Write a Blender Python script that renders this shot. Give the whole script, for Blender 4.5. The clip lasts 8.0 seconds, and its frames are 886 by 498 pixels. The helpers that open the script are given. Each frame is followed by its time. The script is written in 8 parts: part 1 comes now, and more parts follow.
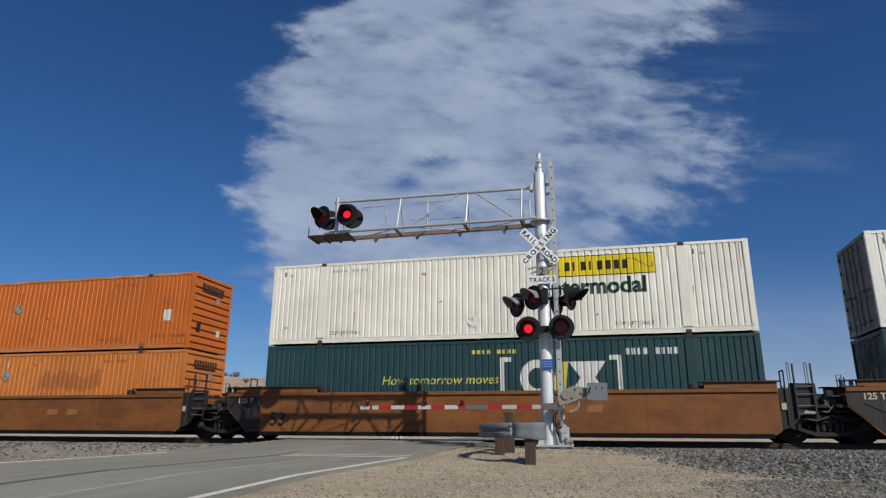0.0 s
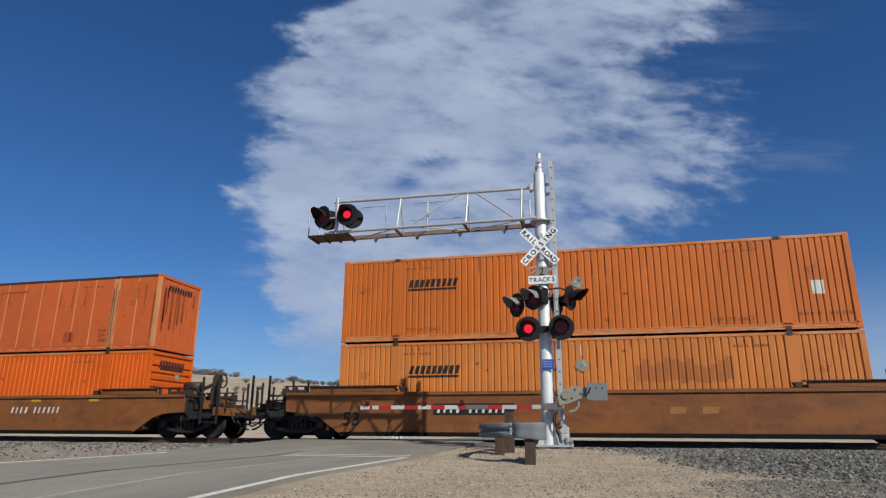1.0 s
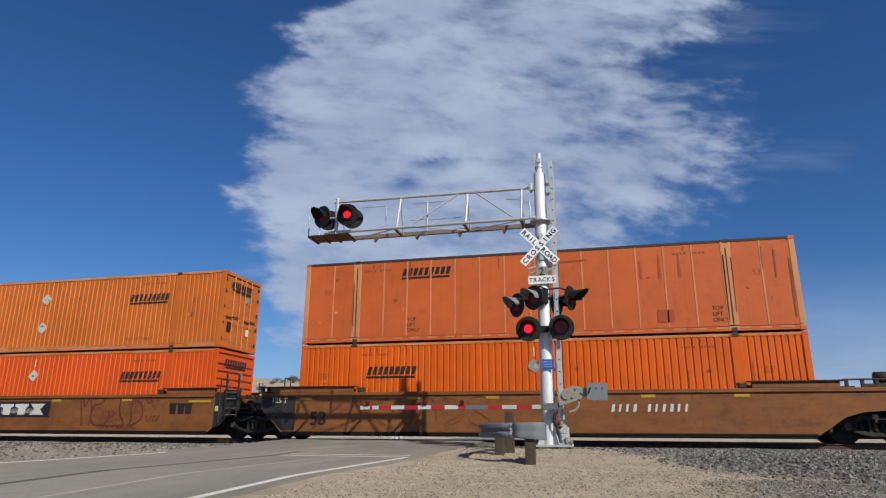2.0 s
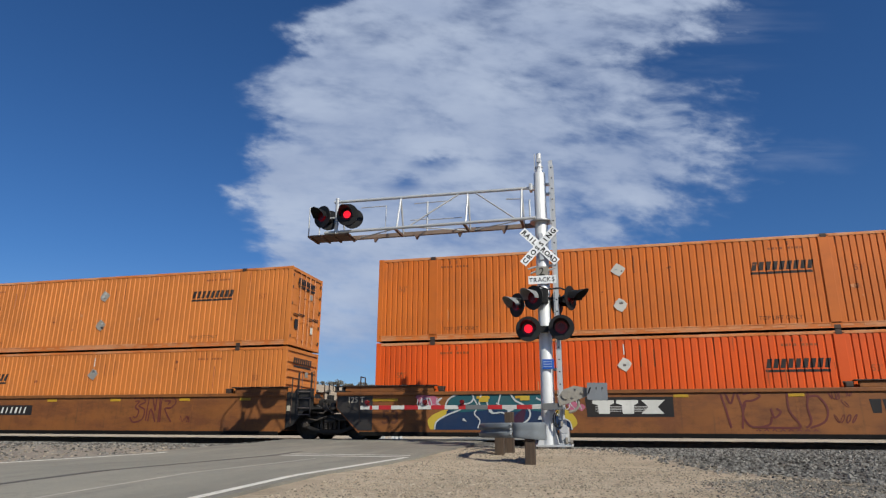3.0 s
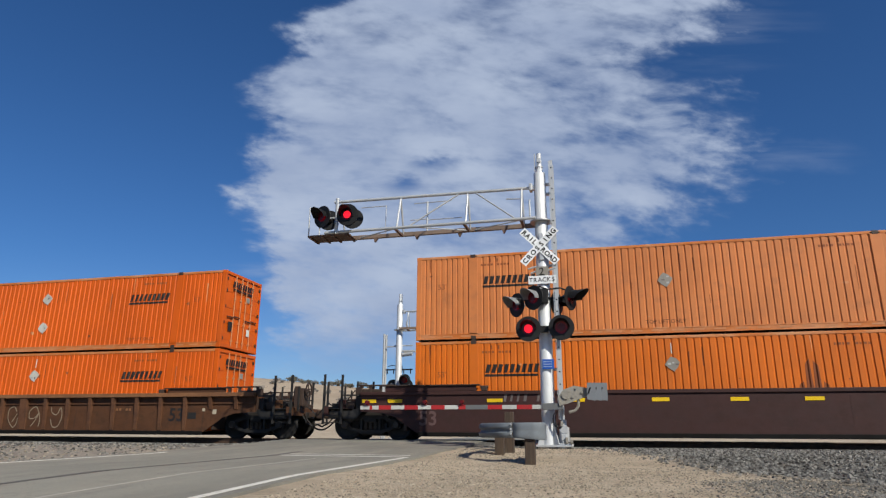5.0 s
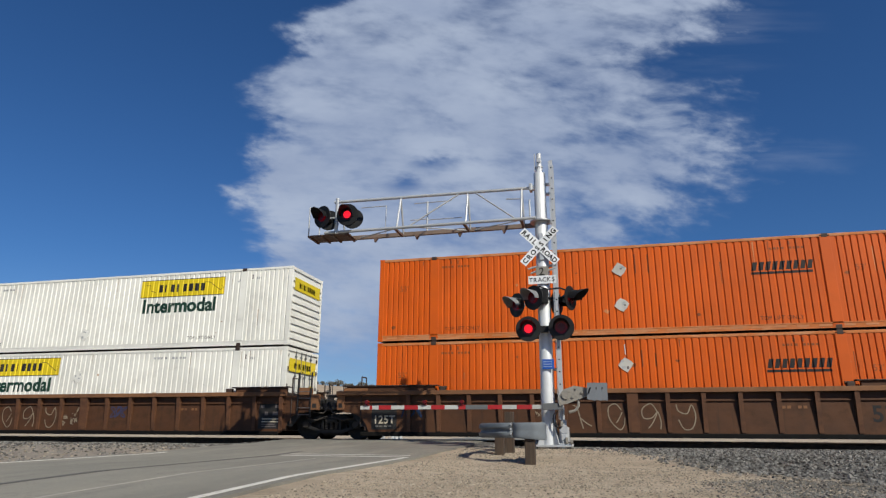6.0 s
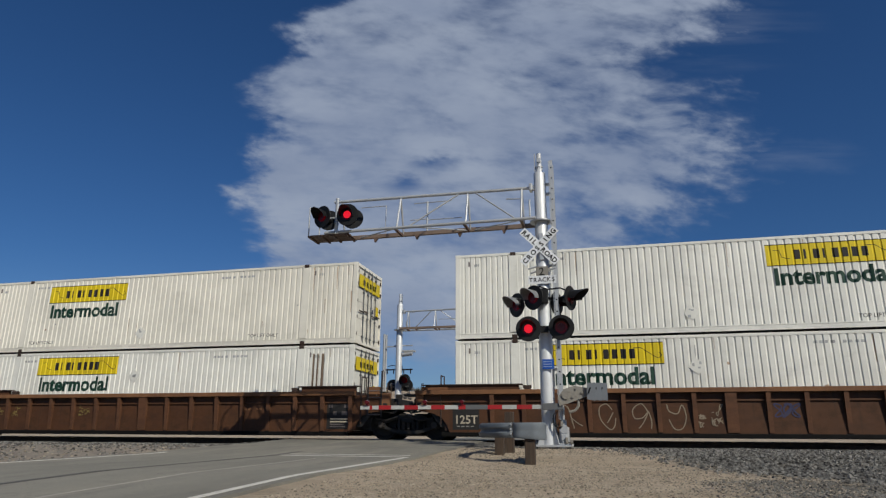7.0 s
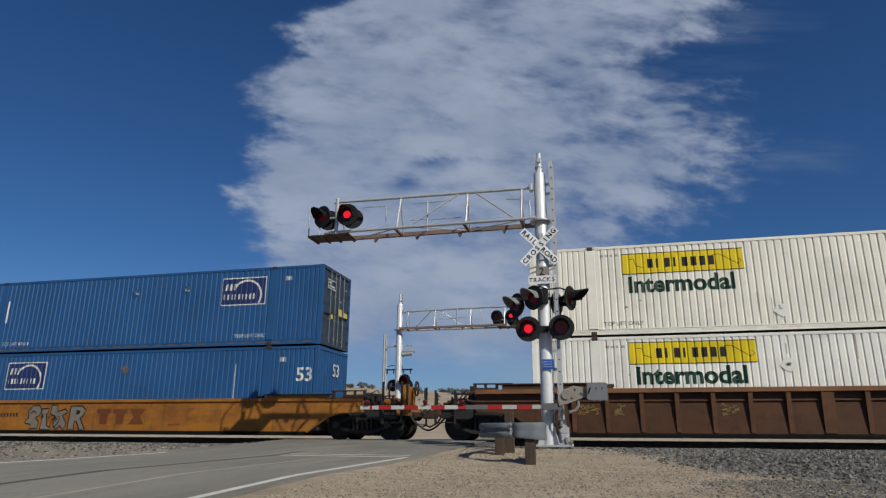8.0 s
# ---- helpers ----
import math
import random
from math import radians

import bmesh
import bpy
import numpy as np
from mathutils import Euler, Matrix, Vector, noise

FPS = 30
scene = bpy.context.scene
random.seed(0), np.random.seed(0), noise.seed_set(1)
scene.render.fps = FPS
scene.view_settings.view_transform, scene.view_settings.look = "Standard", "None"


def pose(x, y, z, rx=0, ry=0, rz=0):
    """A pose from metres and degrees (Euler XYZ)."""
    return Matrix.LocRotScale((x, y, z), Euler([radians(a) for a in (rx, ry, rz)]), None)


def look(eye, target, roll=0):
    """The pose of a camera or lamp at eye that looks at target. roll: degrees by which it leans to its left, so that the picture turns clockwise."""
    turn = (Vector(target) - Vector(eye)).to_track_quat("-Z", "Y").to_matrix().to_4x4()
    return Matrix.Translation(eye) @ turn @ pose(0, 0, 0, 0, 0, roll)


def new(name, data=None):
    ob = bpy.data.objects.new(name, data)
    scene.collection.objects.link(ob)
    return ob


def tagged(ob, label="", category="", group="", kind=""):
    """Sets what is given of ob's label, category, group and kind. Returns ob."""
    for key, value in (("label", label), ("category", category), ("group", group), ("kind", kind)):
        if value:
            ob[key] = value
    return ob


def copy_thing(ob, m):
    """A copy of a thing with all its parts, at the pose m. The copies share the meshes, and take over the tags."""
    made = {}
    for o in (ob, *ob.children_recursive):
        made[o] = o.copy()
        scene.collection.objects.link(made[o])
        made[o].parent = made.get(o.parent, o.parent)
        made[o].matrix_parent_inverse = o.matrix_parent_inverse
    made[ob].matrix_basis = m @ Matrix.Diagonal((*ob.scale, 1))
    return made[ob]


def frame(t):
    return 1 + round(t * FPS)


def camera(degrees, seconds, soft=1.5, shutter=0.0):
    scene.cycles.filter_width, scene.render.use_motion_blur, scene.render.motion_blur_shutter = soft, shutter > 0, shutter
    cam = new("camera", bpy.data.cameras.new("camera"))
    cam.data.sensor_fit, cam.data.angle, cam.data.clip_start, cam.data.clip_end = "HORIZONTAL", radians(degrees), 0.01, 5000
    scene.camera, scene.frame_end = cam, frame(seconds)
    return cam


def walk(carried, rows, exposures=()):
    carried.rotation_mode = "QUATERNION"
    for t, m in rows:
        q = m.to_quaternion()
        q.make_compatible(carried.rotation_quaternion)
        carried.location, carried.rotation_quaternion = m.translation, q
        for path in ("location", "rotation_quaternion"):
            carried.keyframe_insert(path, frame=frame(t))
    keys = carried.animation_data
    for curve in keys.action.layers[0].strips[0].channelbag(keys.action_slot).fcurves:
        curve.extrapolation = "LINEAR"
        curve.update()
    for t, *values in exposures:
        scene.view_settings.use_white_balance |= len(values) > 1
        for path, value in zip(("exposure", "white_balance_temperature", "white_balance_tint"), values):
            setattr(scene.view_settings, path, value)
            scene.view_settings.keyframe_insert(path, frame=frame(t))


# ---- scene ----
# The train runs along x at y = 1.3; z = 0 is the top of the rail. The road crosses it along y.
EYE = Vector((0.0, -20.866, 0.147))
PITCH, TURN, ROLL = 16.14, 14.19, 0.38
AIM = Vector((-math.sin(radians(TURN)) * math.cos(radians(PITCH)), math.cos(radians(TURN)) * math.cos(radians(PITCH)), math.sin(radians(PITCH))))
cam = camera(68.95, 8.0, soft=1.25)
HELD = look(EYE, EYE + AIM * 10, ROLL)
walk(cam, [(0.0, HELD), (8.0, HELD)], exposures=[(0, -0.06, 6220, 10), (0.5, -0.01, 6220, 10), (1, 0.15, 6280, 10), (4.7, 0.24, 6360, 10), (6, 0.12, 6360, 10), (6.5, -0.07, 6360, 10), (7, -0.32, 6360, 10), (8, -0.23, 6360, 10)])

# ---------------------------------------------------------------- light
TO_SUN = Vector((1.08, -1.0, 1.16)).normalized()
SUN_EL = math.asin(TO_SUN.z)
SUN_AZ = math.atan2(TO_SUN.x, TO_SUN.y)
world = bpy.data.worlds.new("desert_sky")
scene.world = world
world.use_nodes = True
wt = world.node_tree
sky = wt.nodes.new("ShaderNodeTexSky")
sky.sky_type = "NISHITA"
sky.sun_disc = False
sky.sun_elevation = SUN_EL
sky.sun_rotation = SUN_AZ
sky.altitude = 900
sky.air_density = 1.0
sky.dust_density = 1.1
sky.ozone_density = 8.0
wt.nodes["Background"].inputs["Strength"].default_value = 0.056
deep = wt.nodes.new("ShaderNodeHueSaturation")
deep.inputs["Hue"].default_value = 0.503
deep.inputs["Saturation"].default_value = 1.12
deep.inputs["Value"].default_value = 1.35
wt.links.new(sky.outputs["Color"], deep.inputs["Color"])
wt.links.new(deep.outputs["Color"], wt.nodes["Background"].inputs["Color"])
sun_data = bpy.data.lights.new("sun", "SUN")
sun_data.energy = 4.9
sun_data.angle = radians(0.53)
sun_data.color = (0.99, 0.94, 0.80)
sun = new("sun", sun_data)
sun.matrix_world = look(TO_SUN * 60, (0, 0, 0))


# ---------------------------------------------------------------- materials
class Nodes:
    """A small writer of node materials."""

    def __init__(self, name):
        self.mat = bpy.data.materials.new(name)
        self.mat.use_nodes = True
        self.nt = self.mat.node_tree
        self.bsdf = self.nt.nodes["Principled BSDF"]
        self.out = self.nt.nodes["Material Output"]
        co = self.nt.nodes.new("ShaderNodeTexCoord")
        info = self.nt.nodes.new("ShaderNodeObjectInfo")
        shift = self.nt.nodes.new("ShaderNodeVectorMath")
        shift.operation = "MULTIPLY_ADD"
        shift.inputs[1].default_value = (37.0, 21.0, 13.0)
        self.nt.links.new(info.outputs["Random"], shift.inputs[0])
        self.nt.links.new(co.outputs["Object"], shift.inputs[2])
        self.co = shift.outputs[0]
        self.plain_co = co.outputs["Object"]
        self.random = info.outputs["Random"]

    def set(self, socket, value):
        if hasattr(value, "is_linked"):
            self.nt.links.new(value, socket)
        else:
            socket.default_value = value

    def scaled(self, sx, sy, sz, co=None):
        n = self.nt.nodes.new("ShaderNodeVectorMath")
        n.operation = "MULTIPLY"
        self.nt.links.new(co or self.co, n.inputs[0])
        n.inputs[1].default_value = (sx, sy, sz)
        return n.outputs[0]

    def noise(self, scale, detail=4, rough=0.6, co=None):
        n = self.nt.nodes.new("ShaderNodeTexNoise")
        self.nt.links.new(co or self.co, n.inputs["Vector"])
        n.inputs["Scale"].default_value = scale
        n.inputs["Detail"].default_value = detail
        n.inputs["Roughness"].default_value = rough
        return n.outputs["Fac"]

    def ramp(self, value, lo, hi, a=0.0, b=1.0):
        n = self.nt.nodes.new("ShaderNodeMapRange")
        n.interpolation_type = "SMOOTHSTEP"
        self.nt.links.new(value, n.inputs["Value"])
        for key, v in (("From Min", lo), ("From Max", hi), ("To Min", a), ("To Max", b)):
            self.set(n.inputs[key], v)
        return n.outputs["Result"]

    def math(self, op, a, b=0.0):
        n = self.nt.nodes.new("ShaderNodeMath")
        n.operation = op
        self.set(n.inputs[0], a)
        self.set(n.inputs[1], b)
        return n.outputs[0]

    def mix(self, fac, a, b):
        n = self.nt.nodes.new("ShaderNodeMix")
        n.data_type = "RGBA"
        self.set(n.inputs["Factor"], fac)
        self.set(n.inputs["A"], (*a, 1) if isinstance(a, tuple) and len(a) == 3 else a)
        self.set(n.inputs["B"], (*b, 1) if isinstance(b, tuple) and len(b) == 3 else b)
        return n.outputs["Result"]

    def axis(self, i, co=None):
        n = self.nt.nodes.new("ShaderNodeSeparateXYZ")
        self.nt.links.new(co or self.plain_co, n.inputs[0])
        return n.outputs[i]

    def bump(self, height, strength, distance):
        n = self.nt.nodes.new("ShaderNodeBump")
        n.inputs["Strength"].default_value = strength
        n.inputs["Distance"].default_value = distance
        self.nt.links.new(height, n.inputs["Height"])
        self.nt.links.new(n.outputs[0], self.bsdf.inputs["Normal"])

    def done(self, colour, rough=0.5, metal=0.0, spec=0.5):
        self.set(self.bsdf.inputs["Base Color"], (*colour, 1) if isinstance(colour, tuple) else colour)
        self.set(self.bsdf.inputs["Roughness"], rough)
        self.set(self.bsdf.inputs["Metallic"], metal)
        self.set(self.bsdf.inputs["Specular IOR Level"], spec)
        return self.mat


def tint(c, k):
    return tuple(min(1.0, v * k) for v in c)


def paint(name, base, dirt=(0.08, 0.06, 0.044), amount=0.35, rough=0.5, metal=0.0, streak=0.5, rust=0.0, mottle=None, spec=0.3):
    """Weathered paint: faded patches, vertical run marks, dirt and rust specks."""
    n = Nodes(name)
    faded = n.mix(n.ramp(n.noise(0.45, 3), 0.35, 0.7), base, tint(base, 0.84))
    if mottle:
        worn = n.noise(1.0, 7, 0.68, n.scaled(0.8, 0.8, 2.2))
        faded = n.mix(n.ramp(worn, 0.40, 0.66, 0.0, 0.85), faded, mottle)
        scuff = n.noise(1.0, 6, 0.75, n.scaled(1.6, 1.6, 11.0))
        faded = n.mix(n.ramp(scuff, 0.56, 0.74, 0.0, 0.5), faded, tint(base, 1.35))
    runs = n.noise(1.0, 5, 0.65, n.scaled(7.0, 7.0, 0.45))
    col = n.mix(n.ramp(runs, 0.52, 0.78, 0.0, streak * amount), faded, dirt)
    blot = n.noise(2.2, 6, 0.7)
    col = n.mix(n.ramp(blot, 0.5, 0.82, 0.0, amount), col, dirt)
    if rust:
        spots = n.noise(9.0, 5, 0.7, n.scaled(1, 1, 0.4))
        col = n.mix(n.ramp(spots, 0.66, 0.74, 0.0, rust), col, (0.104, 0.036, 0.016))
    soot = n.noise(0.9, 5, 0.62, n.scaled(1.0, 1.0, 1.8))
    col = n.mix(n.ramp(soot, 0.52, 0.78, 0.0, amount * 0.55), col, tint(dirt, 0.7))
    grain = n.noise(55.0, 3)
    n.bump(grain, 0.12, 0.006)
    return n.done(col, n.ramp(blot, 0.3, 0.8, rough - 0.08, rough + 0.2), metal, spec)


def glow(name, colour, strength):
    n = Nodes(name)
    n.bsdf.inputs["Emission Color"].default_value = (*colour, 1)
    n.bsdf.inputs["Emission Strength"].default_value = strength
    return n.done(tint(colour, 0.3), 0.3)


M = {}
M["orange"] = paint("orange_paint", (0.456, 0.114, 0.0144), amount=0.22)
M["orange_deep"] = paint("deep_orange_paint", (0.53, 0.086, 0.0016), amount=0.09)
M["orange_mid"] = paint("warm_orange_paint", (0.52, 0.118, 0.0064), amount=0.14)
M["orange_red"] = paint("red_orange_paint", (0.536, 0.0704, 0.0048), amount=0.12)
M["orange_pale"] = paint("faded_orange_paint", (0.468, 0.152, 0.0304), amount=0.24)
M["orange_dusty"] = paint("dusty_orange_paint", (0.496, 0.166, 0.050), dirt=(0.16, 0.08, 0.048), amount=0.4)
M["orange_smooth"] = paint("smooth_orange_paint", (0.456, 0.094, 0.021), dirt=(0.104, 0.036, 0.016), amount=0.32, streak=0.7, rust=0.2)
M["orange_band"] = paint("bleached_orange_paint", (0.496, 0.208, 0.088), amount=0.35)
M["orange_rail"] = paint("scuffed_orange_rail_paint", (0.464, 0.132, 0.024), amount=0.3, rust=0.3, mottle=(0.48, 0.24, 0.12))
M["white"] = paint("white_paint", (0.715, 0.70, 0.64), amount=0.20, streak=0.4, rust=0.3)
# trailing-end paints: grime, and the ends' shade put into the base colour
M["white_shaded"] = paint("grimy_shaded_white_paint", (0.16, 0.16, 0.152), dirt=(0.056, 0.048, 0.036), amount=0.7, streak=0.8, rust=0.6)
M["orange_end"] = paint("grimy_shaded_orange_paint", (0.068, 0.0272, 0.0192), dirt=(0.036, 0.0208, 0.0176), amount=0.6, streak=0.8, rust=0.5)
M["cream"] = paint("cream_white_paint", (0.715, 0.68, 0.595), amount=0.18, streak=0.45, rust=0.35)
M["blue_grimy"] = paint("grimy_dark_blue_paint", (0.032, 0.0496, 0.076), dirt=(0.048, 0.04, 0.036), amount=0.8, streak=0.9, rust=0.5)
M["green"] = paint("dark_teal_paint", (0.016, 0.048, 0.056), amount=0.25)
M["blue"] = paint("blue_paint", (0.0175, 0.0790, 0.211), amount=0.2)
M["ochre"] = paint("ochre_car_paint", (0.198, 0.0725, 0.0185), dirt=(0.06, 0.0304, 0.0168), amount=0.6, rough=0.6, streak=0.8, rust=0.45, mottle=(0.12, 0.042, 0.0152))
M["yellow_car"] = paint("amber_car_paint", (0.32, 0.126, 0.016), dirt=(0.072, 0.036, 0.016), amount=0.65, rough=0.6, streak=0.9, rust=0.45, mottle=(0.192, 0.0704, 0.016))
M["maroon"] = paint("maroon_car_paint", (0.040, 0.0140, 0.0118), dirt=(0.025, 0.0136, 0.0112), amount=0.6, rough=0.65, streak=0.9, rust=0.5, mottle=(0.030, 0.0120, 0.0108))
M["brown"] = paint("rusty_brown_car_paint", (0.078, 0.0315, 0.0125), dirt=(0.030, 0.0176, 0.0108), amount=0.75, rough=0.65, streak=0.9, rust=0.6, mottle=(0.054, 0.0228, 0.0104))
# panel brown made lighter, to paint in the ribs' sunlit front faces
M["rib_brown"] = paint("sunlit_rusty_rib_paint", (0.120, 0.052, 0.025), dirt=(0.04, 0.0232, 0.016), amount=0.6, rough=0.65, streak=0.9, rust=0.5, mottle=(0.076, 0.034, 0.018))
M["rust_lip"] = paint("pale_rusty_steel", (0.2, 0.092, 0.04), dirt=(0.08, 0.04, 0.0224), amount=0.6, rough=0.7, streak=0.8, rust=0.4, mottle=(0.128, 0.0576, 0.028))
M["black_steel"] = paint("greasy_black_steel", (0.0148, 0.0124, 0.0112), dirt=(0.044, 0.03, 0.022), amount=0.6, rough=0.6, rust=0.4, spec=0.5)
M["dark_steel"] = paint("dark_brown_steel", (0.04, 0.024, 0.0176), amount=0.5, rough=0.6, rust=0.4)
M["spring_steel"] = paint("dull_brown_spring_steel", (0.048, 0.04, 0.0344), dirt=(0.02, 0.016, 0.0144), amount=0.5, rough=0.55)
M["letter_black"] = paint("black_lettering", (0.016, 0.0136, 0.0128), amount=0.15)
M["letter_brown"] = paint("dark_brown_lettering", (0.08, 0.028, 0.012), amount=0.2)
M["letter_white"] = paint("white_lettering", (0.544, 0.536, 0.504), amount=0.25)
M["letter_cream"] = paint("cream_lettering", (0.416, 0.36, 0.272), amount=0.3)
M["letter_green"] = paint("dark_green_lettering", (0.0048, 0.032, 0.0192), amount=0.15)
M["letter_yellow"] = paint("yellow_lettering", (0.528, 0.448, 0.08), amount=0.2)
M["sign_yellow"] = paint("yellow_decal", (0.64, 0.48, 0.0096), amount=0.15)
M["reflector"] = paint("yellow_reflector", (0.68, 0.44, 0.008), amount=0.1, rough=0.3)
M["reflector_dull"] = paint("worn_yellow_reflector", (0.416, 0.24, 0.016), amount=0.4, rough=0.45)
M["navy"] = paint("navy_decal", (0.0144, 0.028, 0.104), amount=0.1)
M["patch_grey"] = paint("grey_placard_steel", (0.24, 0.224, 0.2), amount=0.4)
M["holder_pale"] = paint("pale_placard_steel", (0.48, 0.46, 0.42), amount=0.35)
M["patch_pale"] = paint("bleached_label_paper", (0.368, 0.376, 0.368), amount=0.5)
M["rust_run"] = paint("faint_rust_run", (0.4, 0.296, 0.208), dirt=(0.24, 0.16, 0.112), amount=0.6)
M["galv"] = paint("galvanised_steel", (0.448, 0.456, 0.464), dirt=(0.24, 0.232, 0.216), amount=0.4, rough=0.42, metal=0.35)
M["silver"] = paint("silver_mast_paint", (0.568, 0.576, 0.584), dirt=(0.32, 0.312, 0.296), amount=0.3, rough=0.42, metal=0.15)
M["truss_rust"] = paint("rust_stained_steel", (0.136, 0.088, 0.068), dirt=(0.06, 0.036, 0.028), amount=0.6, rough=0.7, streak=0.6, rust=0.4)
M["chord_rust"] = paint("tan_rust_stained_steel", (0.176, 0.128, 0.1), dirt=(0.06, 0.036, 0.028), amount=0.7, rough=0.7, streak=0.6, rust=0.5)
M["mechanism"] = paint("dusty_grey_steel", (0.232, 0.216, 0.188), dirt=(0.1, 0.084, 0.068), amount=0.5, rough=0.65)
M["signal_black"] = paint("matt_black_signal_paint", (0.0072, 0.0072, 0.008), dirt=(0.0192, 0.0176, 0.0168), amount=0.3, rough=0.6)
M["sign_white"] = paint("white_reflective_sheet", (0.72, 0.73, 0.74), amount=0.10, rough=0.4)
M["gate_red"] = paint("red_reflective_sheet", (0.32, 0.0176, 0.02), amount=0.25, rough=0.4)
M["gate_white"] = paint("white_gate_sheet", (0.448, 0.448, 0.424), amount=0.3, rough=0.45)
M["sign_blue"] = paint("blue_notice_sheet", (0.0096, 0.072, 0.336), amount=0.1, rough=0.35)
M["concrete"] = paint("weathered_concrete", (0.32, 0.296, 0.264), amount=0.3, rough=0.85)
M["lens_dark"] = paint("dark_red_lens", (0.092, 0.0064, 0.0096), amount=0.05, rough=0.18)
M["lens_lit"] = glow("lit_red_lens", (1.0, 0.012, 0.030), 0.95)
# pale grey puts the sun's sheen on black visors into their colour
M["visor"] = paint("sunlit_grey_visor", (0.192, 0.196, 0.2), dirt=(0.048, 0.048, 0.048), amount=0.35, rough=0.35)
M["print"] = paint("faded_small_print", (0.216, 0.06, 0.016), amount=0.3)
M["stain"] = paint("brown_stain", (0.32, 0.1, 0.024), amount=0.3)
M["stain_red"] = paint("dull_red_brown_stain", (0.32, 0.060, 0.016), amount=0.4)
M["run_mark"] = paint("grey_brown_run_mark", (0.136, 0.096, 0.068), amount=0.4)
M["number_dim"] = paint("dulled_pink_grey_stencil", (0.096, 0.056, 0.052), amount=0.5)
M["patch_dim"] = paint("dulled_grey_stencil", (0.12, 0.1, 0.096), amount=0.4)
M["dark_stain"] = paint("dark_brown_stain", (0.192, 0.052, 0.0144), amount=0.4)
M["spray_faint"] = paint("faint_brown_spray_paint", (0.136, 0.044, 0.0144), amount=0.5)
M["rubbed"] = paint("rubbed_ochre_paint", (0.272, 0.116, 0.036), amount=0.5)
M["beam"] = paint("dull_grey_beam_paint", (0.116, 0.132, 0.15), dirt=(0.096, 0.08, 0.064), amount=0.7, rough=0.55, mottle=(0.084, 0.092, 0.1))
M["shoe"] = paint("worn_pale_grey_beam_paint", (0.132, 0.148, 0.164), dirt=(0.088, 0.084, 0.08), amount=0.45, rough=0.6)
M["weight_pale"] = paint("blue_grey_cast_iron", (0.148, 0.16, 0.176), dirt=(0.096, 0.096, 0.096), amount=0.4, rough=0.6)
M["weight"] = paint("dark_grey_cast_iron", (0.112, 0.116, 0.12), amount=0.4, rough=0.6)
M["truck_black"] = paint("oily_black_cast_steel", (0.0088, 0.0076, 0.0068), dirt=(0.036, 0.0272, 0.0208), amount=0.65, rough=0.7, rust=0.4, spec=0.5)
# sill black holds the shade low on the car bodies
M["sill_black"] = paint("shade_black_sill_paint", (0.0048, 0.0044, 0.004), dirt=(0.014, 0.011, 0.009), amount=0.5, rough=0.8, spec=0.15)
M["spray_teal"] = paint("teal_spray_paint", (0.016, 0.0784, 0.0944), amount=0.25)
M["spray_plum"] = paint("plum_spray_paint", (0.036, 0.0096, 0.028), amount=0.2)
M["spray_navy"] = paint("dark_blue_spray_paint", (0.0096, 0.024, 0.064), amount=0.15)
M["spray_dusk"] = paint("dulled_blue_spray_paint", (0.036, 0.036, 0.08), amount=0.5)
M["spray_olive"] = paint("dulled_yellow_spray_paint", (0.208, 0.152, 0.048), amount=0.5)
M["spray_cream"] = paint("thin_cream_spray_paint", (0.25, 0.2, 0.142), amount=0.6)
M["spray_ash"] = paint("ash_grey_spray_paint", (0.192, 0.164, 0.132), amount=0.6)
M["spray_white"] = paint("pale_spray_paint", (0.4, 0.416, 0.424), amount=0.3)
M["spray_pink"] = paint("pink_spray_paint", (0.36, 0.104, 0.16), amount=0.3)
M["spray_maroon"] = paint("maroon_spray_paint", (0.104, 0.024, 0.02), amount=0.3)
M["spray_yellow"] = paint("yellow_spray_paint", (0.4, 0.288, 0.032), amount=0.3)


def wood():
    n = Nodes("creosoted_wood")
    g = n.noise(1.0, 6, 0.7, n.scaled(28, 28, 1.6))
    col = n.mix(n.ramp(g, 0.35, 0.7), (0.06, 0.0368, 0.0224), (0.0208, 0.0136, 0.0096))
    pale = n.noise(1.0, 5, 0.7, n.scaled(14, 14, 0.8))
    col = n.mix(n.ramp(pale, 0.54, 0.72, 0.0, 0.7), col, (0.136, 0.096, 0.06))
    n.bump(g, 0.5, 0.01)
    return n.done(col, 0.85)


def sleeper_wood():
    n = Nodes("weathered_sleeper_wood")
    g = n.noise(1.0, 6, 0.7, n.scaled(30, 2, 30))
    col = n.mix(n.ramp(g, 0.35, 0.7), (0.096, 0.072, 0.056), (0.04, 0.0304, 0.024))
    n.bump(g, 0.5, 0.01)
    return n.done(col, 0.9)


def rail_steel():
    n = Nodes("rusty_rail_steel")
    g = n.noise(6.0, 5)
    col = n.mix(n.ramp(g, 0.35, 0.7), (0.044, 0.0272, 0.0192), (0.08, 0.044, 0.0264))
    smear = n.noise(1.0, 5, 0.7, n.scaled(0.9, 4.0, 4.0))
    col = n.mix(n.ramp(smear, 0.52, 0.66, 0.0, 0.7), col, (0.016, 0.013, 0.011))
    return n.done(col, 0.7, 0.2)


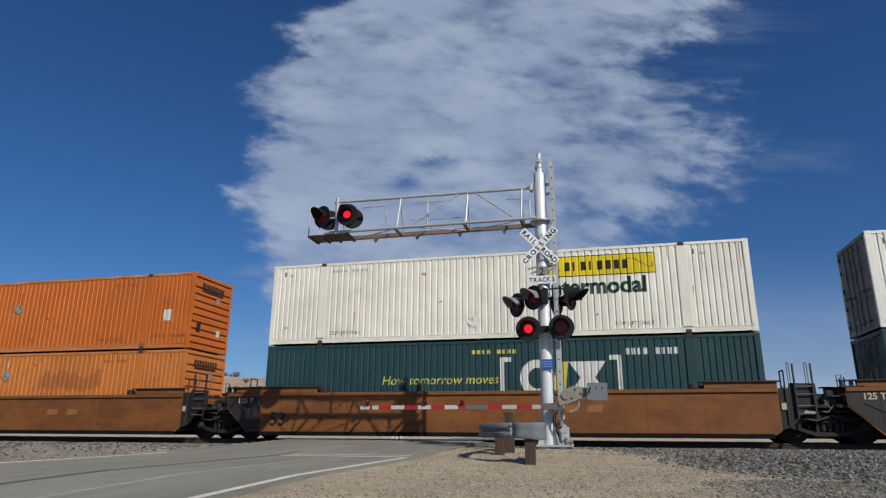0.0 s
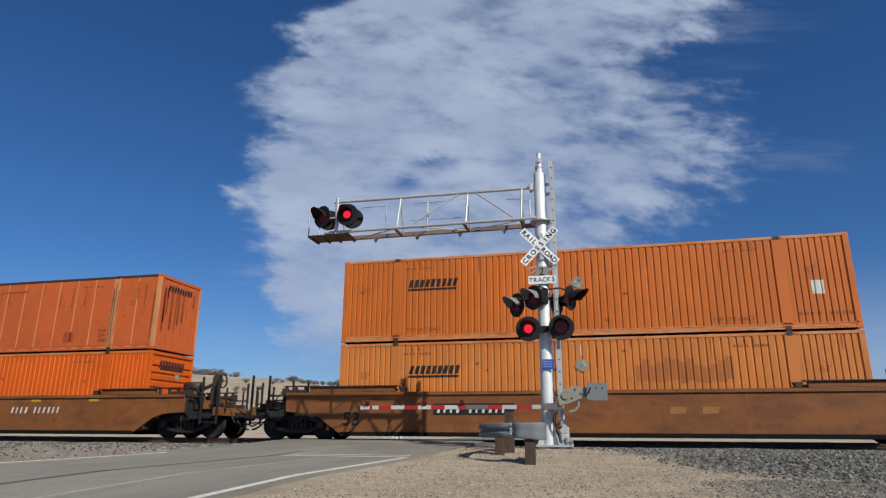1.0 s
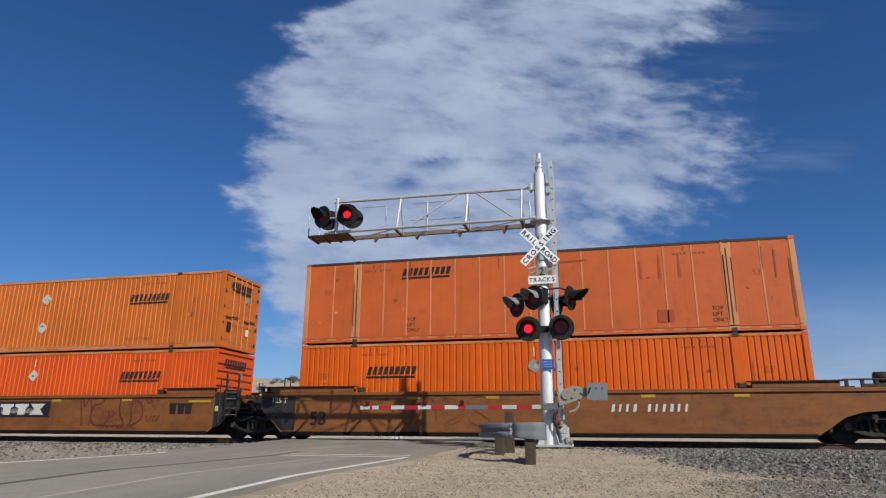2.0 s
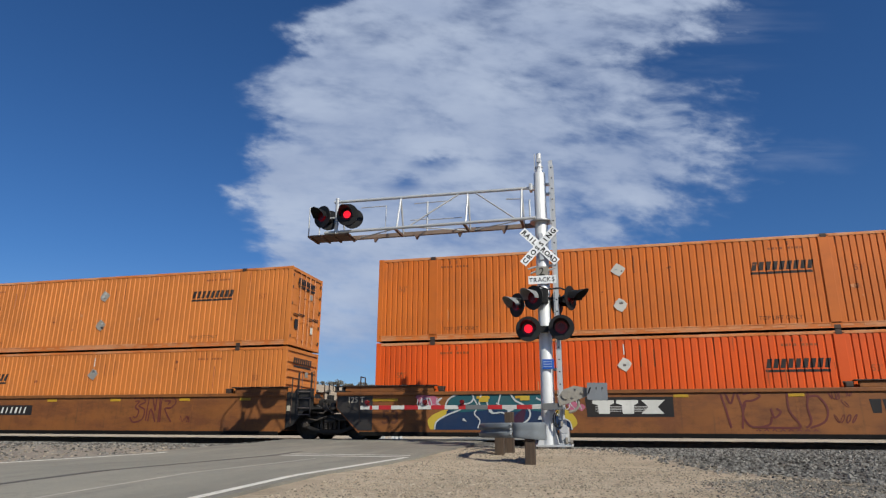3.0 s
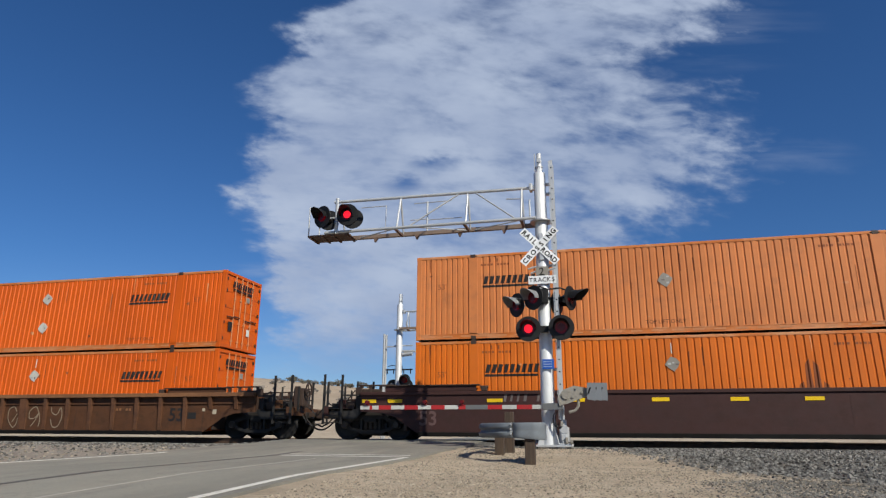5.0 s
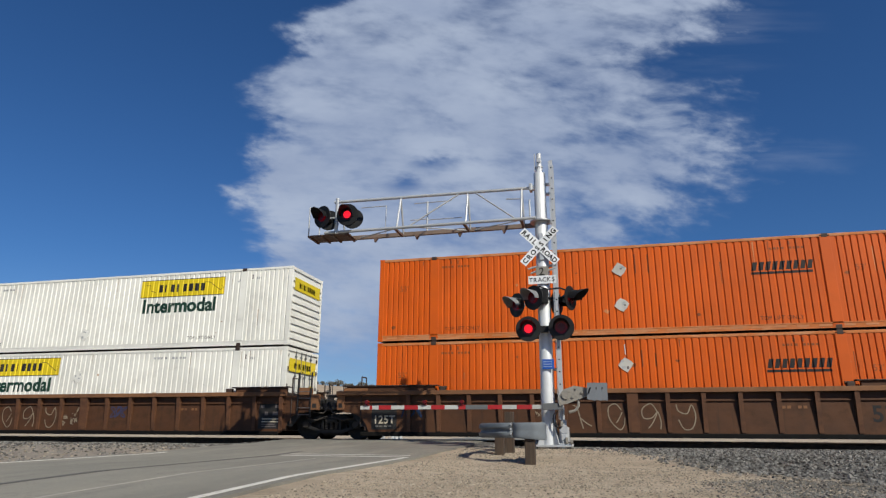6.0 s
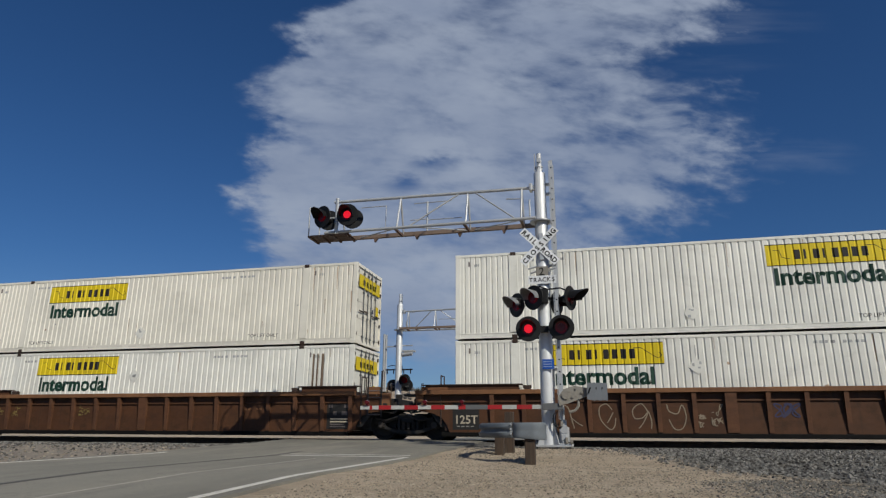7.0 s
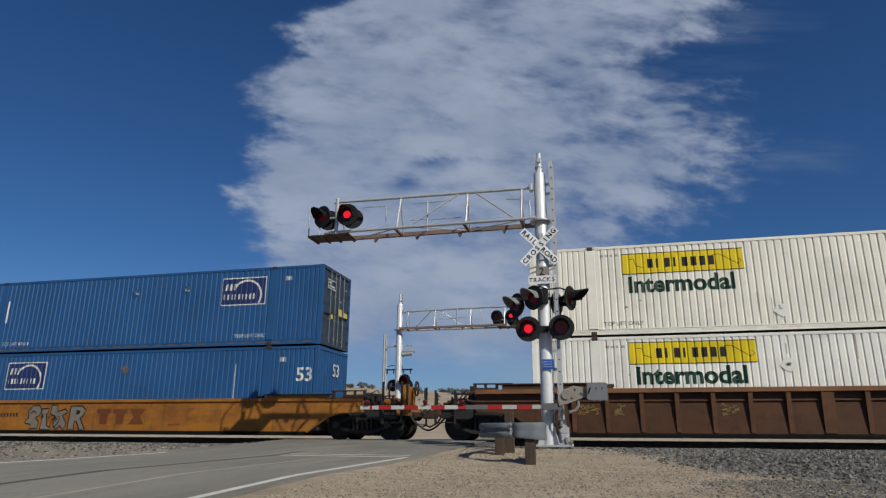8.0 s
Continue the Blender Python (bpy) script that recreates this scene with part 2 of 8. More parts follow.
def asphalt():
    n = Nodes("worn_asphalt")
    big = n.noise(0.5, 5, 0.6, n.scaled(1.0, 0.35, 1.0))
    fine = n.noise(90.0, 3, 0.7)
    mid = n.noise(9.0, 5, 0.7)
    col = n.mix(n.ramp(big, 0.3, 0.7), (0.174, 0.164, 0.139), (0.224, 0.211, 0.176))
    col = n.mix(n.ramp(mid, 0.5, 0.8, 0.0, 0.4), col, (0.304, 0.276, 0.232))
    col = n.mix(n.ramp(fine, 0.5, 0.75, 0.0, 0.55), col, (0.092, 0.0864, 0.0768))
    # dust drifted along the wheel paths
    lanes = n.noise(1.0, 4, 0.6, n.scaled(1.6, 0.12, 1.0))
    col = n.mix(n.ramp(lanes, 0.45, 0.7, 0.0, 0.5), col, (0.276, 0.25, 0.204))
    worn = n.noise(1.0, 7, 0.72, n.scaled(3.0, 0.6, 1.0))
    col = n.mix(n.ramp(worn, 0.48, 0.72, 0.0, 0.5), col, (0.132, 0.124, 0.11))
    # patchy tyre marks towards the crossing, with the signal's shade put into the colour
    crossing_dark = n.math("MULTIPLY", n.ramp(n.axis(1), -7.5, -2.5, 0.0, 0.32), n.ramp(n.noise(1.0, 5, 0.6, n.scaled(1.2, 0.5, 1.0)), 0.3, 0.62))
    col = n.mix(crossing_dark, col, (0.1, 0.0936, 0.0832))
    crack = n.math("ABSOLUTE", n.math("SUBTRACT", n.noise(0.6, 6, 0.62), 0.5))
    col = n.mix(n.ramp(crack, 0.0, 0.006, 0.3, 0.0), col, (0.096, 0.088, 0.08))
    n.bump(n.math("ADD", fine, mid), 0.5, 0.01)
    return n.done(col, 0.9, 0, 0.3)


def sand():
    """Desert sand and grit; crushed rock where the shoulder of the track lies."""
    n = Nodes("desert_sand")
    x, y = n.axis(0), n.axis(1)
    wob = n.noise(0.5, 5, 0.65)
    patch = n.noise(0.35, 5, 0.6)
    mid = n.noise(3.2, 6, 0.7)
    fine = n.noise(42.0, 4, 0.7)
    col = n.mix(n.ramp(patch, 0.35, 0.65), (0.468, 0.376, 0.278), (0.386, 0.309, 0.225))
    col = n.mix(n.ramp(mid, 0.48, 0.75, 0.0, 0.55), col, (0.304, 0.252, 0.192))
    col = n.mix(n.ramp(fine, 0.5, 0.72, 0.0, 0.6), col, (0.232, 0.196, 0.152))
    drift = n.noise(1.0, 6, 0.68, n.scaled(0.8, 1.6, 1.0))
    col = n.mix(n.ramp(drift, 0.46, 0.72, 0.0, 0.5), col, (0.28, 0.228, 0.164))
    col = n.mix(n.ramp(drift, 0.5, 0.3, 0.0, 0.5), col, (0.504, 0.428, 0.328))
    tread = n.noise(1.0, 7, 0.7, n.scaled(1.5, 2.4, 1.0))
    col = n.mix(n.ramp(tread, 0.52, 0.66, 0.0, 0.6), col, (0.232, 0.188, 0.136))
    grit = n.noise(110.0, 2, 0.6)
    col = n.mix(n.ramp(grit, 0.6, 0.72, 0.0, 0.6), col, (0.136, 0.116, 0.092))
    pale = n.noise(75.0, 2, 0.6)
    col = n.mix(n.ramp(pale, 0.62, 0.72, 0.0, 0.5), col, (0.496, 0.432, 0.344))
    # brown scrub-stained streaks along the far slope
    slope = n.math("MULTIPLY", n.ramp(y, 30.0, 120.0), n.ramp(n.noise(1.0, 7, 0.68, n.scaled(0.022, 0.055, 0.0)), 0.36, 0.60, 0.25, 0.9))
    col = n.mix(slope, col, (0.272, 0.208, 0.148))
    flecks = n.math("MULTIPLY", n.ramp(y, 60.0, 120.0), n.ramp(n.noise(1.0, 4, 0.6, n.scaled(0.10, 0.20, 0.0)), 0.60, 0.68, 0.0, 0.6))
    col = n.mix(flecks, col, (0.152, 0.124, 0.1))
    # grey gravelly dirt west of the road
    dirt = n.mix(n.ramp(mid, 0.35, 0.65), (0.256, 0.226, 0.194), (0.184, 0.16, 0.139))
    dirt = n.mix(n.ramp(fine, 0.45, 0.7), dirt, (0.152, 0.136, 0.12))
    west = n.math("MULTIPLY", n.ramp(x, -11.4, -10.2, 1.0, 0.0), n.ramp(y, 12.0, 20.0, 0.85, 0.0))
    col = n.mix(west, col, dirt)
    rock = n.mix(n.ramp(n.noise(30.0, 3, 0.8), 0.35, 0.65), (0.136, 0.131, 0.12), (0.058, 0.056, 0.0525))
    # the rock widens away from the crossing on the far side of the signal
    edge = n.math("ADD", n.math("MULTIPLY", n.ramp(x, -2.0, 4.0), -7.2), n.ramp(x, -11.5, -10.0, -5.5, -3.4))
    edge = n.math("ADD", edge, n.math("MULTIPLY", n.math("SUBTRACT", wob, 0.5), 3.0))
    near = n.ramp(n.math("SUBTRACT", y, edge), -0.8, 1.0)
    far = n.ramp(y, 8.5, 10.0, 1.0, 0.0)
    band = n.math("MULTIPLY", near, far)
    # fine grey gravel past the end of the sand, and rock everywhere farther east
    fray = n.math("MULTIPLY", n.math("SUBTRACT", wob, 0.5), 2.0)
    past = n.math("MULTIPLY", n.ramp(n.math("ADD", x, fray), 0.9, 2.0, 0.0, 0.85), n.ramp(n.math("ADD", y, fray), -9.9, -10.9))
    east = n.math("MULTIPLY", n.ramp(n.math("ADD", x, fray), 2.7, 3.7), far)
    north = n.ramp(n.math("ADD", y, fray), -20.0, -16.5)
    band = n.math("MAXIMUM", band, n.math("MULTIPLY", n.math("MAXIMUM", past, east), north))
    col = n.mix(n.math("MULTIPLY", band, n.ramp(mid, 0.2, 0.5, 0.55, 1.0)), col, rock)
    n.bump(n.math("ADD", fine, n.math("MULTIPLY", mid, 1.5)), 0.8, 0.04)
    return n.done(col, 0.95, 0, 0.2)


def stones():
    n = Nodes("crushed_rock")
    geo = n.nt.nodes.new("ShaderNodeNewGeometry")
    col = n.mix(n.ramp(geo.outputs["Random Per Island"], 0.0, 1.0), (0.026, 0.0255, 0.0245), (0.205, 0.197, 0.182))
    col = n.mix(n.ramp(n.noise(40.0, 3), 0.4, 0.7, 0.0, 0.5), col, (0.16, 0.136, 0.112))
    return n.done(col, 0.9, 0, 0.25)


def pebbles():
    n = Nodes("desert_pebbles")
    geo = n.nt.nodes.new("ShaderNodeNewGeometry")
    col = n.mix(geo.outputs["Random Per Island"], (0.112, 0.092, 0.068), (0.384, 0.324, 0.248))
    return n.done(col, 0.9, 0, 0.25)


def line_paint():
    n = Nodes("worn_line_paint")
    w = n.noise(6.0, 6, 0.75)
    col = n.mix(n.ramp(w, 0.52, 0.70, 0.0, 0.7), (0.528, 0.504, 0.456), (0.24, 0.22, 0.192))
    return n.done(col, 0.8)


def faint_paint():
    n = Nodes("faint_line_paint")
    w = n.noise(5.0, 6, 0.75)
    col = n.mix(n.ramp(w, 0.35, 0.65, 0.0, 0.8), (0.344, 0.32, 0.28), (0.248, 0.232, 0.204))
    return n.done(col, 0.85)


def tar():
    n = Nodes("tar_joint")
    return n.done(n.mix(n.noise(4.0, 5), (0.04, 0.0368, 0.0336), (0.088, 0.08, 0.072)), 0.75)


def leaf():
    n = Nodes("hazed_sage_leaf")
    geo = n.nt.nodes.new("ShaderNodeNewGeometry")
    # distance haze is mixed into these leaf greys
    col = n.mix(geo.outputs["Random Per Island"], (0.116, 0.108, 0.104), (0.20, 0.184, 0.172))
    return n.done(col, 0.85, 0, 0.2)


def tree_leaf():
    n = Nodes("dull_green_leaf")
    geo = n.nt.nodes.new("ShaderNodeNewGeometry")
    col = n.mix(geo.outputs["Random Per Island"], (0.084, 0.08, 0.0624), (0.16, 0.148, 0.116))
    return n.done(col, 0.8, 0, 0.2)


M.update(wood=wood(), sleeper=sleeper_wood(), rail=rail_steel(), asphalt=asphalt(), sand=sand(), stones=stones(), pebbles=pebbles(), line=line_paint(), faint=faint_paint(), tar=tar(), leaf=leaf(), tree_leaf=tree_leaf())


# ---------------------------------------------------------------- mesh tools
def part(name, bm, material, parent=None, label=""):
    """Links a bmesh as one mesh object under a thing or a part."""
    me = bpy.data.meshes.new(name)
    bmesh.ops.recalc_face_normals(bm, faces=bm.faces)
    bm.to_mesh(me)
    bm.free()
    me.materials.append(material)
    ob = new(name, me)
    ob.parent = parent
    return tagged(ob, label)


def smooth(ob, angle=40):
    ob.data.shade_smooth()
    ob.data.set_sharp_from_angle(angle=radians(angle))
    return ob


def box(bm, x0, x1, y0, y1, z0, z1, bevel=0.0):
    vs = [bm.verts.new((x, y, z)) for x in (x0, x1) for y in (y0, y1) for z in (z0, z1)]
    fs = [bm.faces.new([vs[i] for i in q]) for q in ((0, 1, 3, 2), (4, 6, 7, 5), (0, 4, 5, 1), (2, 3, 7, 6), (0, 2, 6, 4), (1, 5, 7, 3))]
    if bevel:
        es = list({e for f in fs for e in f.edges})
        bmesh.ops.bevel(bm, geom=es, offset=bevel, segments=2, affect="EDGES", profile=0.6)
    return bm


def tube(bm, a, b, r, n=10, r2=None, cap=True):
    a, b = Vector(a), Vector(b)
    q = (b - a).to_track_quat("Z", "Y")
    r2 = r if r2 is None else r2
    rings = []
    for c, rad in ((a, r), (b, r2)):
        rings.append([bm.verts.new(c + q @ Vector((rad * math.cos(2 * math.pi * i / n), rad * math.sin(2 * math.pi * i / n), 0))) for i in range(n)])
    for i in range(n):
        j = (i + 1) % n
        bm.faces.new((rings[0][i], rings[0][j], rings[1][j], rings[1][i]))
    if cap:
        bm.faces.new(rings[0][::-1])
        bm.faces.new(rings[1])
    return bm


def lathe(bm, profile, n=24, axis="Z", at=(0, 0, 0), ring=False):
    """Turns (radius, height) pairs about an axis through at."""
    at = Vector(at)
    rings = []
    for r, h in profile:
        ring = []
        for i in range(n):
            c, s = r * math.cos(2 * math.pi * i / n), r * math.sin(2 * math.pi * i / n)
            v = (c, s, h) if axis == "Z" else (c, h, s) if axis == "Y" else (h, c, s)
            ring.append(bm.verts.new(at + Vector(v)))
        rings.append(ring)
    for a, b in zip(rings, rings[1:] + rings[:1] if ring else rings[1:]):
        for i in range(n):
            j = (i + 1) % n
            bm.faces.new((a[i], a[j], b[j], b[i]))
    if not ring:
        bm.faces.new(rings[0][::-1])
        bm.faces.new(rings[-1])
    return bm


def prism(bm, outline, y0, y1):
    """An (x, z) outline given thickness along y."""
    a = [bm.verts.new((x, y0, z)) for x, z in outline]
    b = [bm.verts.new((x, y1, z)) for x, z in outline]
    bm.faces.new(a)
    bm.faces.new(b[::-1])
    for i in range(len(a)):
        j = (i + 1) % len(a)
        bm.faces.new((a[i], b[i], b[j], a[j]))
    return bm


def bent(bm, points, r, n=8):
    """One continuous tube through the points."""
    pts = [Vector(p) for p in points]
    rings = []
    for i, p in enumerate(pts):
        d = (pts[min(i + 1, len(pts) - 1)] - pts[max(i - 1, 0)]).normalized()
        q = d.to_track_quat("Z", "Y")
        rings.append([bm.verts.new(p + q @ Vector((r * math.cos(2 * math.pi * k / n), r * math.sin(2 * math.pi * k / n), 0))) for k in range(n)])
    for a, b in zip(rings, rings[1:]):
        best = min(range(n), key=lambda o: sum((a[k].co - b[(k + o) % n].co).length for k in range(n)))
        for k in range(n):
            j = (k + 1) % n
            bm.faces.new((a[k], a[j], b[(j + best) % n], b[(k + best) % n]))
    bm.faces.new(rings[0][::-1])
    bm.faces.new(rings[-1])
    return bm


def one(fn, *args, **kw):
    bm = bmesh.new()
    fn(bm, *args, **kw)
    return bm


TEXTS = {}


def text_bm(words, size, shear=0.0, bold=0.0):
    """Words as a flat mesh in the xz plane that faces -y, from the left end of the base line."""
    key = (words, size, shear, bold)
    if key not in TEXTS:
        cu = bpy.data.curves.new("words", "FONT")
        cu.body, cu.size, cu.shear, cu.offset = words, size, shear, bold
        cu.resolution_u = 3
        ob = bpy.data.objects.new("words", cu)
        scene.collection.objects.link(ob)
        bpy.context.view_layer.update()
        me = bpy.data.meshes.new_from_object(ob.evaluated_get(bpy.context.evaluated_depsgraph_get()))
        bpy.data.objects.remove(ob)
        TEXTS[key] = me
    bm = bmesh.new()
    bm.from_mesh(TEXTS[key])
    for v in bm.verts:
        v.co = Vector((v.co.x, 0.0, v.co.y))
    return bm


def letters(put, ob, words, size, x, z, material, label="", shear=0.0, bold=0.0, **kw):
    """Words set letter by letter, each letter a part."""
    for k, ch in enumerate(words):
        if ch == " ":
            continue
        whole, alone = text_bm(words[:k + 1], size, shear, bold), text_bm(ch, size, shear, bold)
        dx = max(v.co.x for v in whole.verts) - max(v.co.x for v in alone.verts)
        whole.free()
        put(ob, "letter", alone, x + dx, z, material, label, **kw)


def bars_bm(counts, height, width, gap=0.25, shear=0.0):
    """Plain upright bars, one for each sign of a mark that is not lettered; counts 0 leaves a space."""
    bm = bmesh.new()
    step = width / len(counts)
    for i, w in enumerate(counts):
        if w:
            x0, x1 = i * step, i * step + step * (1 - gap) * w
            vs = [bm.verts.new((x, 0, z)) for x, z in ((x0, 0), (x1, 0), (x1 + shear * height, height), (x0 + shear * height, height))]
            bm.faces.new(vs)
    return bm


def polys_bm(*outlines):
    bm = bmesh.new()
    for o in outlines:
        bm.faces.new([bm.verts.new((x, 0, z)) for x, z in o])
    return bm


def stroke_bm(points, w):
    """A brushed line of even width through (x, z) points."""
    bm = bmesh.new()
    prev = None
    for i, (x, z) in enumerate(points):
        a = points[max(0, i - 1)]
        b = points[min(len(points) - 1, i + 1)]
        d = Vector((b[0] - a[0], b[1] - a[1]))
        d = d.normalized() if d.length else Vector((1, 0))
        lift = -0.00012 * i
        l, r = bm.verts.new((x - d.y * w / 2, lift, z + d.x * w / 2)), bm.verts.new((x + d.y * w / 2, lift, z - d.x * w / 2))
        if prev:
            bm.faces.new((prev[0], prev[1], r, l))
        prev = (l, r)
    return bm


def moved(bm, dx, dy, dz):
    bmesh.ops.translate(bm, verts=bm.verts, vec=(dx, dy, dz))
    return bm


# ---------------------------------------------------------------- ground, road and tracks
ROAD_R, ROAD_L = -4.05, -10.25
SAND_Y = (-900, -60, -20.9, -14.8, -12.6, -8.9, -8.0, -7.3, -6.6, -5.7, -4.0, -2.6, 0.0, 9.0, 16.0, 30.0)
SAND_Z = (-14.0, -2.2, -1.05, -0.54, -0.47, -0.435, -0.40, -0.315, -0.215, -0.15, -0.13, -0.17, -0.21, -0.24, -0.30, -0.1)
ROAD_Y = (-900, -60, -20.9, -14.8, -12.6, -7.5, -4.5, -2.6, -1.5, -0.6, 6.8, 10.0, 16.0, 30.0)
ROAD_Z = (-14.0, -2.2, -0.85, -0.47, -0.37, -0.285, -0.16, -0.11, -0.055, 0.0, 0.0, -0.04, -0.12, 0.0)


def ease(v):
    v = min(1.0, max(0.0, v))
    return v * v * (3 - 2 * v)


def road_z(y):
    return float(np.interp(y, ROAD_Y, ROAD_Z)) + far_z(-7, y)


def far_z(x, y):
    """The land climbs away behind the tracks to a sandy ridge, highest on the west."""
    if y < 18:
        return 0.0
    a = x / (y + 21.0)
    top = float(np.interp(a, (-3.0, -1.1, -1.0, -0.95, -0.867, -0.748, -0.6, -0.43, -0.25, 0.13, 0.6, 3.0), (44, 43.3, 41.3, 40.2, 38.2, 34.6, 30.5, 25.5, 20.5, 13.0, 11.0, 11.0)))
    run = ease((y - 18) / 290.0) * (0.35 + 0.65 * min(1.0, (y - 18) / 290.0))
    rough = noise.fractal(Vector((x * 0.02, y * 0.02, 3.0)), 1.0, 2.0, 4) * 1.2 * min(1.0, (y - 18) / 150.0)
    return top * run + rough


def ground_z(x, y):
    base = float(np.interp(y, SAND_Y, SAND_Z)) + far_z(x, y)
    off = max(ROAD_L - 0.4 - x, x - ROAD_R - 0.25, 0.0)
    k = ease(1.0 - off / 1.3)
    rough = 0.0
    if off > 0.2 and y < 16:
        rough = 0.03 * noise.noise(Vector((x * 0.9, y * 0.9, 0))) + 0.012 * noise.noise(Vector((x * 4, y * 4, 5)))
    return base * (1 - k) + (road_z(y) - 0.035) * k + rough * (1 - k)


def grid_lines(stops):
    out = []
    for a, b, n in stops:
        out += [a + (b - a) * i / n for i in range(n)]
    return out + [stops[-1][1]]


def build_ground():
    xs = grid_lines([(-2500, -400, 14), (-400, -60, 60), (-60, -16, 44), (-16, 8, 110), (8, 60, 52), (60, 400, 50), (400, 2500, 14)])
    ys = grid_lines([(-900, -60, 8), (-60, -20, 24), (-20, -1, 110), (-1, 10, 22), (10, 60, 26), (60, 330, 70), (330, 700, 12), (700, 3300, 5)])
    verts = [(x, y, ground_z(x, y)) for y in ys for x in xs]
    w = len(xs)
    faces = [(j * w + i, j * w + i + 1, (j + 1) * w + i + 1, (j + 1) * w + i) for j in range(len(ys) - 1) for i in range(w - 1)]
    me = bpy.data.meshes.new("ground")
    me.from_pydata(verts, [], faces)
    me.materials.append(M["sand"])
    me.shade_smooth()
    return tagged(new("ground", me), "pale desert sand with crushed rock beside the tracks", "ground", kind="structure")


def strip(name, x0, x1, y0, y1, lift, material, label, category, step=0.5, thick=0.0, ragged=0.0):
    """A band of road surface that follows the road's rise."""
    n = max(1, int((y1 - y0) / step))
    ys = [y0 + (y1 - y0) * i / n for i in range(n + 1)]
    bm = bmesh.new()
    rows = []
    for i, y in enumerate(ys):
        z = road_z(y) + lift
        w0, w1 = (ragged * noise.noise(Vector((y * 0.8, k, 0))) for k in (1.0, 9.0))
        rows.append([bm.verts.new((x, y, z - d)) for x, d in ((x0 + w0, thick + 0.02), (x0 + w0, 0), (x1 + w1, 0), (x1 + w1, thick + 0.02))])
    for a, b in zip(rows, rows[1:]):
        for k in range(3):
            bm.faces.new((a[k], a[k + 1], b[k + 1], b[k]))
    return tagged(part(name, bm, material), label, category, kind="structure")


def build_road():
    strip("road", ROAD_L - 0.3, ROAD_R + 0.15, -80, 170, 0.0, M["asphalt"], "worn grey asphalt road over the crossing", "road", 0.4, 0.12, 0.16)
    strip("edge_line", ROAD_R - 0.11, ROAD_R, -60, -7.6, 0.004, M["line"], "worn white line along the road edge", "road marking", 0.4)
    strip("edge_line", ROAD_L, ROAD_L + 0.1, -60, -7.0, 0.004, M["line"], "faded white line along the road edge", "road marking", 0.4)
    strip("centre_joint", -7.2, -7.08, -60, -6.2, 0.004, M["tar"], "dark tar joint along the road centre", "road joint", 0.3, 0, 0.06)
    strip("lane_seam", -5.72, -5.68, -60, -8.5, 0.004, M["faint"], "pale seam in the asphalt", "road joint", 0.3, 0, 0.03)
    strip("stop_line_edge", -7.0, -4.2, -7.55, -7.41, 0.004, M["line"], "faded edge of the stop line", "road marking", 0.1)
    strip("stop_line_edge", -7.0, -4.2, -7.08, -6.96, 0.004, M["line"], "faded edge of the stop line", "road marking", 0.08)


TRACKS = (1.295, 5.75)


def build_tracks():
    # head, web and foot of a rail
    shape = [(-0.072, -0.185), (0.072, -0.185), (0.072, -0.172), (0.012, -0.155), (0.010, -0.05), (0.036, -0.038), (0.036, -0.006), (0.030, 0.0), (-0.030, 0.0), (-0.036, -0.006), (-0.036, -0.038), (-0.010, -0.05), (-0.012, -0.155), (-0.072, -0.172)]
    for yc in TRACKS:
        for side in (-0.7535, 0.7535):
            bm = bmesh.new()
            a = [bm.verts.new((-420, yc + side + y, z)) for y, z in shape]
            b = [bm.verts.new((420, yc + side + y, z)) for y, z in shape]
            bm.faces.new(a)
            bm.faces.new(b[::-1])
            for i in range(len(a)):
                j = (i + 1) % len(a)
                bm.faces.new((a[i], b[i], b[j], a[j]))
            tagged(part("rail", bm, M["rail"]), "rusty brown steel rail on wooden ties", "rail", "rails", "structure")
    bm = one(box, -0.115, 0.115, -1.3, 1.3, -0.36, -0.187, 0.012)
    first = tagged(part("railway_tie", bm, M["sleeper"]), "weathered wooden tie bedded in crushed rock", "railway tie", "ties under the rails", "structure")
    first.location = (-30, TRACKS[0], 0)
    for yc in TRACKS:
        for i in range(80):
            x = -30 + 0.55 * i
            if ROAD_L - 0.6 < x < ROAD_R + 0.6 or (i == 0 and yc == TRACKS[0]):
                continue
            copy_thing(first, pose(x, yc, 0, 0, 0, random.uniform(-0.6, 0.6)))
    # the crossing panels beside and between the rails
    for yc in TRACKS:
        for a, b in ((-0.66, -0.02), (0.02, 0.66)):
            for x0 in (-10.3, -8.2, -6.1):
                bm = one(box, x0, x0 + 2.07, yc + a, yc + b, -0.2, 0.006, 0.01)
                tagged(part("crossing_panel", bm, M["concrete"]), "grey concrete panel between the rails", "crossing panel", "crossing panels", "structure")


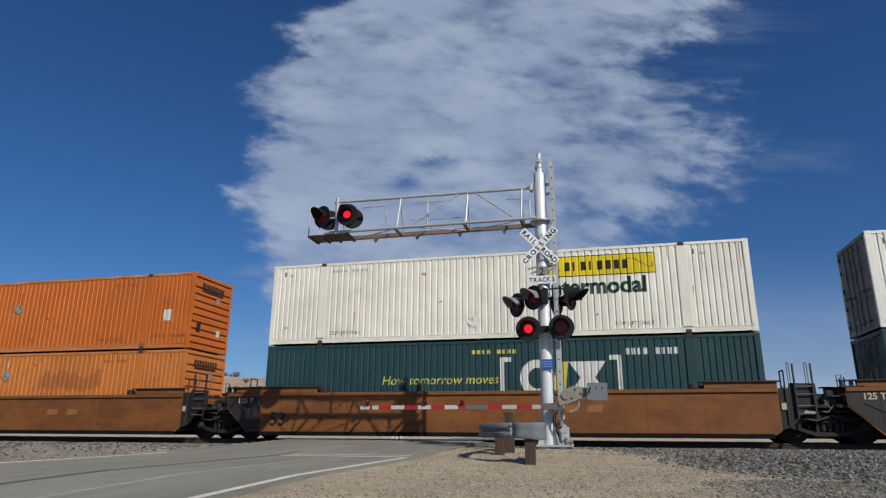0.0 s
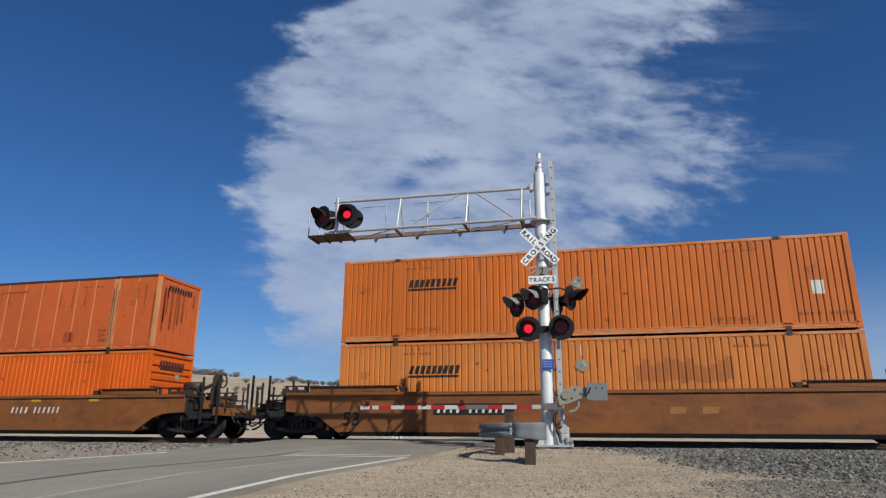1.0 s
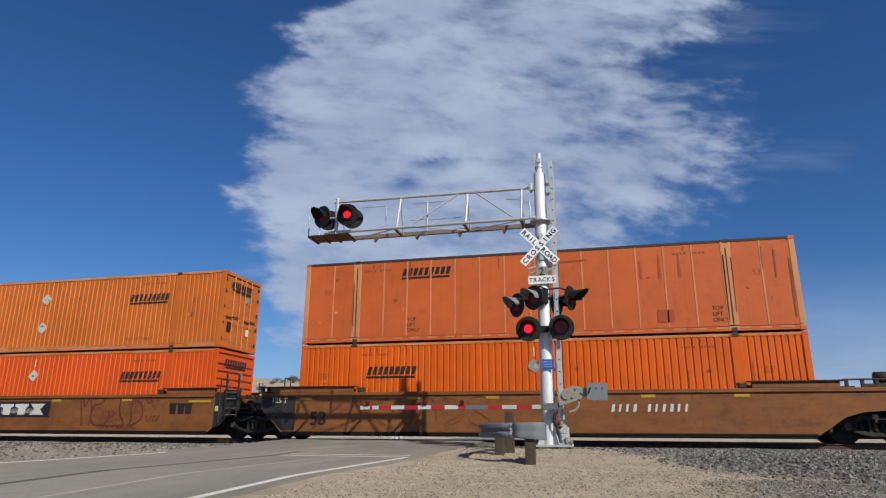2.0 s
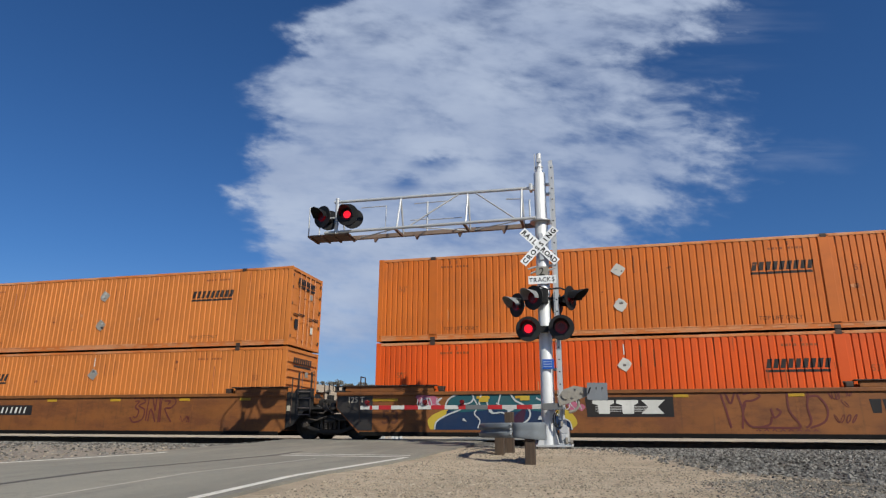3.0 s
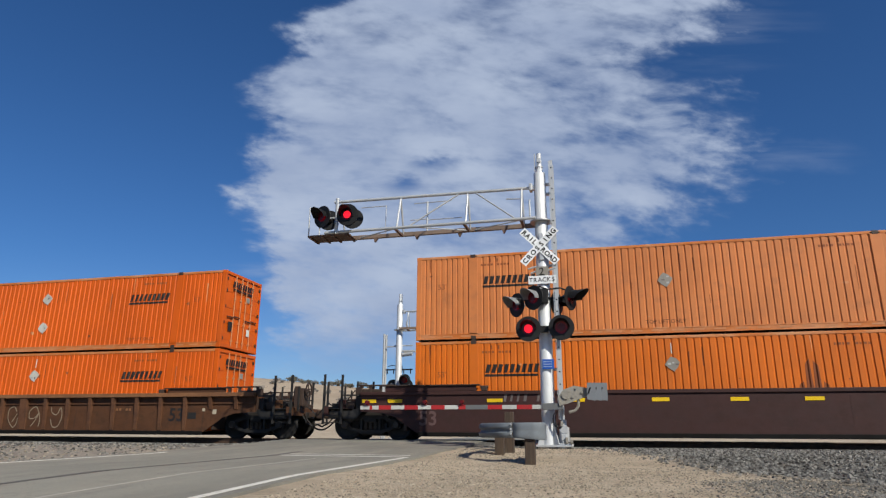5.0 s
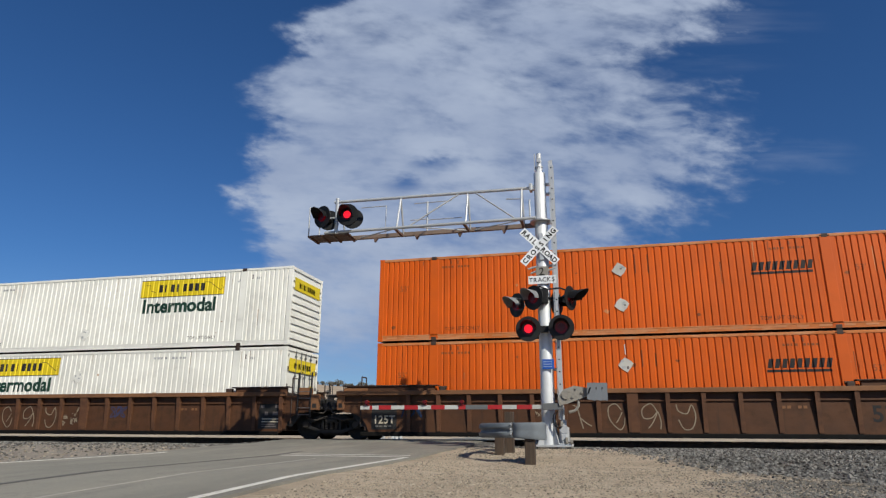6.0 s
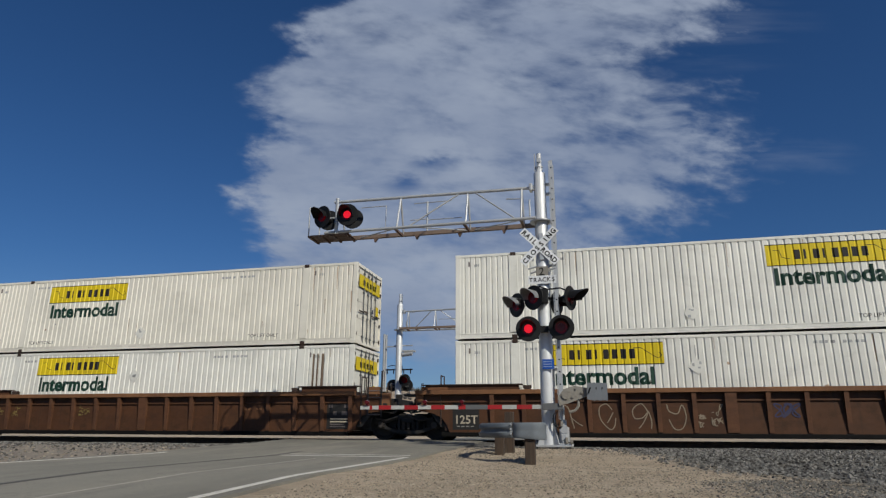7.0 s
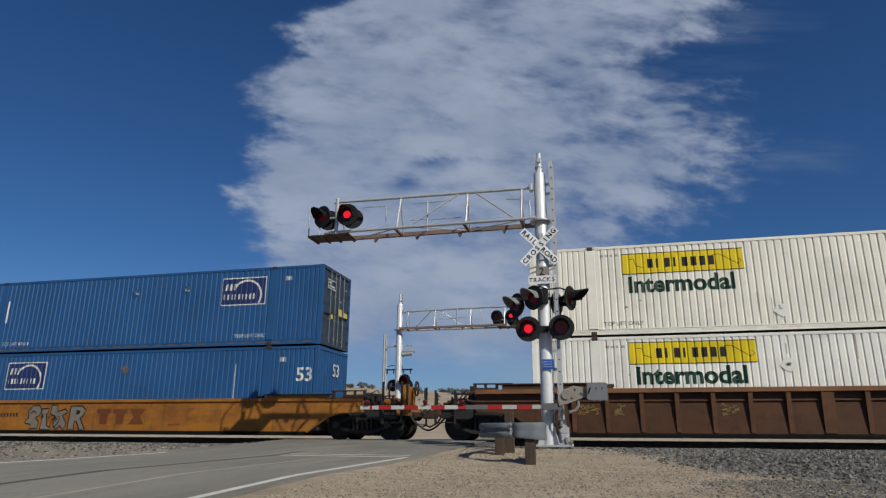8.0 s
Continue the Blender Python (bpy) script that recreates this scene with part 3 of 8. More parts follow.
def scatter_stones(name, count, place, size, material, label, category):
    """Angular stones, each a squashed and turned cube with cut corners."""
    rng = random.Random(name)
    verts, faces = [], []
    base = [(-1, -1, -.6), (1, -.8, -.6), (.8, 1, -.6), (-1, .9, -.6), (-.6, -.7, .6), (.6, -.5, .7), (.5, .6, .5), (-.7, .5, .7)]
    quads = ((3, 2, 1, 0), (4, 5, 6, 7), (0, 1, 5, 4), (1, 2, 6, 5), (2, 3, 7, 6), (3, 0, 4, 7))
    for _ in range(count):
        x, y = place(rng)
        s = rng.uniform(*size)
        q = Euler((rng.uniform(-.6, .6), rng.uniform(-.6, .6), rng.uniform(0, 6.28)))
        m = q.to_matrix()
        o = len(verts)
        c = Vector((x, y, ground_z(x, y) + s * 0.25))
        k = (rng.uniform(.7, 1.3), rng.uniform(.7, 1.3), rng.uniform(.6, 1.1))
        for v in base:
            p = m @ Vector([v[i] * k[i] * rng.uniform(.8, 1.15) for i in range(3)])
            verts.append(c + p * s)
        faces += [tuple(o + i for i in f) for f in quads]
    me = bpy.data.meshes.new(name)
    me.from_pydata(verts, [], faces)
    me.materials.append(material)
    return tagged(new(name, me), label, category, kind="stuff")


def build_stones():
    def right(rng):
        while True:
            x, y = rng.uniform(-3.4, 16), -1.1 - abs(rng.gauss(0, 4.0))
            if y > -17 and (y > -3.4 - 7.2 * ease((x + 2) / 6) - rng.uniform(-0.6, 0.9) or x > rng.uniform(2.8, 3.6)):
                return x, y

    def past(rng):
        while True:
            x, y = rng.uniform(0.9, 7.0), rng.uniform(-15.5, -10.0)
            if x > rng.uniform(0.9, 2.0) and y < -10.0 - abs(rng.gauss(0, 0.5)):
                return x, y

    def left(rng):
        return rng.uniform(-30, -10.9), -0.2 - abs(rng.gauss(0, 3.6))

    def behind(rng):
        x = rng.uniform(-30, 14)
        return (x, rng.uniform(0.0, 8.0)) if not ROAD_L - 0.5 < x < ROAD_R + 0.5 else (x + 7.5, rng.uniform(0, 8))

    def shoulder(rng):
        while True:
            x, y = rng.uniform(-3.6, 7), rng.uniform(-17, -3)
            if y < -2.8 - 7.0 * ease((x + 2) / 6) and x < 3.2:
                return x, y

    def verge(rng):
        return rng.uniform(-26, -10.7), rng.uniform(-14, -4)

    scatter_stones("ballast", 62000, right, (0.010, 0.034), M["stones"], "grey crushed rock ballast beside the track", "ballast")
    scatter_stones("ballast", 16000, past, (0.005, 0.015), M["stones"], "fine grey gravel past the end of the sand", "gravel")
    scatter_stones("ballast", 20000, left, (0.014, 0.036), M["stones"], "grey crushed rock ballast beside the track", "ballast")
    scatter_stones("ballast", 5000, behind, (0.02, 0.05), M["stones"], "grey crushed rock between the two tracks", "ballast")
    scatter_stones("pebbles", 26000, shoulder, (0.003, 0.015), M["pebbles"], "small brown pebbles on the sand", "pebbles")
    scatter_stones("pebbles", 5000, verge, (0.008, 0.025), M["pebbles"], "small brown pebbles on the sand", "pebbles")


def shrub(name, rng, height, material, label, category, group):
    """A low bush: forked stems and a ragged crown of small leaves."""
    root = tagged(new(name), label, category, group)
    bm = bmesh.new()
    tips = []
    for i in range(7):
        a = rng.uniform(0, 6.28)
        tip = Vector((math.cos(a) * rng.uniform(.2, .6), math.sin(a) * rng.uniform(.2, .6), rng.uniform(.5, .85))) * height
        mid = tip * 0.5 + Vector((rng.uniform(-.05, .05), rng.uniform(-.05, .05), 0.05)) * height
        tube(bm, (0, 0, -0.3), mid, 0.05 * height, 5, 0.03 * height)
        tube(bm, mid, tip, 0.03 * height, 5, 0.01 * height)
        tips += [mid, tip, tip * 0.8]
    part("branchwork", bm, M["wood"], root)
    bm = bmesh.new()
    for _ in range(420):
        c = rng.choice(tips) + Vector((rng.gauss(0, .17), rng.gauss(0, .17), rng.gauss(0, .12))) * height
        c.z = max(c.z, 0.05 * height)
        m = Euler((rng.uniform(0, 6), rng.uniform(0, 6), rng.uniform(0, 6))).to_matrix()
        s = rng.uniform(.04, .09) * height
        bm.faces.new([bm.verts.new(c + m @ Vector((x * s, y * s * .6, 0))) for x, y in ((-1, -.3), (0, -1), (1, -.2), (.4, 1), (-.6, .8))])
    part("crown", bm, material, root)
    return root


def build_plants():
    rng = random.Random(5)
    kinds = [shrub("shrub", rng, 1.0, M["leaf"], "grey-brown desert shrub on the sandy slope", "shrub", "shrubs on the slope") for _ in range(3)]
    trees = [shrub("tree", rng, 1.0, M["tree_leaf"], "dull grey-green tree low on the far skyline", "tree", "trees on the skyline") for _ in range(2)]
    spots = []
    for _ in range(120):
        a = rng.uniform(-1.0, -0.22)
        y = rng.uniform(170, 318)
        if a < -0.62 and y < 285:
            y = rng.uniform(288, 318)
        spots.append((a * (y + 21), y, rng.uniform(0.7, 2.2), kinds))
    for _ in range(90):
        a = rng.uniform(-0.52, 0.20)
        y = rng.uniform(255, 318)
        spots.append((a * (y + 21), y, rng.uniform(1.4, 3.6), trees))
    for _ in range(34):
        a = rng.choice((rng.gauss(-0.90, 0.025), rng.gauss(-0.84, 0.03), rng.uniform(-0.80, -0.58)))
        y = rng.uniform(296, 318)
        spots.append((a * (y + 21), y, rng.uniform(2.4, 4.6), kinds))
    used = set()
    for x, y, h, group in spots:
        k = rng.randrange(len(group))
        ob = group[k]
        m = Matrix.LocRotScale((x, y, ground_z(x, y) - 0.1), Euler((0, 0, rng.uniform(0, 6.28))), None)
        if (id(group), k) in used:
            ob = copy_thing(ob, m)
        else:
            used.add((id(group), k))
            ob.matrix_basis = m
        ob.scale = (h * rng.uniform(1.0, 1.6), h * rng.uniform(1.0, 1.6), h)


build_ground()
build_road()
build_tracks()
build_plants()


# ---------------------------------------------------------------- clouds
def build_clouds():
    """One bank of thin rippled cloud high in the north, far behind everything."""
    n = Nodes("thin_rippled_cloud")
    co = n.plain_co
    x, y = n.axis(0, co), n.axis(1, co)

    def total(*terms):
        out = terms[0]
        for t in terms[1:]:
            out = n.math("ADD", out, t)
        return out

    def centred(scale, detail, rough, vec=None):
        return n.math("SUBTRACT", n.noise(scale, detail, rough, vec or co), 0.5)

    def margin(stops):
        """A sideways limit that changes with height: (height, limit) pairs."""
        node = n.nt.nodes.new("ShaderNodeValToRGB")
        node.color_ramp.interpolation = "B_SPLINE"
        el = node.color_ramp.elements
        while len(el) < len(stops):
            el.new(0.5)
        for e, (h, v) in zip(el, sorted(stops)):
            e.position = (h + 0.1) / 0.6
            e.color = (v + 0.5,) * 3 + (1,)
        n.nt.links.new(n.math("DIVIDE", n.math("ADD", y, 0.1), 0.6), node.inputs[0])
        sep = n.nt.nodes.new("ShaderNodeSeparateColor")
        n.nt.links.new(node.outputs[0], sep.inputs[0])
        return n.math("SUBTRACT", sep.outputs[0], 0.5)

    west = margin(((0.49, -0.07), (0.445, -0.18), (0.42, -0.28), (0.39, -0.305), (0.365, -0.29), (0.342, -0.265), (0.325, -0.335), (0.3, -0.375), (0.275, -0.39), (0.245, -0.38), (0.212, -0.335), (0.185, -0.36), (0.155, -0.36), (0.135, -0.345), (0.115, -0.393), (0.09, -0.38), (0.05, -0.365), (0, -0.35), (-0.1, -0.315)))
    east = margin(((0.49, 0.625), (0.43, 0.605), (0.385, 0.505), (0.345, 0.325), (0.31, 0.405), (0.275, 0.465), (0.235, 0.5), (0.19, 0.485), (0.13, 0.48), (0.09, 0.455), (0.05, 0.405), (0.01, 0.345), (-0.05, 0.285), (-0.1, 0.245)))

    # long rolls that sink slightly towards the east, bent by a slow swirl
    swirl = centred(3.2, 3, 0.5)
    tilt = total(y, n.math("MULTIPLY", x, 0.10), n.math("MULTIPLY", swirl, 0.035))
    lean = total(x, n.math("MULTIPLY", swirl, 0.12))

    def rolls(sx, sy, detail, rough, shift):
        vec = n.nt.nodes.new("ShaderNodeCombineXYZ")
        n.nt.links.new(n.math("MULTIPLY", lean, sx), vec.inputs[0])
        n.nt.links.new(n.math("MULTIPLY", tilt, sy), vec.inputs[1])
        vec.inputs[2].default_value = shift
        return centred(1.0, detail, rough, vec.outputs[0])

    large = rolls(6.5, 17.0, 3, 0.5, 1.7)
    small = rolls(15.0, 36.0, 4, 0.55, 5.2)
    wisps = rolls(34.0, 72.0, 3, 0.6, 9.1)
    broad = centred(1.0, 3, 0.5, n.scaled(3.0, 5.0, 3.0, co))
    fringe = total(n.math("MULTIPLY", large, 0.10), n.math("MULTIPLY", small, 0.10), n.math("MULTIPLY", wisps, 0.04))
    d_west = total(n.math("SUBTRACT", x, west), fringe)
    d_east = total(n.math("SUBTRACT", east, x), n.math("MULTIPLY", fringe, 1.8), n.math("MULTIPLY", broad, 0.12))
    body = n.math("MULTIPLY", n.ramp(d_west, -0.015, 0.075), n.ramp(d_east, -0.11, 0.10))
    body = n.math("MULTIPLY", body, n.ramp(y, -0.30, -0.10, 0.0, 1.0))
    ripple = n.ramp(x, -0.25, 0.30, 1.15, 1.5)
    texture = n.math("MULTIPLY", total(n.math("MULTIPLY", large, 0.75), n.math("MULTIPLY", small, 0.62), n.math("MULTIPLY", wisps, 0.22), n.math("MULTIPLY", broad, 0.55)), ripple)
    cover = total(texture, n.ramp(x, 0.05, 0.45, 0.79, 0.68))

    def spot(cx, cy, rx, ry):
        """A soft round field, one in its middle."""
        dx = n.math("DIVIDE", total(n.math("SUBTRACT", x, cx), n.math("MULTIPLY", large, 0.10)), rx)
        dy = n.math("DIVIDE", total(n.math("SUBTRACT", y, cy), n.math("MULTIPLY", small, 0.05)), ry)
        return n.ramp(n.math("SQRT", n.math("ADD", n.math("MULTIPLY", dx, dx), n.math("MULTIPLY", dy, dy))), 1.0, 0.0)

    # gaps where the blue shows through
    for cx, cy, rx, ry, deep in ((-0.005, 0.150, 0.075, 0.028, 0.50), (-0.07, 0.115, 0.06, 0.022, 0.36), (0.30, 0.195, 0.10, 0.05, 0.26), (0.25, 0.145, 0.07, 0.04, 0.26), (0.24, 0.25, 0.14, 0.05, 0.10), (0.41, 0.325, 0.17, 0.05, 0.34), (-0.27, 0.335, 0.10, 0.018, 0.30), (-0.07, 0.40, 0.10, 0.03, 0.14)):
        cover = n.math("SUBTRACT", cover, n.math("MULTIPLY", spot(cx, cy, rx, ry), deep))
    alpha = n.ramp(n.math("MULTIPLY", body, cover), 0.0, 0.98, 0.0, 0.98)
    # thin wisps off to the east and low over the horizon
    strands = n.noise(1.0, 5, 0.55, n.scaled(2.2, 22.0, 1.0, co))
    for cx, cy, rx, ry, much in ((0.46, 0.39, 0.26, 0.12, 0.22), (0.62, 0.165, 0.16, 0.04, 0.18), (0.45, -0.22, 0.65, 0.15, 0.6), (-0.34, -0.04, 0.10, 0.04, 0.55), (-0.2, -0.16, 0.3, 0.14, 0.35)):
        alpha = n.math("MAXIMUM", alpha, n.math("MULTIPLY", n.math("MULTIPLY", spot(cx, cy, rx, ry), n.ramp(strands, 0.42, 0.68)), much))
    veil = n.math("MULTIPLY", n.ramp(y, 0.02, -0.24, 0.0, 0.46), n.ramp(x, -0.05, 0.30, 0.25, 1.0))
    alpha = n.math("MAXIMUM", alpha, n.math("ADD", veil, n.math("MULTIPLY", alpha, 0.5)))
    alpha = n.math("MULTIPLY", alpha, 0.95)
    shade = n.noise(1.0, 6, 0.5, n.scaled(3.4, 10.0, 2.0, co))
    col = n.mix(n.ramp(shade, 0.3, 0.7), (0.345, 0.415, 0.565), (0.475, 0.545, 0.675))
    em = n.nt.nodes.new("ShaderNodeEmission")
    n.nt.links.new(col, em.inputs["Color"])
    em.inputs["Strength"].default_value = 0.85
    clear = n.nt.nodes.new("ShaderNodeBsdfTransparent")
    mixed = n.nt.nodes.new("ShaderNodeMixShader")
    n.nt.links.new(alpha, mixed.inputs[0])
    n.nt.links.new(clear.outputs[0], mixed.inputs[1])
    n.nt.links.new(em.outputs[0], mixed.inputs[2])
    n.nt.links.new(mixed.outputs[0], n.out.inputs["Surface"])
    bm = bmesh.new()
    bmesh.ops.create_grid(bm, x_segments=12, y_segments=8, size=1.0)
    for v in bm.verts:
        v.co = Vector((v.co.x * 0.95, 0.23 + v.co.y * 0.55, 0))
    ob = part("cloud_bank", bm, n.mat)
    # one unit of the sheet is a thousandth of the view's width at this distance
    ob.matrix_world = HELD @ Matrix.Translation((0, 0, -4200)) @ Matrix.Scale(4200 * 1000 / 1142.0, 4)
    return tagged(ob, "thin white rippled cloud in a deep blue sky", "cloud", kind="structure")


build_clouds()


# ---------------------------------------------------------------- containers
LONG, HIGH, WIDE = 16.15, 2.896, 2.59
PITCH_C, DEEP = 0.2158, 0.027
POSTS = (1.98, LONG - 1.98)


def wave():
    """Break points (x, inset) of the corrugated side between its corner posts and lifting posts."""
    pts = []
    for a, b in ((0.16, POSTS[0] - 0.15), (POSTS[0] + 0.15, POSTS[1] - 0.15), (POSTS[1] + 0.15, LONG - 0.16)):
        n = max(1, round((b - a) / (PITCH_C if b - a > 3 else 0.187)))
        w = (b - a) / n
        for i in range(n):
            x = a + i * w
            pts += [(x, 0.0), (x + w * 0.64, 0.0), (x + w * 0.75, DEEP), (x + w * 0.87, DEEP)]
        pts.append((b, 0.0))
    return pts


WAVE = wave()
WAVE_X = [p[0] for p in WAVE]
WAVE_Y = [p[1] for p in WAVE]


def drape(bm, face=0.012):
    """Lays a flat mark on the corrugated side."""
    xs = [v.co.x for v in bm.verts]
    lo, hi = min(xs), max(xs)
    for x in WAVE_X:
        if lo < x < hi:
            bmesh.ops.bisect_plane(bm, geom=[*bm.verts, *bm.edges, *bm.faces], plane_co=(x, 0, 0), plane_no=(1, 0, 0))
    for v in bm.verts:
        v.co.y = face - 0.004 + float(np.interp(v.co.x, WAVE_X, WAVE_Y))
    return bm


def side_sheet(wavy=True):
    bm = bmesh.new()
    pts = WAVE if wavy else [(0.16, 0.0), (LONG - 0.16, 0.0)]
    lo = [bm.verts.new((x, 0.012 + y, 0.20)) for x, y in pts]
    hi = [bm.verts.new((x, 0.012 + y, HIGH - 0.10)) for x, y in pts]
    lo2 = [bm.verts.new((x, 0.018 + y, 0.20)) for x, y in pts]
    hi2 = [bm.verts.new((x, 0.018 + y, HIGH - 0.10)) for x, y in pts]
    for i in range(len(pts) - 1):
        bm.faces.new((lo[i], lo[i + 1], hi[i + 1], hi[i]))
        bm.faces.new((lo2[i], hi2[i], hi2[i + 1], lo2[i + 1]))
    return bm


def flipped(bm):
    """Turns a near side into the far side."""
    for v in bm.verts:
        v.co = Vector((LONG - v.co.x, WIDE - v.co.y, v.co.z))
    return bm


def container(colour, label, end="ribs", wavy=True, rail=None, far_end="doors", cones=False):
    body = M[colour]
    ob = tagged(new("shipping_container"), label, "container", "containers on the train")
    ob["tone"] = "orange" if colour.startswith("orange") else "blue" if colour == "blue" else "plain"
    rail = M[rail] if rail else body
    for name, fn in (("side_panel", lambda b: b), ("side_panel", flipped)):
        part(name, fn(side_sheet(wavy)), body, ob)
    bm = one(box, 0.02, LONG - 0.02, 0.03, WIDE - 0.03, HIGH - 0.045, HIGH - 0.015)
    for i in range(44):
        x = 0.5 + i * (LONG - 1) / 43
        box(bm, x - 0.06, x + 0.06, 0.08, WIDE - 0.08, HIGH - 0.02, HIGH - 0.003)
    part("roof", bm, body, ob)
    bm = one(box, 0.1, LONG - 0.1, 0.06, WIDE - 0.06, 0.10, 0.15)
    for i in range(40):
        x = 0.4 + i * (LONG - 0.8) / 39
        box(bm, x - 0.03, x + 0.03, 0.06, WIDE - 0.06, 0.02, 0.10)
    part("underframe", bm, M["dark_steel"], ob)
    for y0, y1 in ((0.0, 0.07), (WIDE - 0.07, WIDE)):
        part("top_rail", one(box, 0.1, LONG - 0.1, y0, y1, HIGH - 0.10, HIGH - 0.01, 0.008), rail if wavy else M["dark_steel"], ob)
        bm = bmesh.new()
        out = y0 == 0.0
        box(bm, 0.1, LONG - 0.1, y0, y1, 0.02, 0.055)
        box(bm, 0.1, LONG - 0.1, y0, y1, 0.165, 0.20)
        box(bm, 0.1, LONG - 0.1, y0 + (0.012 if out else 0.03), y1 - (0.03 if out else 0.012), 0.055, 0.165)
        part("bottom_rail", bm, rail, ob)
        bm = bmesh.new()
        n = 26
        for i in range(n):
            x = 0.5 + i * (LONG - 1.0) / (n - 1)
            box(bm, x - 0.17, x + 0.17, (y0 + 0.004) if out else y1 - 0.012, (y0 + 0.012) if out else y1 - 0.004, 0.085, 0.135)
        tagged(part("rail_scuffing", bm, {"orange": M["orange_band"], "blue": M["patch_dim"]}.get(ob["tone"], body), ob), "rubbed patches along the bottom rail", kind="stuff")
        for px in (*POSTS,):
            part("lifting_post", one(box, px - 0.15, px + 0.15, y0, y1, 0.05, HIGH - 0.04, 0.012), M["orange_band"] if not wavy else body, ob)
            for z0, z1 in ((HIGH - 0.12, HIGH + 0.004), (0.0, 0.12)):
                part("lifting_casting", one(box, px - 0.09, px + 0.09, y0 - 0.004, y1 + 0.004, z0, z1, 0.012), M["dark_steel"], ob)
        for px in (0.0, LONG - 0.17):
            part("corner_post", one(box, px, px + 0.17, y0, y1 + (0.04 if out else 0), 0.1, HIGH - 0.1, 0.015), body if wavy else M["orange_band"], ob)
            for z0, z1 in ((HIGH - 0.115, HIGH), (0.0, 0.115)):
                part("corner_casting", one(box, px - 0.003, px + 0.173, y0 - 0.003, y1 + 0.003, z0, z1, 0.012), body, ob)
    if cones:
        for px in POSTS:
            for y in (0.09, WIDE - 0.09):
                part("stacking_cone", one(box, px - 0.08, px + 0.08, y - 0.08, y + 0.08, HIGH, HIGH + 0.05, 0.01), M["dark_steel"], ob)
    if not wavy:
        n = 14
        for x in [POSTS[0] + 0.15 + i * (POSTS[1] - POSTS[0] - 0.3) / n for i in range(1, n)] + [1.1, LONG - 1.0]:
            part("seam_strip", one(box, x - 0.022, x + 0.022, 0.002, 0.012, 0.20, HIGH - 0.10), M["orange_band"], ob, "bleached vertical seam strip")
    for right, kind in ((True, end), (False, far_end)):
        # white and orange trailing ends take a copy with their shade painted in
        shaded = {"white": "white_shaded", "cream": "white_shaded"}.get(colour, "orange_end" if ob["tone"] == "orange" else colour)
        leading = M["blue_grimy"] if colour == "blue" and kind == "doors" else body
        end_wall(ob, leading if right else M[shaded], right, kind)
    return ob


def end_wall(ob, body, right, kind):
    x = LONG - 0.03 if right else 0.03
    s = 1 if right else -1

    def span(a, b):
        return (min(x + s * a, x + s * b), max(x + s * a, x + s * b))

    y0, y1 = 0.11, WIDE - 0.07
    if kind == "flat":
        part("front_wall", one(box, *span(-0.05, -0.006), y0, y1, 0.1, HIGH - 0.1), body, ob)
        for i in range(11):
            y = y0 + 0.12 + i * (y1 - y0 - 0.24) / 10
            part("wall_rib", one(box, *span(-0.006, 0.010), y - 0.055, y + 0.055, 0.16, HIGH - 0.14, 0.006), body, ob)
    elif kind == "ribs":
        part("front_wall", one(box, *span(-0.05, -0.02), y0, y1, 0.1, HIGH - 0.1), body, ob)
        for i in range(9):
            z = 0.34 + i * 0.265
            part("wall_rib", one(box, *span(-0.02, 0.03), y0 + 0.03, y1 - 0.03, z - 0.085, z + 0.085, 0.02), body, ob)
    else:
        mid = (y0 + y1) / 2
        for a, b in ((y0, mid - 0.01), (mid + 0.01, y1)):
            bm = one(box, *span(-0.05, -0.015), a, b, 0.16, HIGH - 0.13)
            for i in range(4):
                z = 0.5 + i * 0.6
                box(bm, *span(-0.02, -0.004), a + 0.04, b - 0.04, z - 0.18, z + 0.18, 0.006)
            part("door", bm, body, ob)
            w = b - a
            for k in ((0.50, 0.86) if a == y0 else (0.14, 0.50)):
                yy = a + w * k
                bm = one(tube, (x + s * 0.03, yy, 0.1), (x + s * 0.03, yy, HIGH - 0.1), 0.02, 8)
                for z in (0.3, 1.0, 1.9, 2.6):
                    box(bm, *span(0.0, 0.05), yy - 0.05, yy + 0.05, z - 0.03, z + 0.03)
                part("lock_rod", bm, M[{"orange": "orange_band", "blue": "weight_pale"}.get(ob["tone"], "weight")], ob, "upright door lock rod")
            for k in (0.32, 0.68):
                yy, z = a + w * k, 1.18 + 0.05 * (k > 0.5)
                part("door_handle", one(box, *span(0.03, 0.06), yy - 0.22, yy + 0.22, z - 0.02, z + 0.02, 0.006), M["dark_steel"], ob, "door handle bar")
            ye = a + 0.03 if a == y0 else b - 0.03
            for z in (0.35, 0.95, 1.55, 2.15, 2.6):
                part("hinge", one(box, *span(-0.01, 0.025), ye - 0.05, ye + 0.05, z - 0.06, z + 0.06, 0.01), M["dark_steel"], ob, "dark hinge")
    for z0, z1 in ((0.02, 0.16), (HIGH - 0.13, HIGH - 0.01)):
        part("end_sill", one(box, *span(-0.06, 0.028), 0.07, WIDE - 0.07, z0, z1, 0.01), body, ob)


def mark(ob, name, bm, x, z, material, label="", wavy=True, proud=0.0):
    moved(bm, x, 0, z)
    if wavy:
        drape(bm, 0.012 - proud)
    else:
        for v in bm.verts:
            v.co.y = 0.008 - proud
    return part(name, bm, M[material], ob, label)


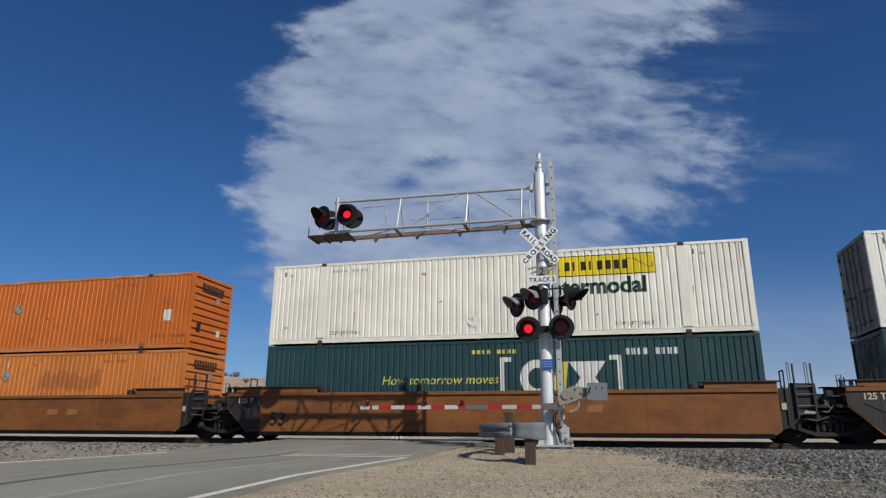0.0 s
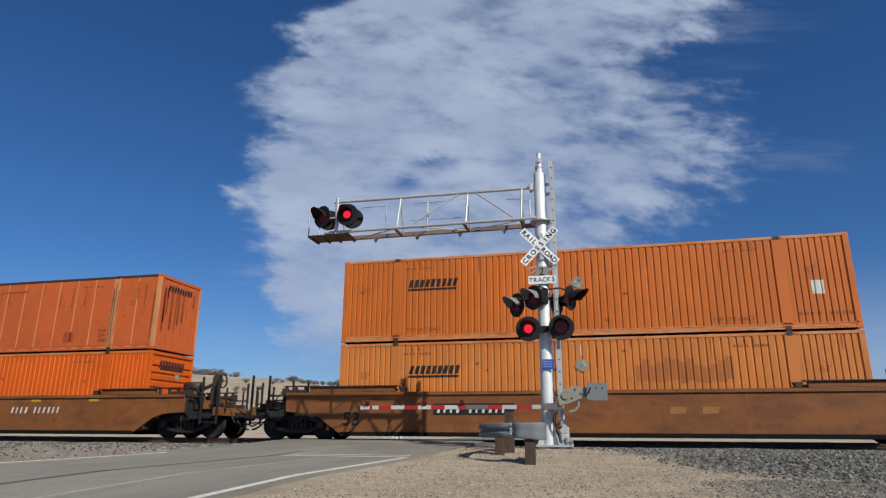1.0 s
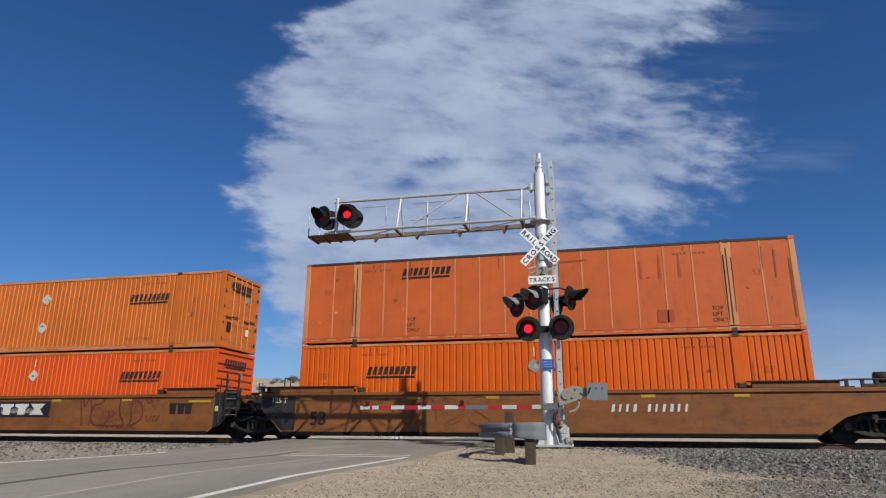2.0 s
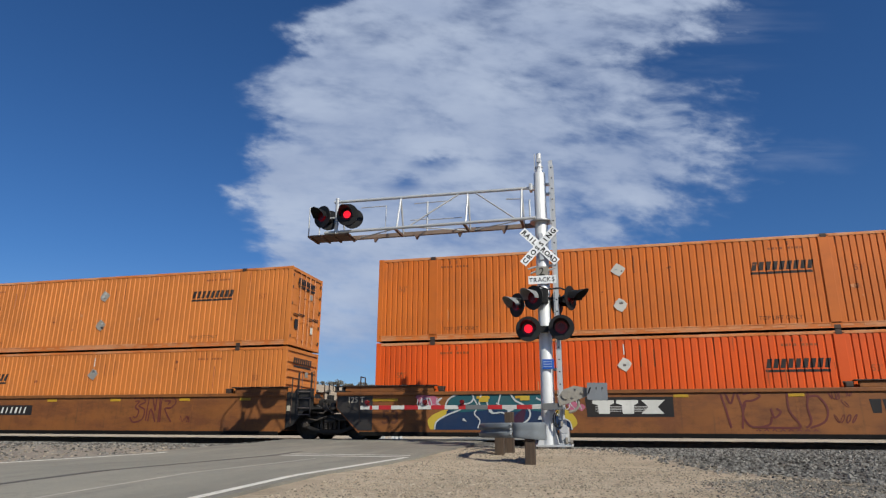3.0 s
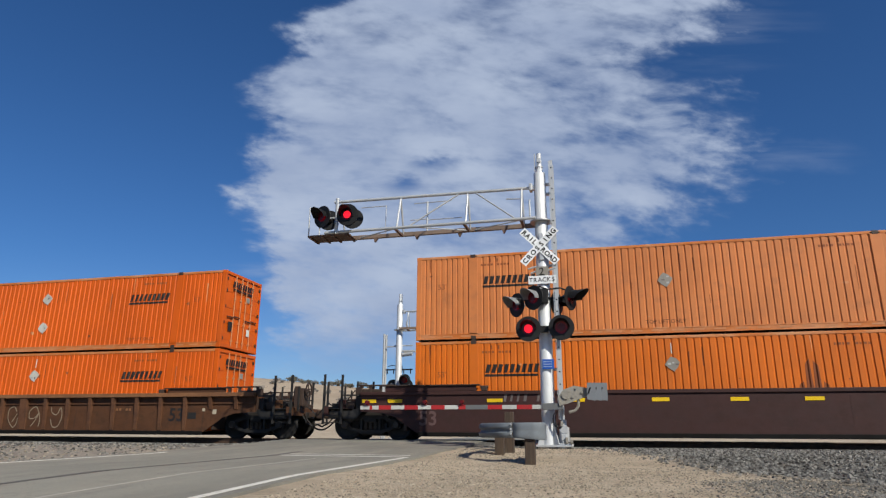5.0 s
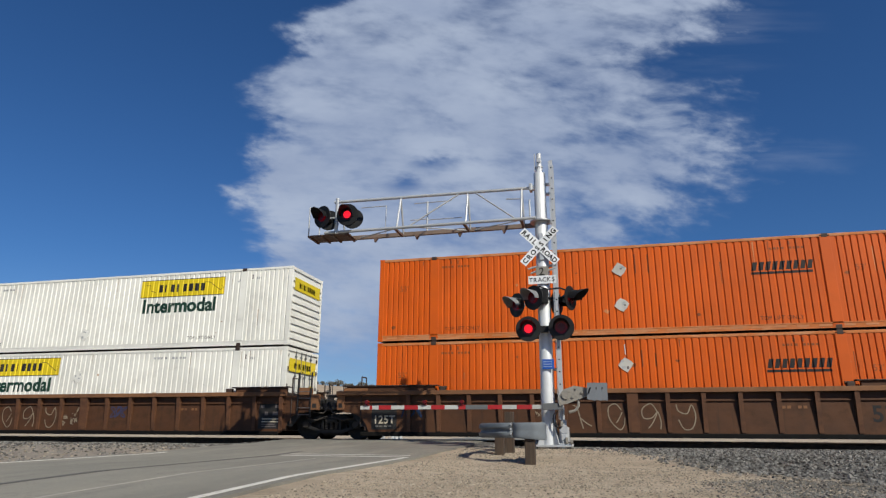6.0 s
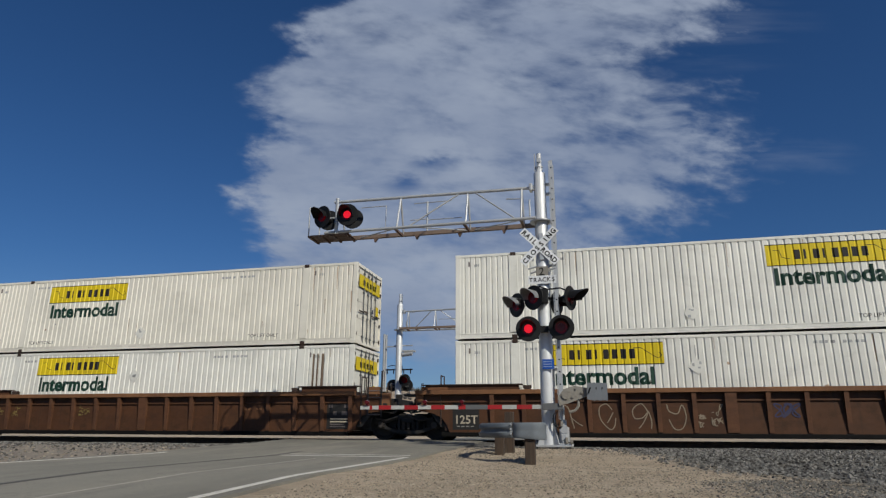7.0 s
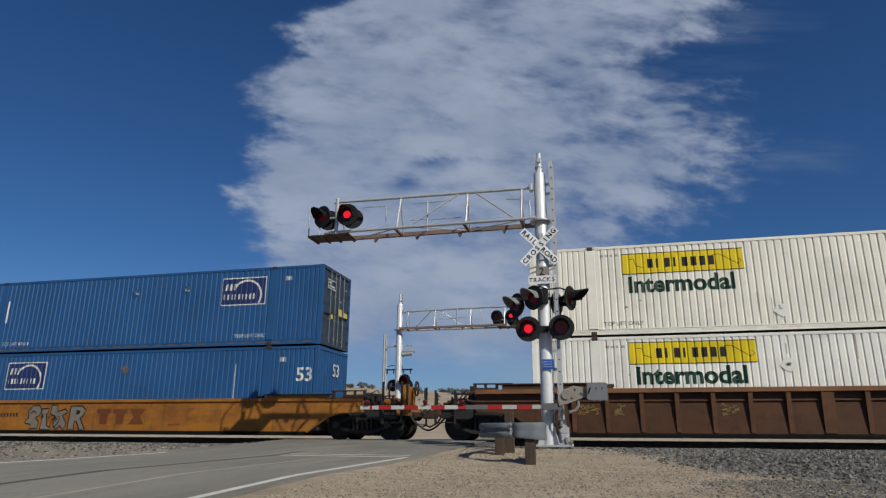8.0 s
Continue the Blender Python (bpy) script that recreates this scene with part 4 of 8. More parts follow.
def end_mark(ob, name, bm, y, z, material, label=""):
    """A mark on the right-hand end wall."""
    for v in bm.verts:
        v.co = Vector((LONG + 0.006, y + v.co.x, z + v.co.z))
    return part(name, bm, M[material], ob, label)


def row_of_bars(put, ob, name, counts, height, width, x, z, material, gap=0.25, shear=0.0, **kw):
    """A row of plain bars in place of a name or number, each bar a part."""
    step = width / len(counts)
    for i, w in enumerate(counts):
        if w:
            put(ob, name, bars_bm([1], height, step * w, gap, shear), x + i * step, z, material, **kw)


def rect(w, h):
    return polys_bm([(0, 0), (w, 0), (w, h), (0, h)])


def carrier_mark(ob, x, z, wavy=True, k=1.0):
    """Dark slanted bars over an underline, in place of the carrier's name."""
    row_of_bars(mark, ob, "carrier_mark", [1] * 9, 0.27 * k, 1.75 * k, x, z + 0.12 * k, "letter_black", 0.32, 0.25, wavy=wavy)
    mark(ob, "underline", rect(1.72 * k, 0.075 * k), x - 0.02, z, "letter_black", "", wavy)


def lift_words(ob, x, z=0.30, wavy=True):
    if not wavy:
        for k, word in enumerate(("TOP", "LIFT", "ONLY")):
            tagged(mark(ob, "lettering", text_bm(word, 0.17, 0, 0.004), x + 1.5, z + 0.36 - 0.18 * k, "letter_brown", "", wavy), "small lettering", kind="stuff")
        return
    tagged(mark(ob, "lettering", text_bm("TOP LIFT ONLY", 0.172, 0, 0.0), x, z, "letter_brown" if ob["tone"] != "pale" else "letter_black", "", wavy), "small lettering", kind="stuff")


def small_bars(ob, x, z, n=9, w=0.7, h=0.09, wavy=True, material="print"):
    tagged(mark(ob, "small_print", bars_bm([1, 1, 0.7, 1, 0, 1, 0.8, 1, 1][:n], h, w, 0.3), x, z, material, "", wavy), kind="stuff")


def diamond(ob, x, z, r=0.19, chain=True, material="patch_grey"):
    rim = [(r * k * math.cos(a), r * k * math.sin(a)) for a, k in [(radians(45 * i + 8), (1.12, 0.86)[i % 2] * random.uniform(0.9, 1.08)) for i in range(8)]]
    bm = one(prism, rim, -0.012, 0.0)
    plate = part("placard_holder", moved(bm, x, 0.006, z), M[material], ob, "diamond placard holder")
    for k in range(3):
        w, h = random.uniform(0.05, 0.12), random.uniform(0.04, 0.09)
        dx, dz = random.uniform(-0.7, 0.4) * r, random.uniform(-0.7, 0.4) * r
        part("torn_label", one(box, x + dx, x + dx + w, -0.009, -0.005, z + dz, z + dz + h), M["patch_pale" if k or material == "white" else "patch_dim"], plate, "torn label remnant")
    if chain:
        part("number_strip", one(box, x - 0.015, x + 0.015, 0.0, 0.01, z + 0.3, z + 0.62), M["letter_white"], ob)


def orange_box(colour, end, name_x, upper, label, wavy=True, grey=True, plate=False, smear=False, holder="patch_grey", lift=(2.35, 12.1), holders=(2.1, 0.95)):
    ob = container(colour, label, end, wavy, rail="orange_rail" if wavy else None, cones=not upper)
    ob["tone"] = "orange"
    if name_x is not None:
        carrier_mark(ob, name_x, (2.15 if not wavy else 1.72), wavy)
    if upper:
        for x in lift:
            lift_words(ob, x, 0.32, wavy)
    for x in (2.25, 12.6):
        small_bars(ob, x, HIGH - 0.42, 9, 1.0, 0.07, wavy)
        mark(ob, "hook_mark", bars_bm([1, 0, 1], 0.13, 0.36, 0.6), x + 0.3, HIGH - 0.30, "print", "", wavy)
    tagged(mark(ob, "lettering", text_bm("53'", 0.26), 0.75, 1.72, "print", "", wavy), "small lettering", kind="stuff")
    tagged(mark(ob, "lettering", text_bm("53'", 0.26), 14.85, 1.72, "print", "", wavy), "small lettering", kind="stuff")
    if grey:
        for z in holders if upper else (2.03,):
            diamond(ob, 8.13, z, 0.21, not upper, holder)
    for x in (8.6, 9.0):
        mark(ob, "scrape", rect(0.04, random.uniform(0.4, 0.7)), x, 1.95, "print", "dark run mark", wavy)
    rng = random.Random(label)
    for k in range(9):
        x, w, h = rng.uniform(0.4, 15.6), rng.uniform(0.015, 0.045), rng.uniform(0.12, 0.8)
        z = HIGH - 0.14 - h if k % 2 else rng.uniform(0.3, 1.8)
        mark(ob, "run_mark", polys_bm([(w * 0.3, 0), (w * 0.7, 0), (w, h), (0, h)]), x, z, "print" if k % 3 else "orange_band", "dull run mark", wavy, 0.001)
    for k in range(6):
        x, z, r = rng.uniform(0.5, 15.5), rng.uniform(0.4, 2.5), rng.uniform(0.03, 0.10)
        mark(ob, "scuff", polys_bm([(r * rng.uniform(0.5, 1.4) * math.cos(i), r * rng.uniform(0.4, 1.0) * math.sin(i)) for i in range(6)]), x, z, ("print", "orange_band", "dark_stain")[k % 3], "small scuff", wavy, 0.0015)
    if plate:
        mark(ob, "notice_plate", rect(0.34, 0.42), 14.95, 1.05, "letter_white", "white notice plate", wavy)
        small_bars(ob, 14.5, 0.42, 9, 1.5, 0.1, wavy)
    if smear:
        for i in range(13):
            x = 9.75 + i * PITCH_C
            h = 1.0 - 0.5 * abs(random.random() - 0.3)
            mark(ob, "stain", rect(0.20, h * 0.72), x, 1.42 + random.uniform(0, 0.16), "stain", "brown stain", wavy)
    return ob


def decorate_end(ob, plates=True):
    row_of_bars(end_mark, ob, "end_mark", [1] * 9, 0.22, 1.5, 0.5, 2.35, "letter_black", 0.22, 0.2)
    end_mark(ob, "underline", rect(1.4, 0.07), 0.55, 2.22, "letter_black")
    if plates:
        end_mark(ob, "notice_plate", rect(0.26, 0.2), 1.5, 1.92, "patch_grey", "grey notice plate")
        end_mark(ob, "notice_plate", rect(0.24, 0.26), 1.7, 0.62, "letter_white", "white notice plate")
        end_mark(ob, "notice_plate", rect(0.25, 0.35), 0.4, 0.65, "letter_black")


def haul_mark(ob, x, z, k=1.0):
    """A yellow panel with dark bars and a drawn scroll, over the word below it."""
    w, h = 3.3 * k, 0.62 * k
    mark(ob, "yellow_panel", rect(w, h), x, z, "sign_yellow", "yellow panel with dark bars", proud=0.002)
    mark(ob, "panel_edge", polys_bm([(0, 0), (w, 0), (w, 0.025), (0, 0.025)], [(0, h - 0.025), (w, h - 0.025), (w, h), (0, h)]), x, z, "letter_black", proud=0.005)
    row_of_bars(mark, ob, "panel_bar", [1, 0.4, 1, 0.4, 1, 1, 1, 1], 0.27 * k, 1.9 * k, x + 0.72 * k, z + 0.17 * k, "letter_black", 0.36, proud=0.005)
    mark(ob, "scroll", stroke_bm([(0, 0.42 * k), (0.2 * k, 0.42 * k), (0.55 * k, 0.18 * k), (0.65 * k, 0.12 * k), (0.75 * k, 0.2 * k), (0.68 * k, 0.28 * k)], 0.02), x + 2.5 * k, z + 0.05, "letter_black", proud=0.005)
    mark(ob, "scroll", stroke_bm([(0, 0.4 * k), (0.15 * k, 0.4 * k), (0.2 * k, 0.2 * k), (0.4 * k, 0.14 * k)], 0.02), x + 0.2 * k, z + 0.05, "letter_black", proud=0.005)
    letters(mark, ob, "Intermodal", 0.655 * k, x + 0.14, z - 0.53 * k, "letter_green", "dark green letter", 0.0, 0.024, proud=0.002)


def white_box(colour, end, x, z, label, k=1.0, upper=True):
    ob = container(colour, label, end, cones=not upper)
    ob["tone"] = "pale"
    if x is not None:
        haul_mark(ob, x, z, k)
    if upper:
        lift_words(ob, 2.3, 0.3)
        lift_words(ob, 12.0, 0.3)
    for px in (2.3, 10.7):
        small_bars(ob, px, HIGH - 0.36, 9, 1.4, 0.08, material="patch_pale")
    for px in (0.45, 14.5):
        mark(ob, "slot_mark", rect(0.05, 0.17), px, HIGH - 0.42, "patch_dim")
        small_bars(ob, px + 0.2, HIGH - 0.44, 3, 0.2, 0.09, material="patch_pale")
    rng = random.Random(label)
    for k in range(11):
        px = rng.choice((rng.uniform(0.3, 15.8), rng.uniform(13.6, 16.0), POSTS[k % 2] + rng.uniform(-0.2, 0.2)))
        h, w = rng.uniform(0.15, 0.9), rng.uniform(0.015, 0.04)
        mark(ob, "rust_run", polys_bm([(w * 0.3, 0), (w * 0.7, 0), (w, h), (0, h)]), px, rng.choice((HIGH - 0.13 - h, 0.22 + rng.uniform(0, 1.0))), "rust_run", "faint rust run", proud=0.001)
    for k in range(5):
        px, z, r = rng.uniform(0.5, 15.5), rng.uniform(0.4, 2.5), rng.uniform(0.03, 0.09)
        mark(ob, "scuff", polys_bm([(r * rng.uniform(0.5, 1.4) * math.cos(i), r * rng.uniform(0.4, 1.0) * math.sin(i)) for i in range(6)]), px, z, "rust_run" if k % 2 else "patch_pale", "small scuff", proud=0.0015)
    diamond(ob, 7.45, 0.62 if upper else 1.95, 0.22, not upper, "white")
    end_mark(ob, "end_panel", rect(2.15, 0.46), 0.2, 2.05, "sign_yellow", "yellow panel on the end")
    row_of_bars(end_mark, ob, "end_bar", [1, 0.4, 1, 0.4, 1, 1, 1, 1], 0.2, 1.35, 0.58, 2.16, "letter_black")
    if end == "doors":
        end_mark(ob, "notice_plate", rect(0.28, 0.42), 1.95, 1.2, "sign_yellow", "yellow notice plate")
        end_mark(ob, "notice_plate", rect(0.12, 0.16), 1.6, 1.28, "letter_black", "dark notice plate")
    return ob


def freight_line_box(label):
    """The dark teal container: pale brackets round a round mark, a crossed mark and a yellow hook."""
    ob = container("green", label, "ribs", cones=True)
    ob["tone"] = "dark"
    letters(mark, ob, "How tomorrow moves", 0.42, 4.3, 1.5, "letter_yellow", "pale yellow letter", 0.2)
    for x, s in ((8.33, 1), (12.12, -1)):
        w = 0.13
        mark(ob, "bracket", polys_bm([(0, 0), (w * s, 0), (w * s, 1.25), (0, 1.25)], [(w * s, 1.1), (0.36 * s, 1.1), (0.36 * s, 1.25), (w * s, 1.25)], [(w * s, 0), (0.36 * s, 0), (0.36 * s, 0.15), (w * s, 0.15)]), x, 1.08, "letter_white", "white bracket")
    ring = [(0.36 + 0.42 * math.cos(a), 0.5 + 0.46 * math.sin(a)) for a in [radians(40 + i * 20) for i in range(19)]]
    mark(ob, "round_mark", stroke_bm(ring, 0.26), 9.15, 1.15, "letter_white", "white ring")
    mark(ob, "leaning_block", polys_bm([(0.05, 0.0), (0.42, 0.0), (0.55, 1.0), (0.18, 1.0)]), 9.95, 1.15, "letter_yellow", "yellow leaning block")
    mark(ob, "bow_mark", polys_bm([(0.0, 0.0), (1.15, 0.0), (0.80, 0.5), (1.15, 1.0), (0.0, 1.0), (0.36, 0.5)]), 10.5, 1.15, "letter_white", "white bow-shaped mark")
    small_bars(ob, 7.4, 2.45, 9, 1.5, 0.13, material="letter_yellow")
    small_bars(ob, 12.26, 2.33, 9, 1.6, 0.2, material="letter_white")
    return ob


def logistics_box(label, name_x, upper):
    ob = container("blue", label, "doors" if upper else "flat", cones=not upper)
    ob["tone"] = "dark"
    z = 1.50
    w, h = 1.85, 1.05
    mark(ob, "navy_panel", rect(w, h), name_x, z, "navy", "navy panel with a white border", proud=0.001)
    t = 0.04
    mark(ob, "panel_border", polys_bm([(0, 0), (w, 0), (w, t), (0, t)], [(0, h - t), (w, h - t), (w, h), (0, h)], [(0, t), (t, t), (t, h - t), (0, h - t)], [(w - t, t), (w, t), (w, h - t), (w - t, h - t)]), name_x, z, "letter_white", proud=0.004)
    arc = [(1.05 + 0.6 * math.cos(a), 0.35 + 0.58 * math.sin(a)) for a in [radians(150 - i * 17) for i in range(12)]]
    mark(ob, "white_arc", stroke_bm(arc, 0.075), name_x, z, "letter_white", proud=0.004)
    mark(ob, "panel_bars", bars_bm([1, 1, 0.9], 0.24, 0.52, 0.45, 0.15), name_x + 0.15, z + 0.58, "letter_white", proud=0.004)
    mark(ob, "panel_bars", bars_bm([0.5, 1, 1, 0.4, 1, 0.7, 0.4, 1, 1], 0.2, 1.35, 0.5), name_x + 0.12, z + 0.22, "letter_white", proud=0.006)
    if upper:
        tagged(mark(ob, "lettering", text_bm("TOP LIFT ONLY", 0.19), 12.75, 0.30, "letter_white"), "small white lettering", kind="stuff")
        tagged(mark(ob, "lettering", text_bm("TOP LIFT ONLY", 0.19), 2.3, 0.28, "letter_white"), "small white lettering", kind="stuff")
    else:
        letters(mark, ob, "53", 0.66, 15.3, 1.68, "letter_white", "white number", 0.0, 0.01)
        letters(end_mark, ob, "53", 0.62, 1.2, 1.93, "letter_white", "white number", 0.0, 0.01)
    small_bars(ob, 14.65, 2.35, 3, 0.3, 0.16, material="letter_white")
    mark(ob, "white_stripe", rect(0.06, 1.5 if not upper else 0.9), 12.9 if not upper else 2.25, 1.2 if upper else 0.8, "letter_white")
    diamond(ob, 8.3, 2.18, 0.17, False, "blue" if upper else "patch_dim")
    if upper:
        diamond(ob, 10.55, 2.2, 0.15, False, "blue")
    if upper:
        for y, z, w, h, m in ((0.42, 2.42, 0.72, 0.035, "letter_white"), (0.42, 2.10, 0.72, 0.035, "letter_white"), (0.42, 2.135, 0.035, 0.285, "letter_white"), (0.50, 2.30, 0.26, 0.07, "letter_white"), (0.52, 2.18, 0.5, 0.06, "letter_white"), (1.9, 2.3, 0.28, 0.05, "patch_grey"), (1.45, 1.25, 0.34, 0.26, "letter_yellow"), (1.95, 1.22, 0.36, 0.22, "letter_yellow"), (0.78, 1.02, 0.2, 0.16, "letter_yellow"), (1.5, 1.75, 0.2, 0.06, "patch_grey")):
            end_mark(ob, "notice_plate", rect(w, h), y, z, m, "small plate on the door")
    return ob


# ---------------------------------------------------------------- well cars
TOP, RAISED, BOTTOM = 1.50, 1.70, 0.22
SIDE_Y, SIDE_T = -0.24, 0.05
SIDE_Y2 = WIDE + 0.24
MID = WIDE / 2


WHEEL_R = 0.4826
WHEELSETS = []


def wheelset_bm():
    """Two flanged wheels pressed on one axle, about the axle's middle."""
    bm = bmesh.new()
    tread = [(0.10, -0.07), (0.12, -0.075), (0.14, -0.03), (0.37, -0.035), (0.415, -0.065), (0.472, -0.065), (0.4826, 0.045), (0.508, 0.055), (0.508, 0.075), (0.415, 0.07), (0.37, 0.02), (0.14, 0.03), (0.1, 0.06)]
    lathe(bm, [(r, -0.75 + h) for r, h in tread], 28, "Y")
    lathe(bm, [(r, 0.75 - h) for r, h in tread], 28, "Y")
    tube(bm, (0, -1.05, 0), (0, 1.05, 0), 0.08, 12)
    # bolt heads round the axle ends
    for y in (-1.06, 1.06):
        for k in range(3):
            a = k * 2.094
            tube(bm, (0.05 * math.cos(a), y, 0.05 * math.sin(a)), (0.05 * math.cos(a), y * 0.98, 0.05 * math.sin(a)), 0.016, 6)
    return bm


def truck(parent, xc):
    """A two-axle freight truck under a car's end."""
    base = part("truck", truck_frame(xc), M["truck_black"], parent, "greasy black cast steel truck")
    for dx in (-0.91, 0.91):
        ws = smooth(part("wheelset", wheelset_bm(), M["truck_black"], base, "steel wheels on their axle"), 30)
        ws.location = (xc + dx, MID, WHEEL_R)
        WHEELSETS.append(ws)
    for y in (MID - 1.02, MID + 1.02):
        for dx in (-0.17, 0.0, 0.17):
            ribs = [(0.045, 0.33)]
            for k in range(5):
                ribs += [(0.066, 0.345 + k * 0.05), (0.066, 0.365 + k * 0.05), (0.045, 0.372 + k * 0.05)]
            part("spring", one(lathe, ribs, 10, "Z", (xc + dx, y, 0)), M["spring_steel"], base, "dull brown coil spring")
        for dx in (-0.91, 0.91):
            s = -1 if y < MID else 1
            bm = one(lathe, [(0.0, 0.0), (0.10, 0.0), (0.12, 0.03), (0.12, 0.10)], 14, "Y", (0, 0, 0))
            for v in bm.verts:
                v.co = Vector((xc + dx + v.co.x, y + s * (0.13 - v.co.y), WHEEL_R + v.co.z))
            part("bearing_cap", bm, M["spring_steel"], base, "dull brown bearing cap")


def truck_frame(xc):
    """Two cast side frames, open round their springs, joined by the bolster and brake beams."""
    bm = bmesh.new()

    def at(pts):
        return [(xc + x, z) for x, z in pts]

    for y0 in (MID - 1.09, MID + 0.95):
        y1 = y0 + 0.14
        prism(bm, at([(-1.14, 0.50), (-0.75, 0.55), (-0.4, 0.66), (0.4, 0.66), (0.75, 0.55), (1.14, 0.50), (1.14, 0.61), (0.75, 0.67), (0.4, 0.79), (-0.4, 0.79), (-0.75, 0.67), (-1.14, 0.61)]), y0, y1)
        prism(bm, at([(-1.02, 0.44), (-0.6, 0.27), (-0.35, 0.20), (0.35, 0.20), (0.6, 0.27), (1.02, 0.44), (1.02, 0.54), (0.64, 0.39), (0.35, 0.31), (-0.35, 0.31), (-0.64, 0.39), (-1.02, 0.54)]), y0 + 0.01, y1 - 0.01)
        for dx in (-0.36, 0.28):
            box(bm, xc + dx, xc + dx + 0.08, y0 + 0.02, y1 - 0.02, 0.28, 0.68, 0.01)
        for dx in (-0.91, 0.91):
            box(bm, xc + dx - 0.16, xc + dx + 0.16, y0 + 0.015, y1 - 0.015, 0.36, 0.56, 0.02)
    box(bm, xc - 0.22, xc + 0.22, MID - 1.12, MID + 1.12, 0.56, 0.68, 0.03)
    box(bm, xc - 0.40, xc + 0.40, MID - 0.75, MID + 0.75, 0.13, 0.72, 0.03)
    for y in (MID - 0.45, MID + 0.30):
        box(bm, xc - 1.25, xc + 1.25, y, y + 0.15, 0.60, 0.74, 0.02)
    for dx in (-0.5, 0.5):
        box(bm, xc + dx - 0.04, xc + dx + 0.04, MID - 0.95, MID + 0.95, 0.38, 0.5, 0.01)
    return bm


def side_outline(left, right, top, arched=False):
    """The side sheet seen from the track side: deep between the trucks, cut up over them at coupled ends."""
    pts = []
    if left == "joint" and arched:
        pts += [(-1.25, top), (-1.25, 0.95), (-1.02, 0.88), (-0.66, 0.83), (-0.40, 0.70), (-0.22, 0.48), (-0.12, BOTTOM)]
    elif left == "joint":
        pts += [(-1.25, top), (-1.25, 1.0), (-0.85, 0.62), (-0.45, BOTTOM)]
    else:
        pts += [(-1.8, top), (-1.8, 0.90), (-1.0, 0.84), (-0.55, 0.70), (-0.15, 0.42), (0.15, BOTTOM)]
    if right == "joint":
        pts += [(LONG + 0.05, BOTTOM), (LONG + 0.22, 0.34), (LONG + 0.22, top)]
    else:
        pts += [(LONG - 0.15, BOTTOM), (LONG + 0.15, 0.42), (LONG + 0.55, 0.70), (LONG + 1.0, 0.84), (LONG + 1.8, 0.90), (LONG + 1.8, top)]
    return pts


def ends_of(left, right):
    return (-1.25 if left == "joint" else -1.8, LONG + (0.22 if right == "joint" else 1.8))


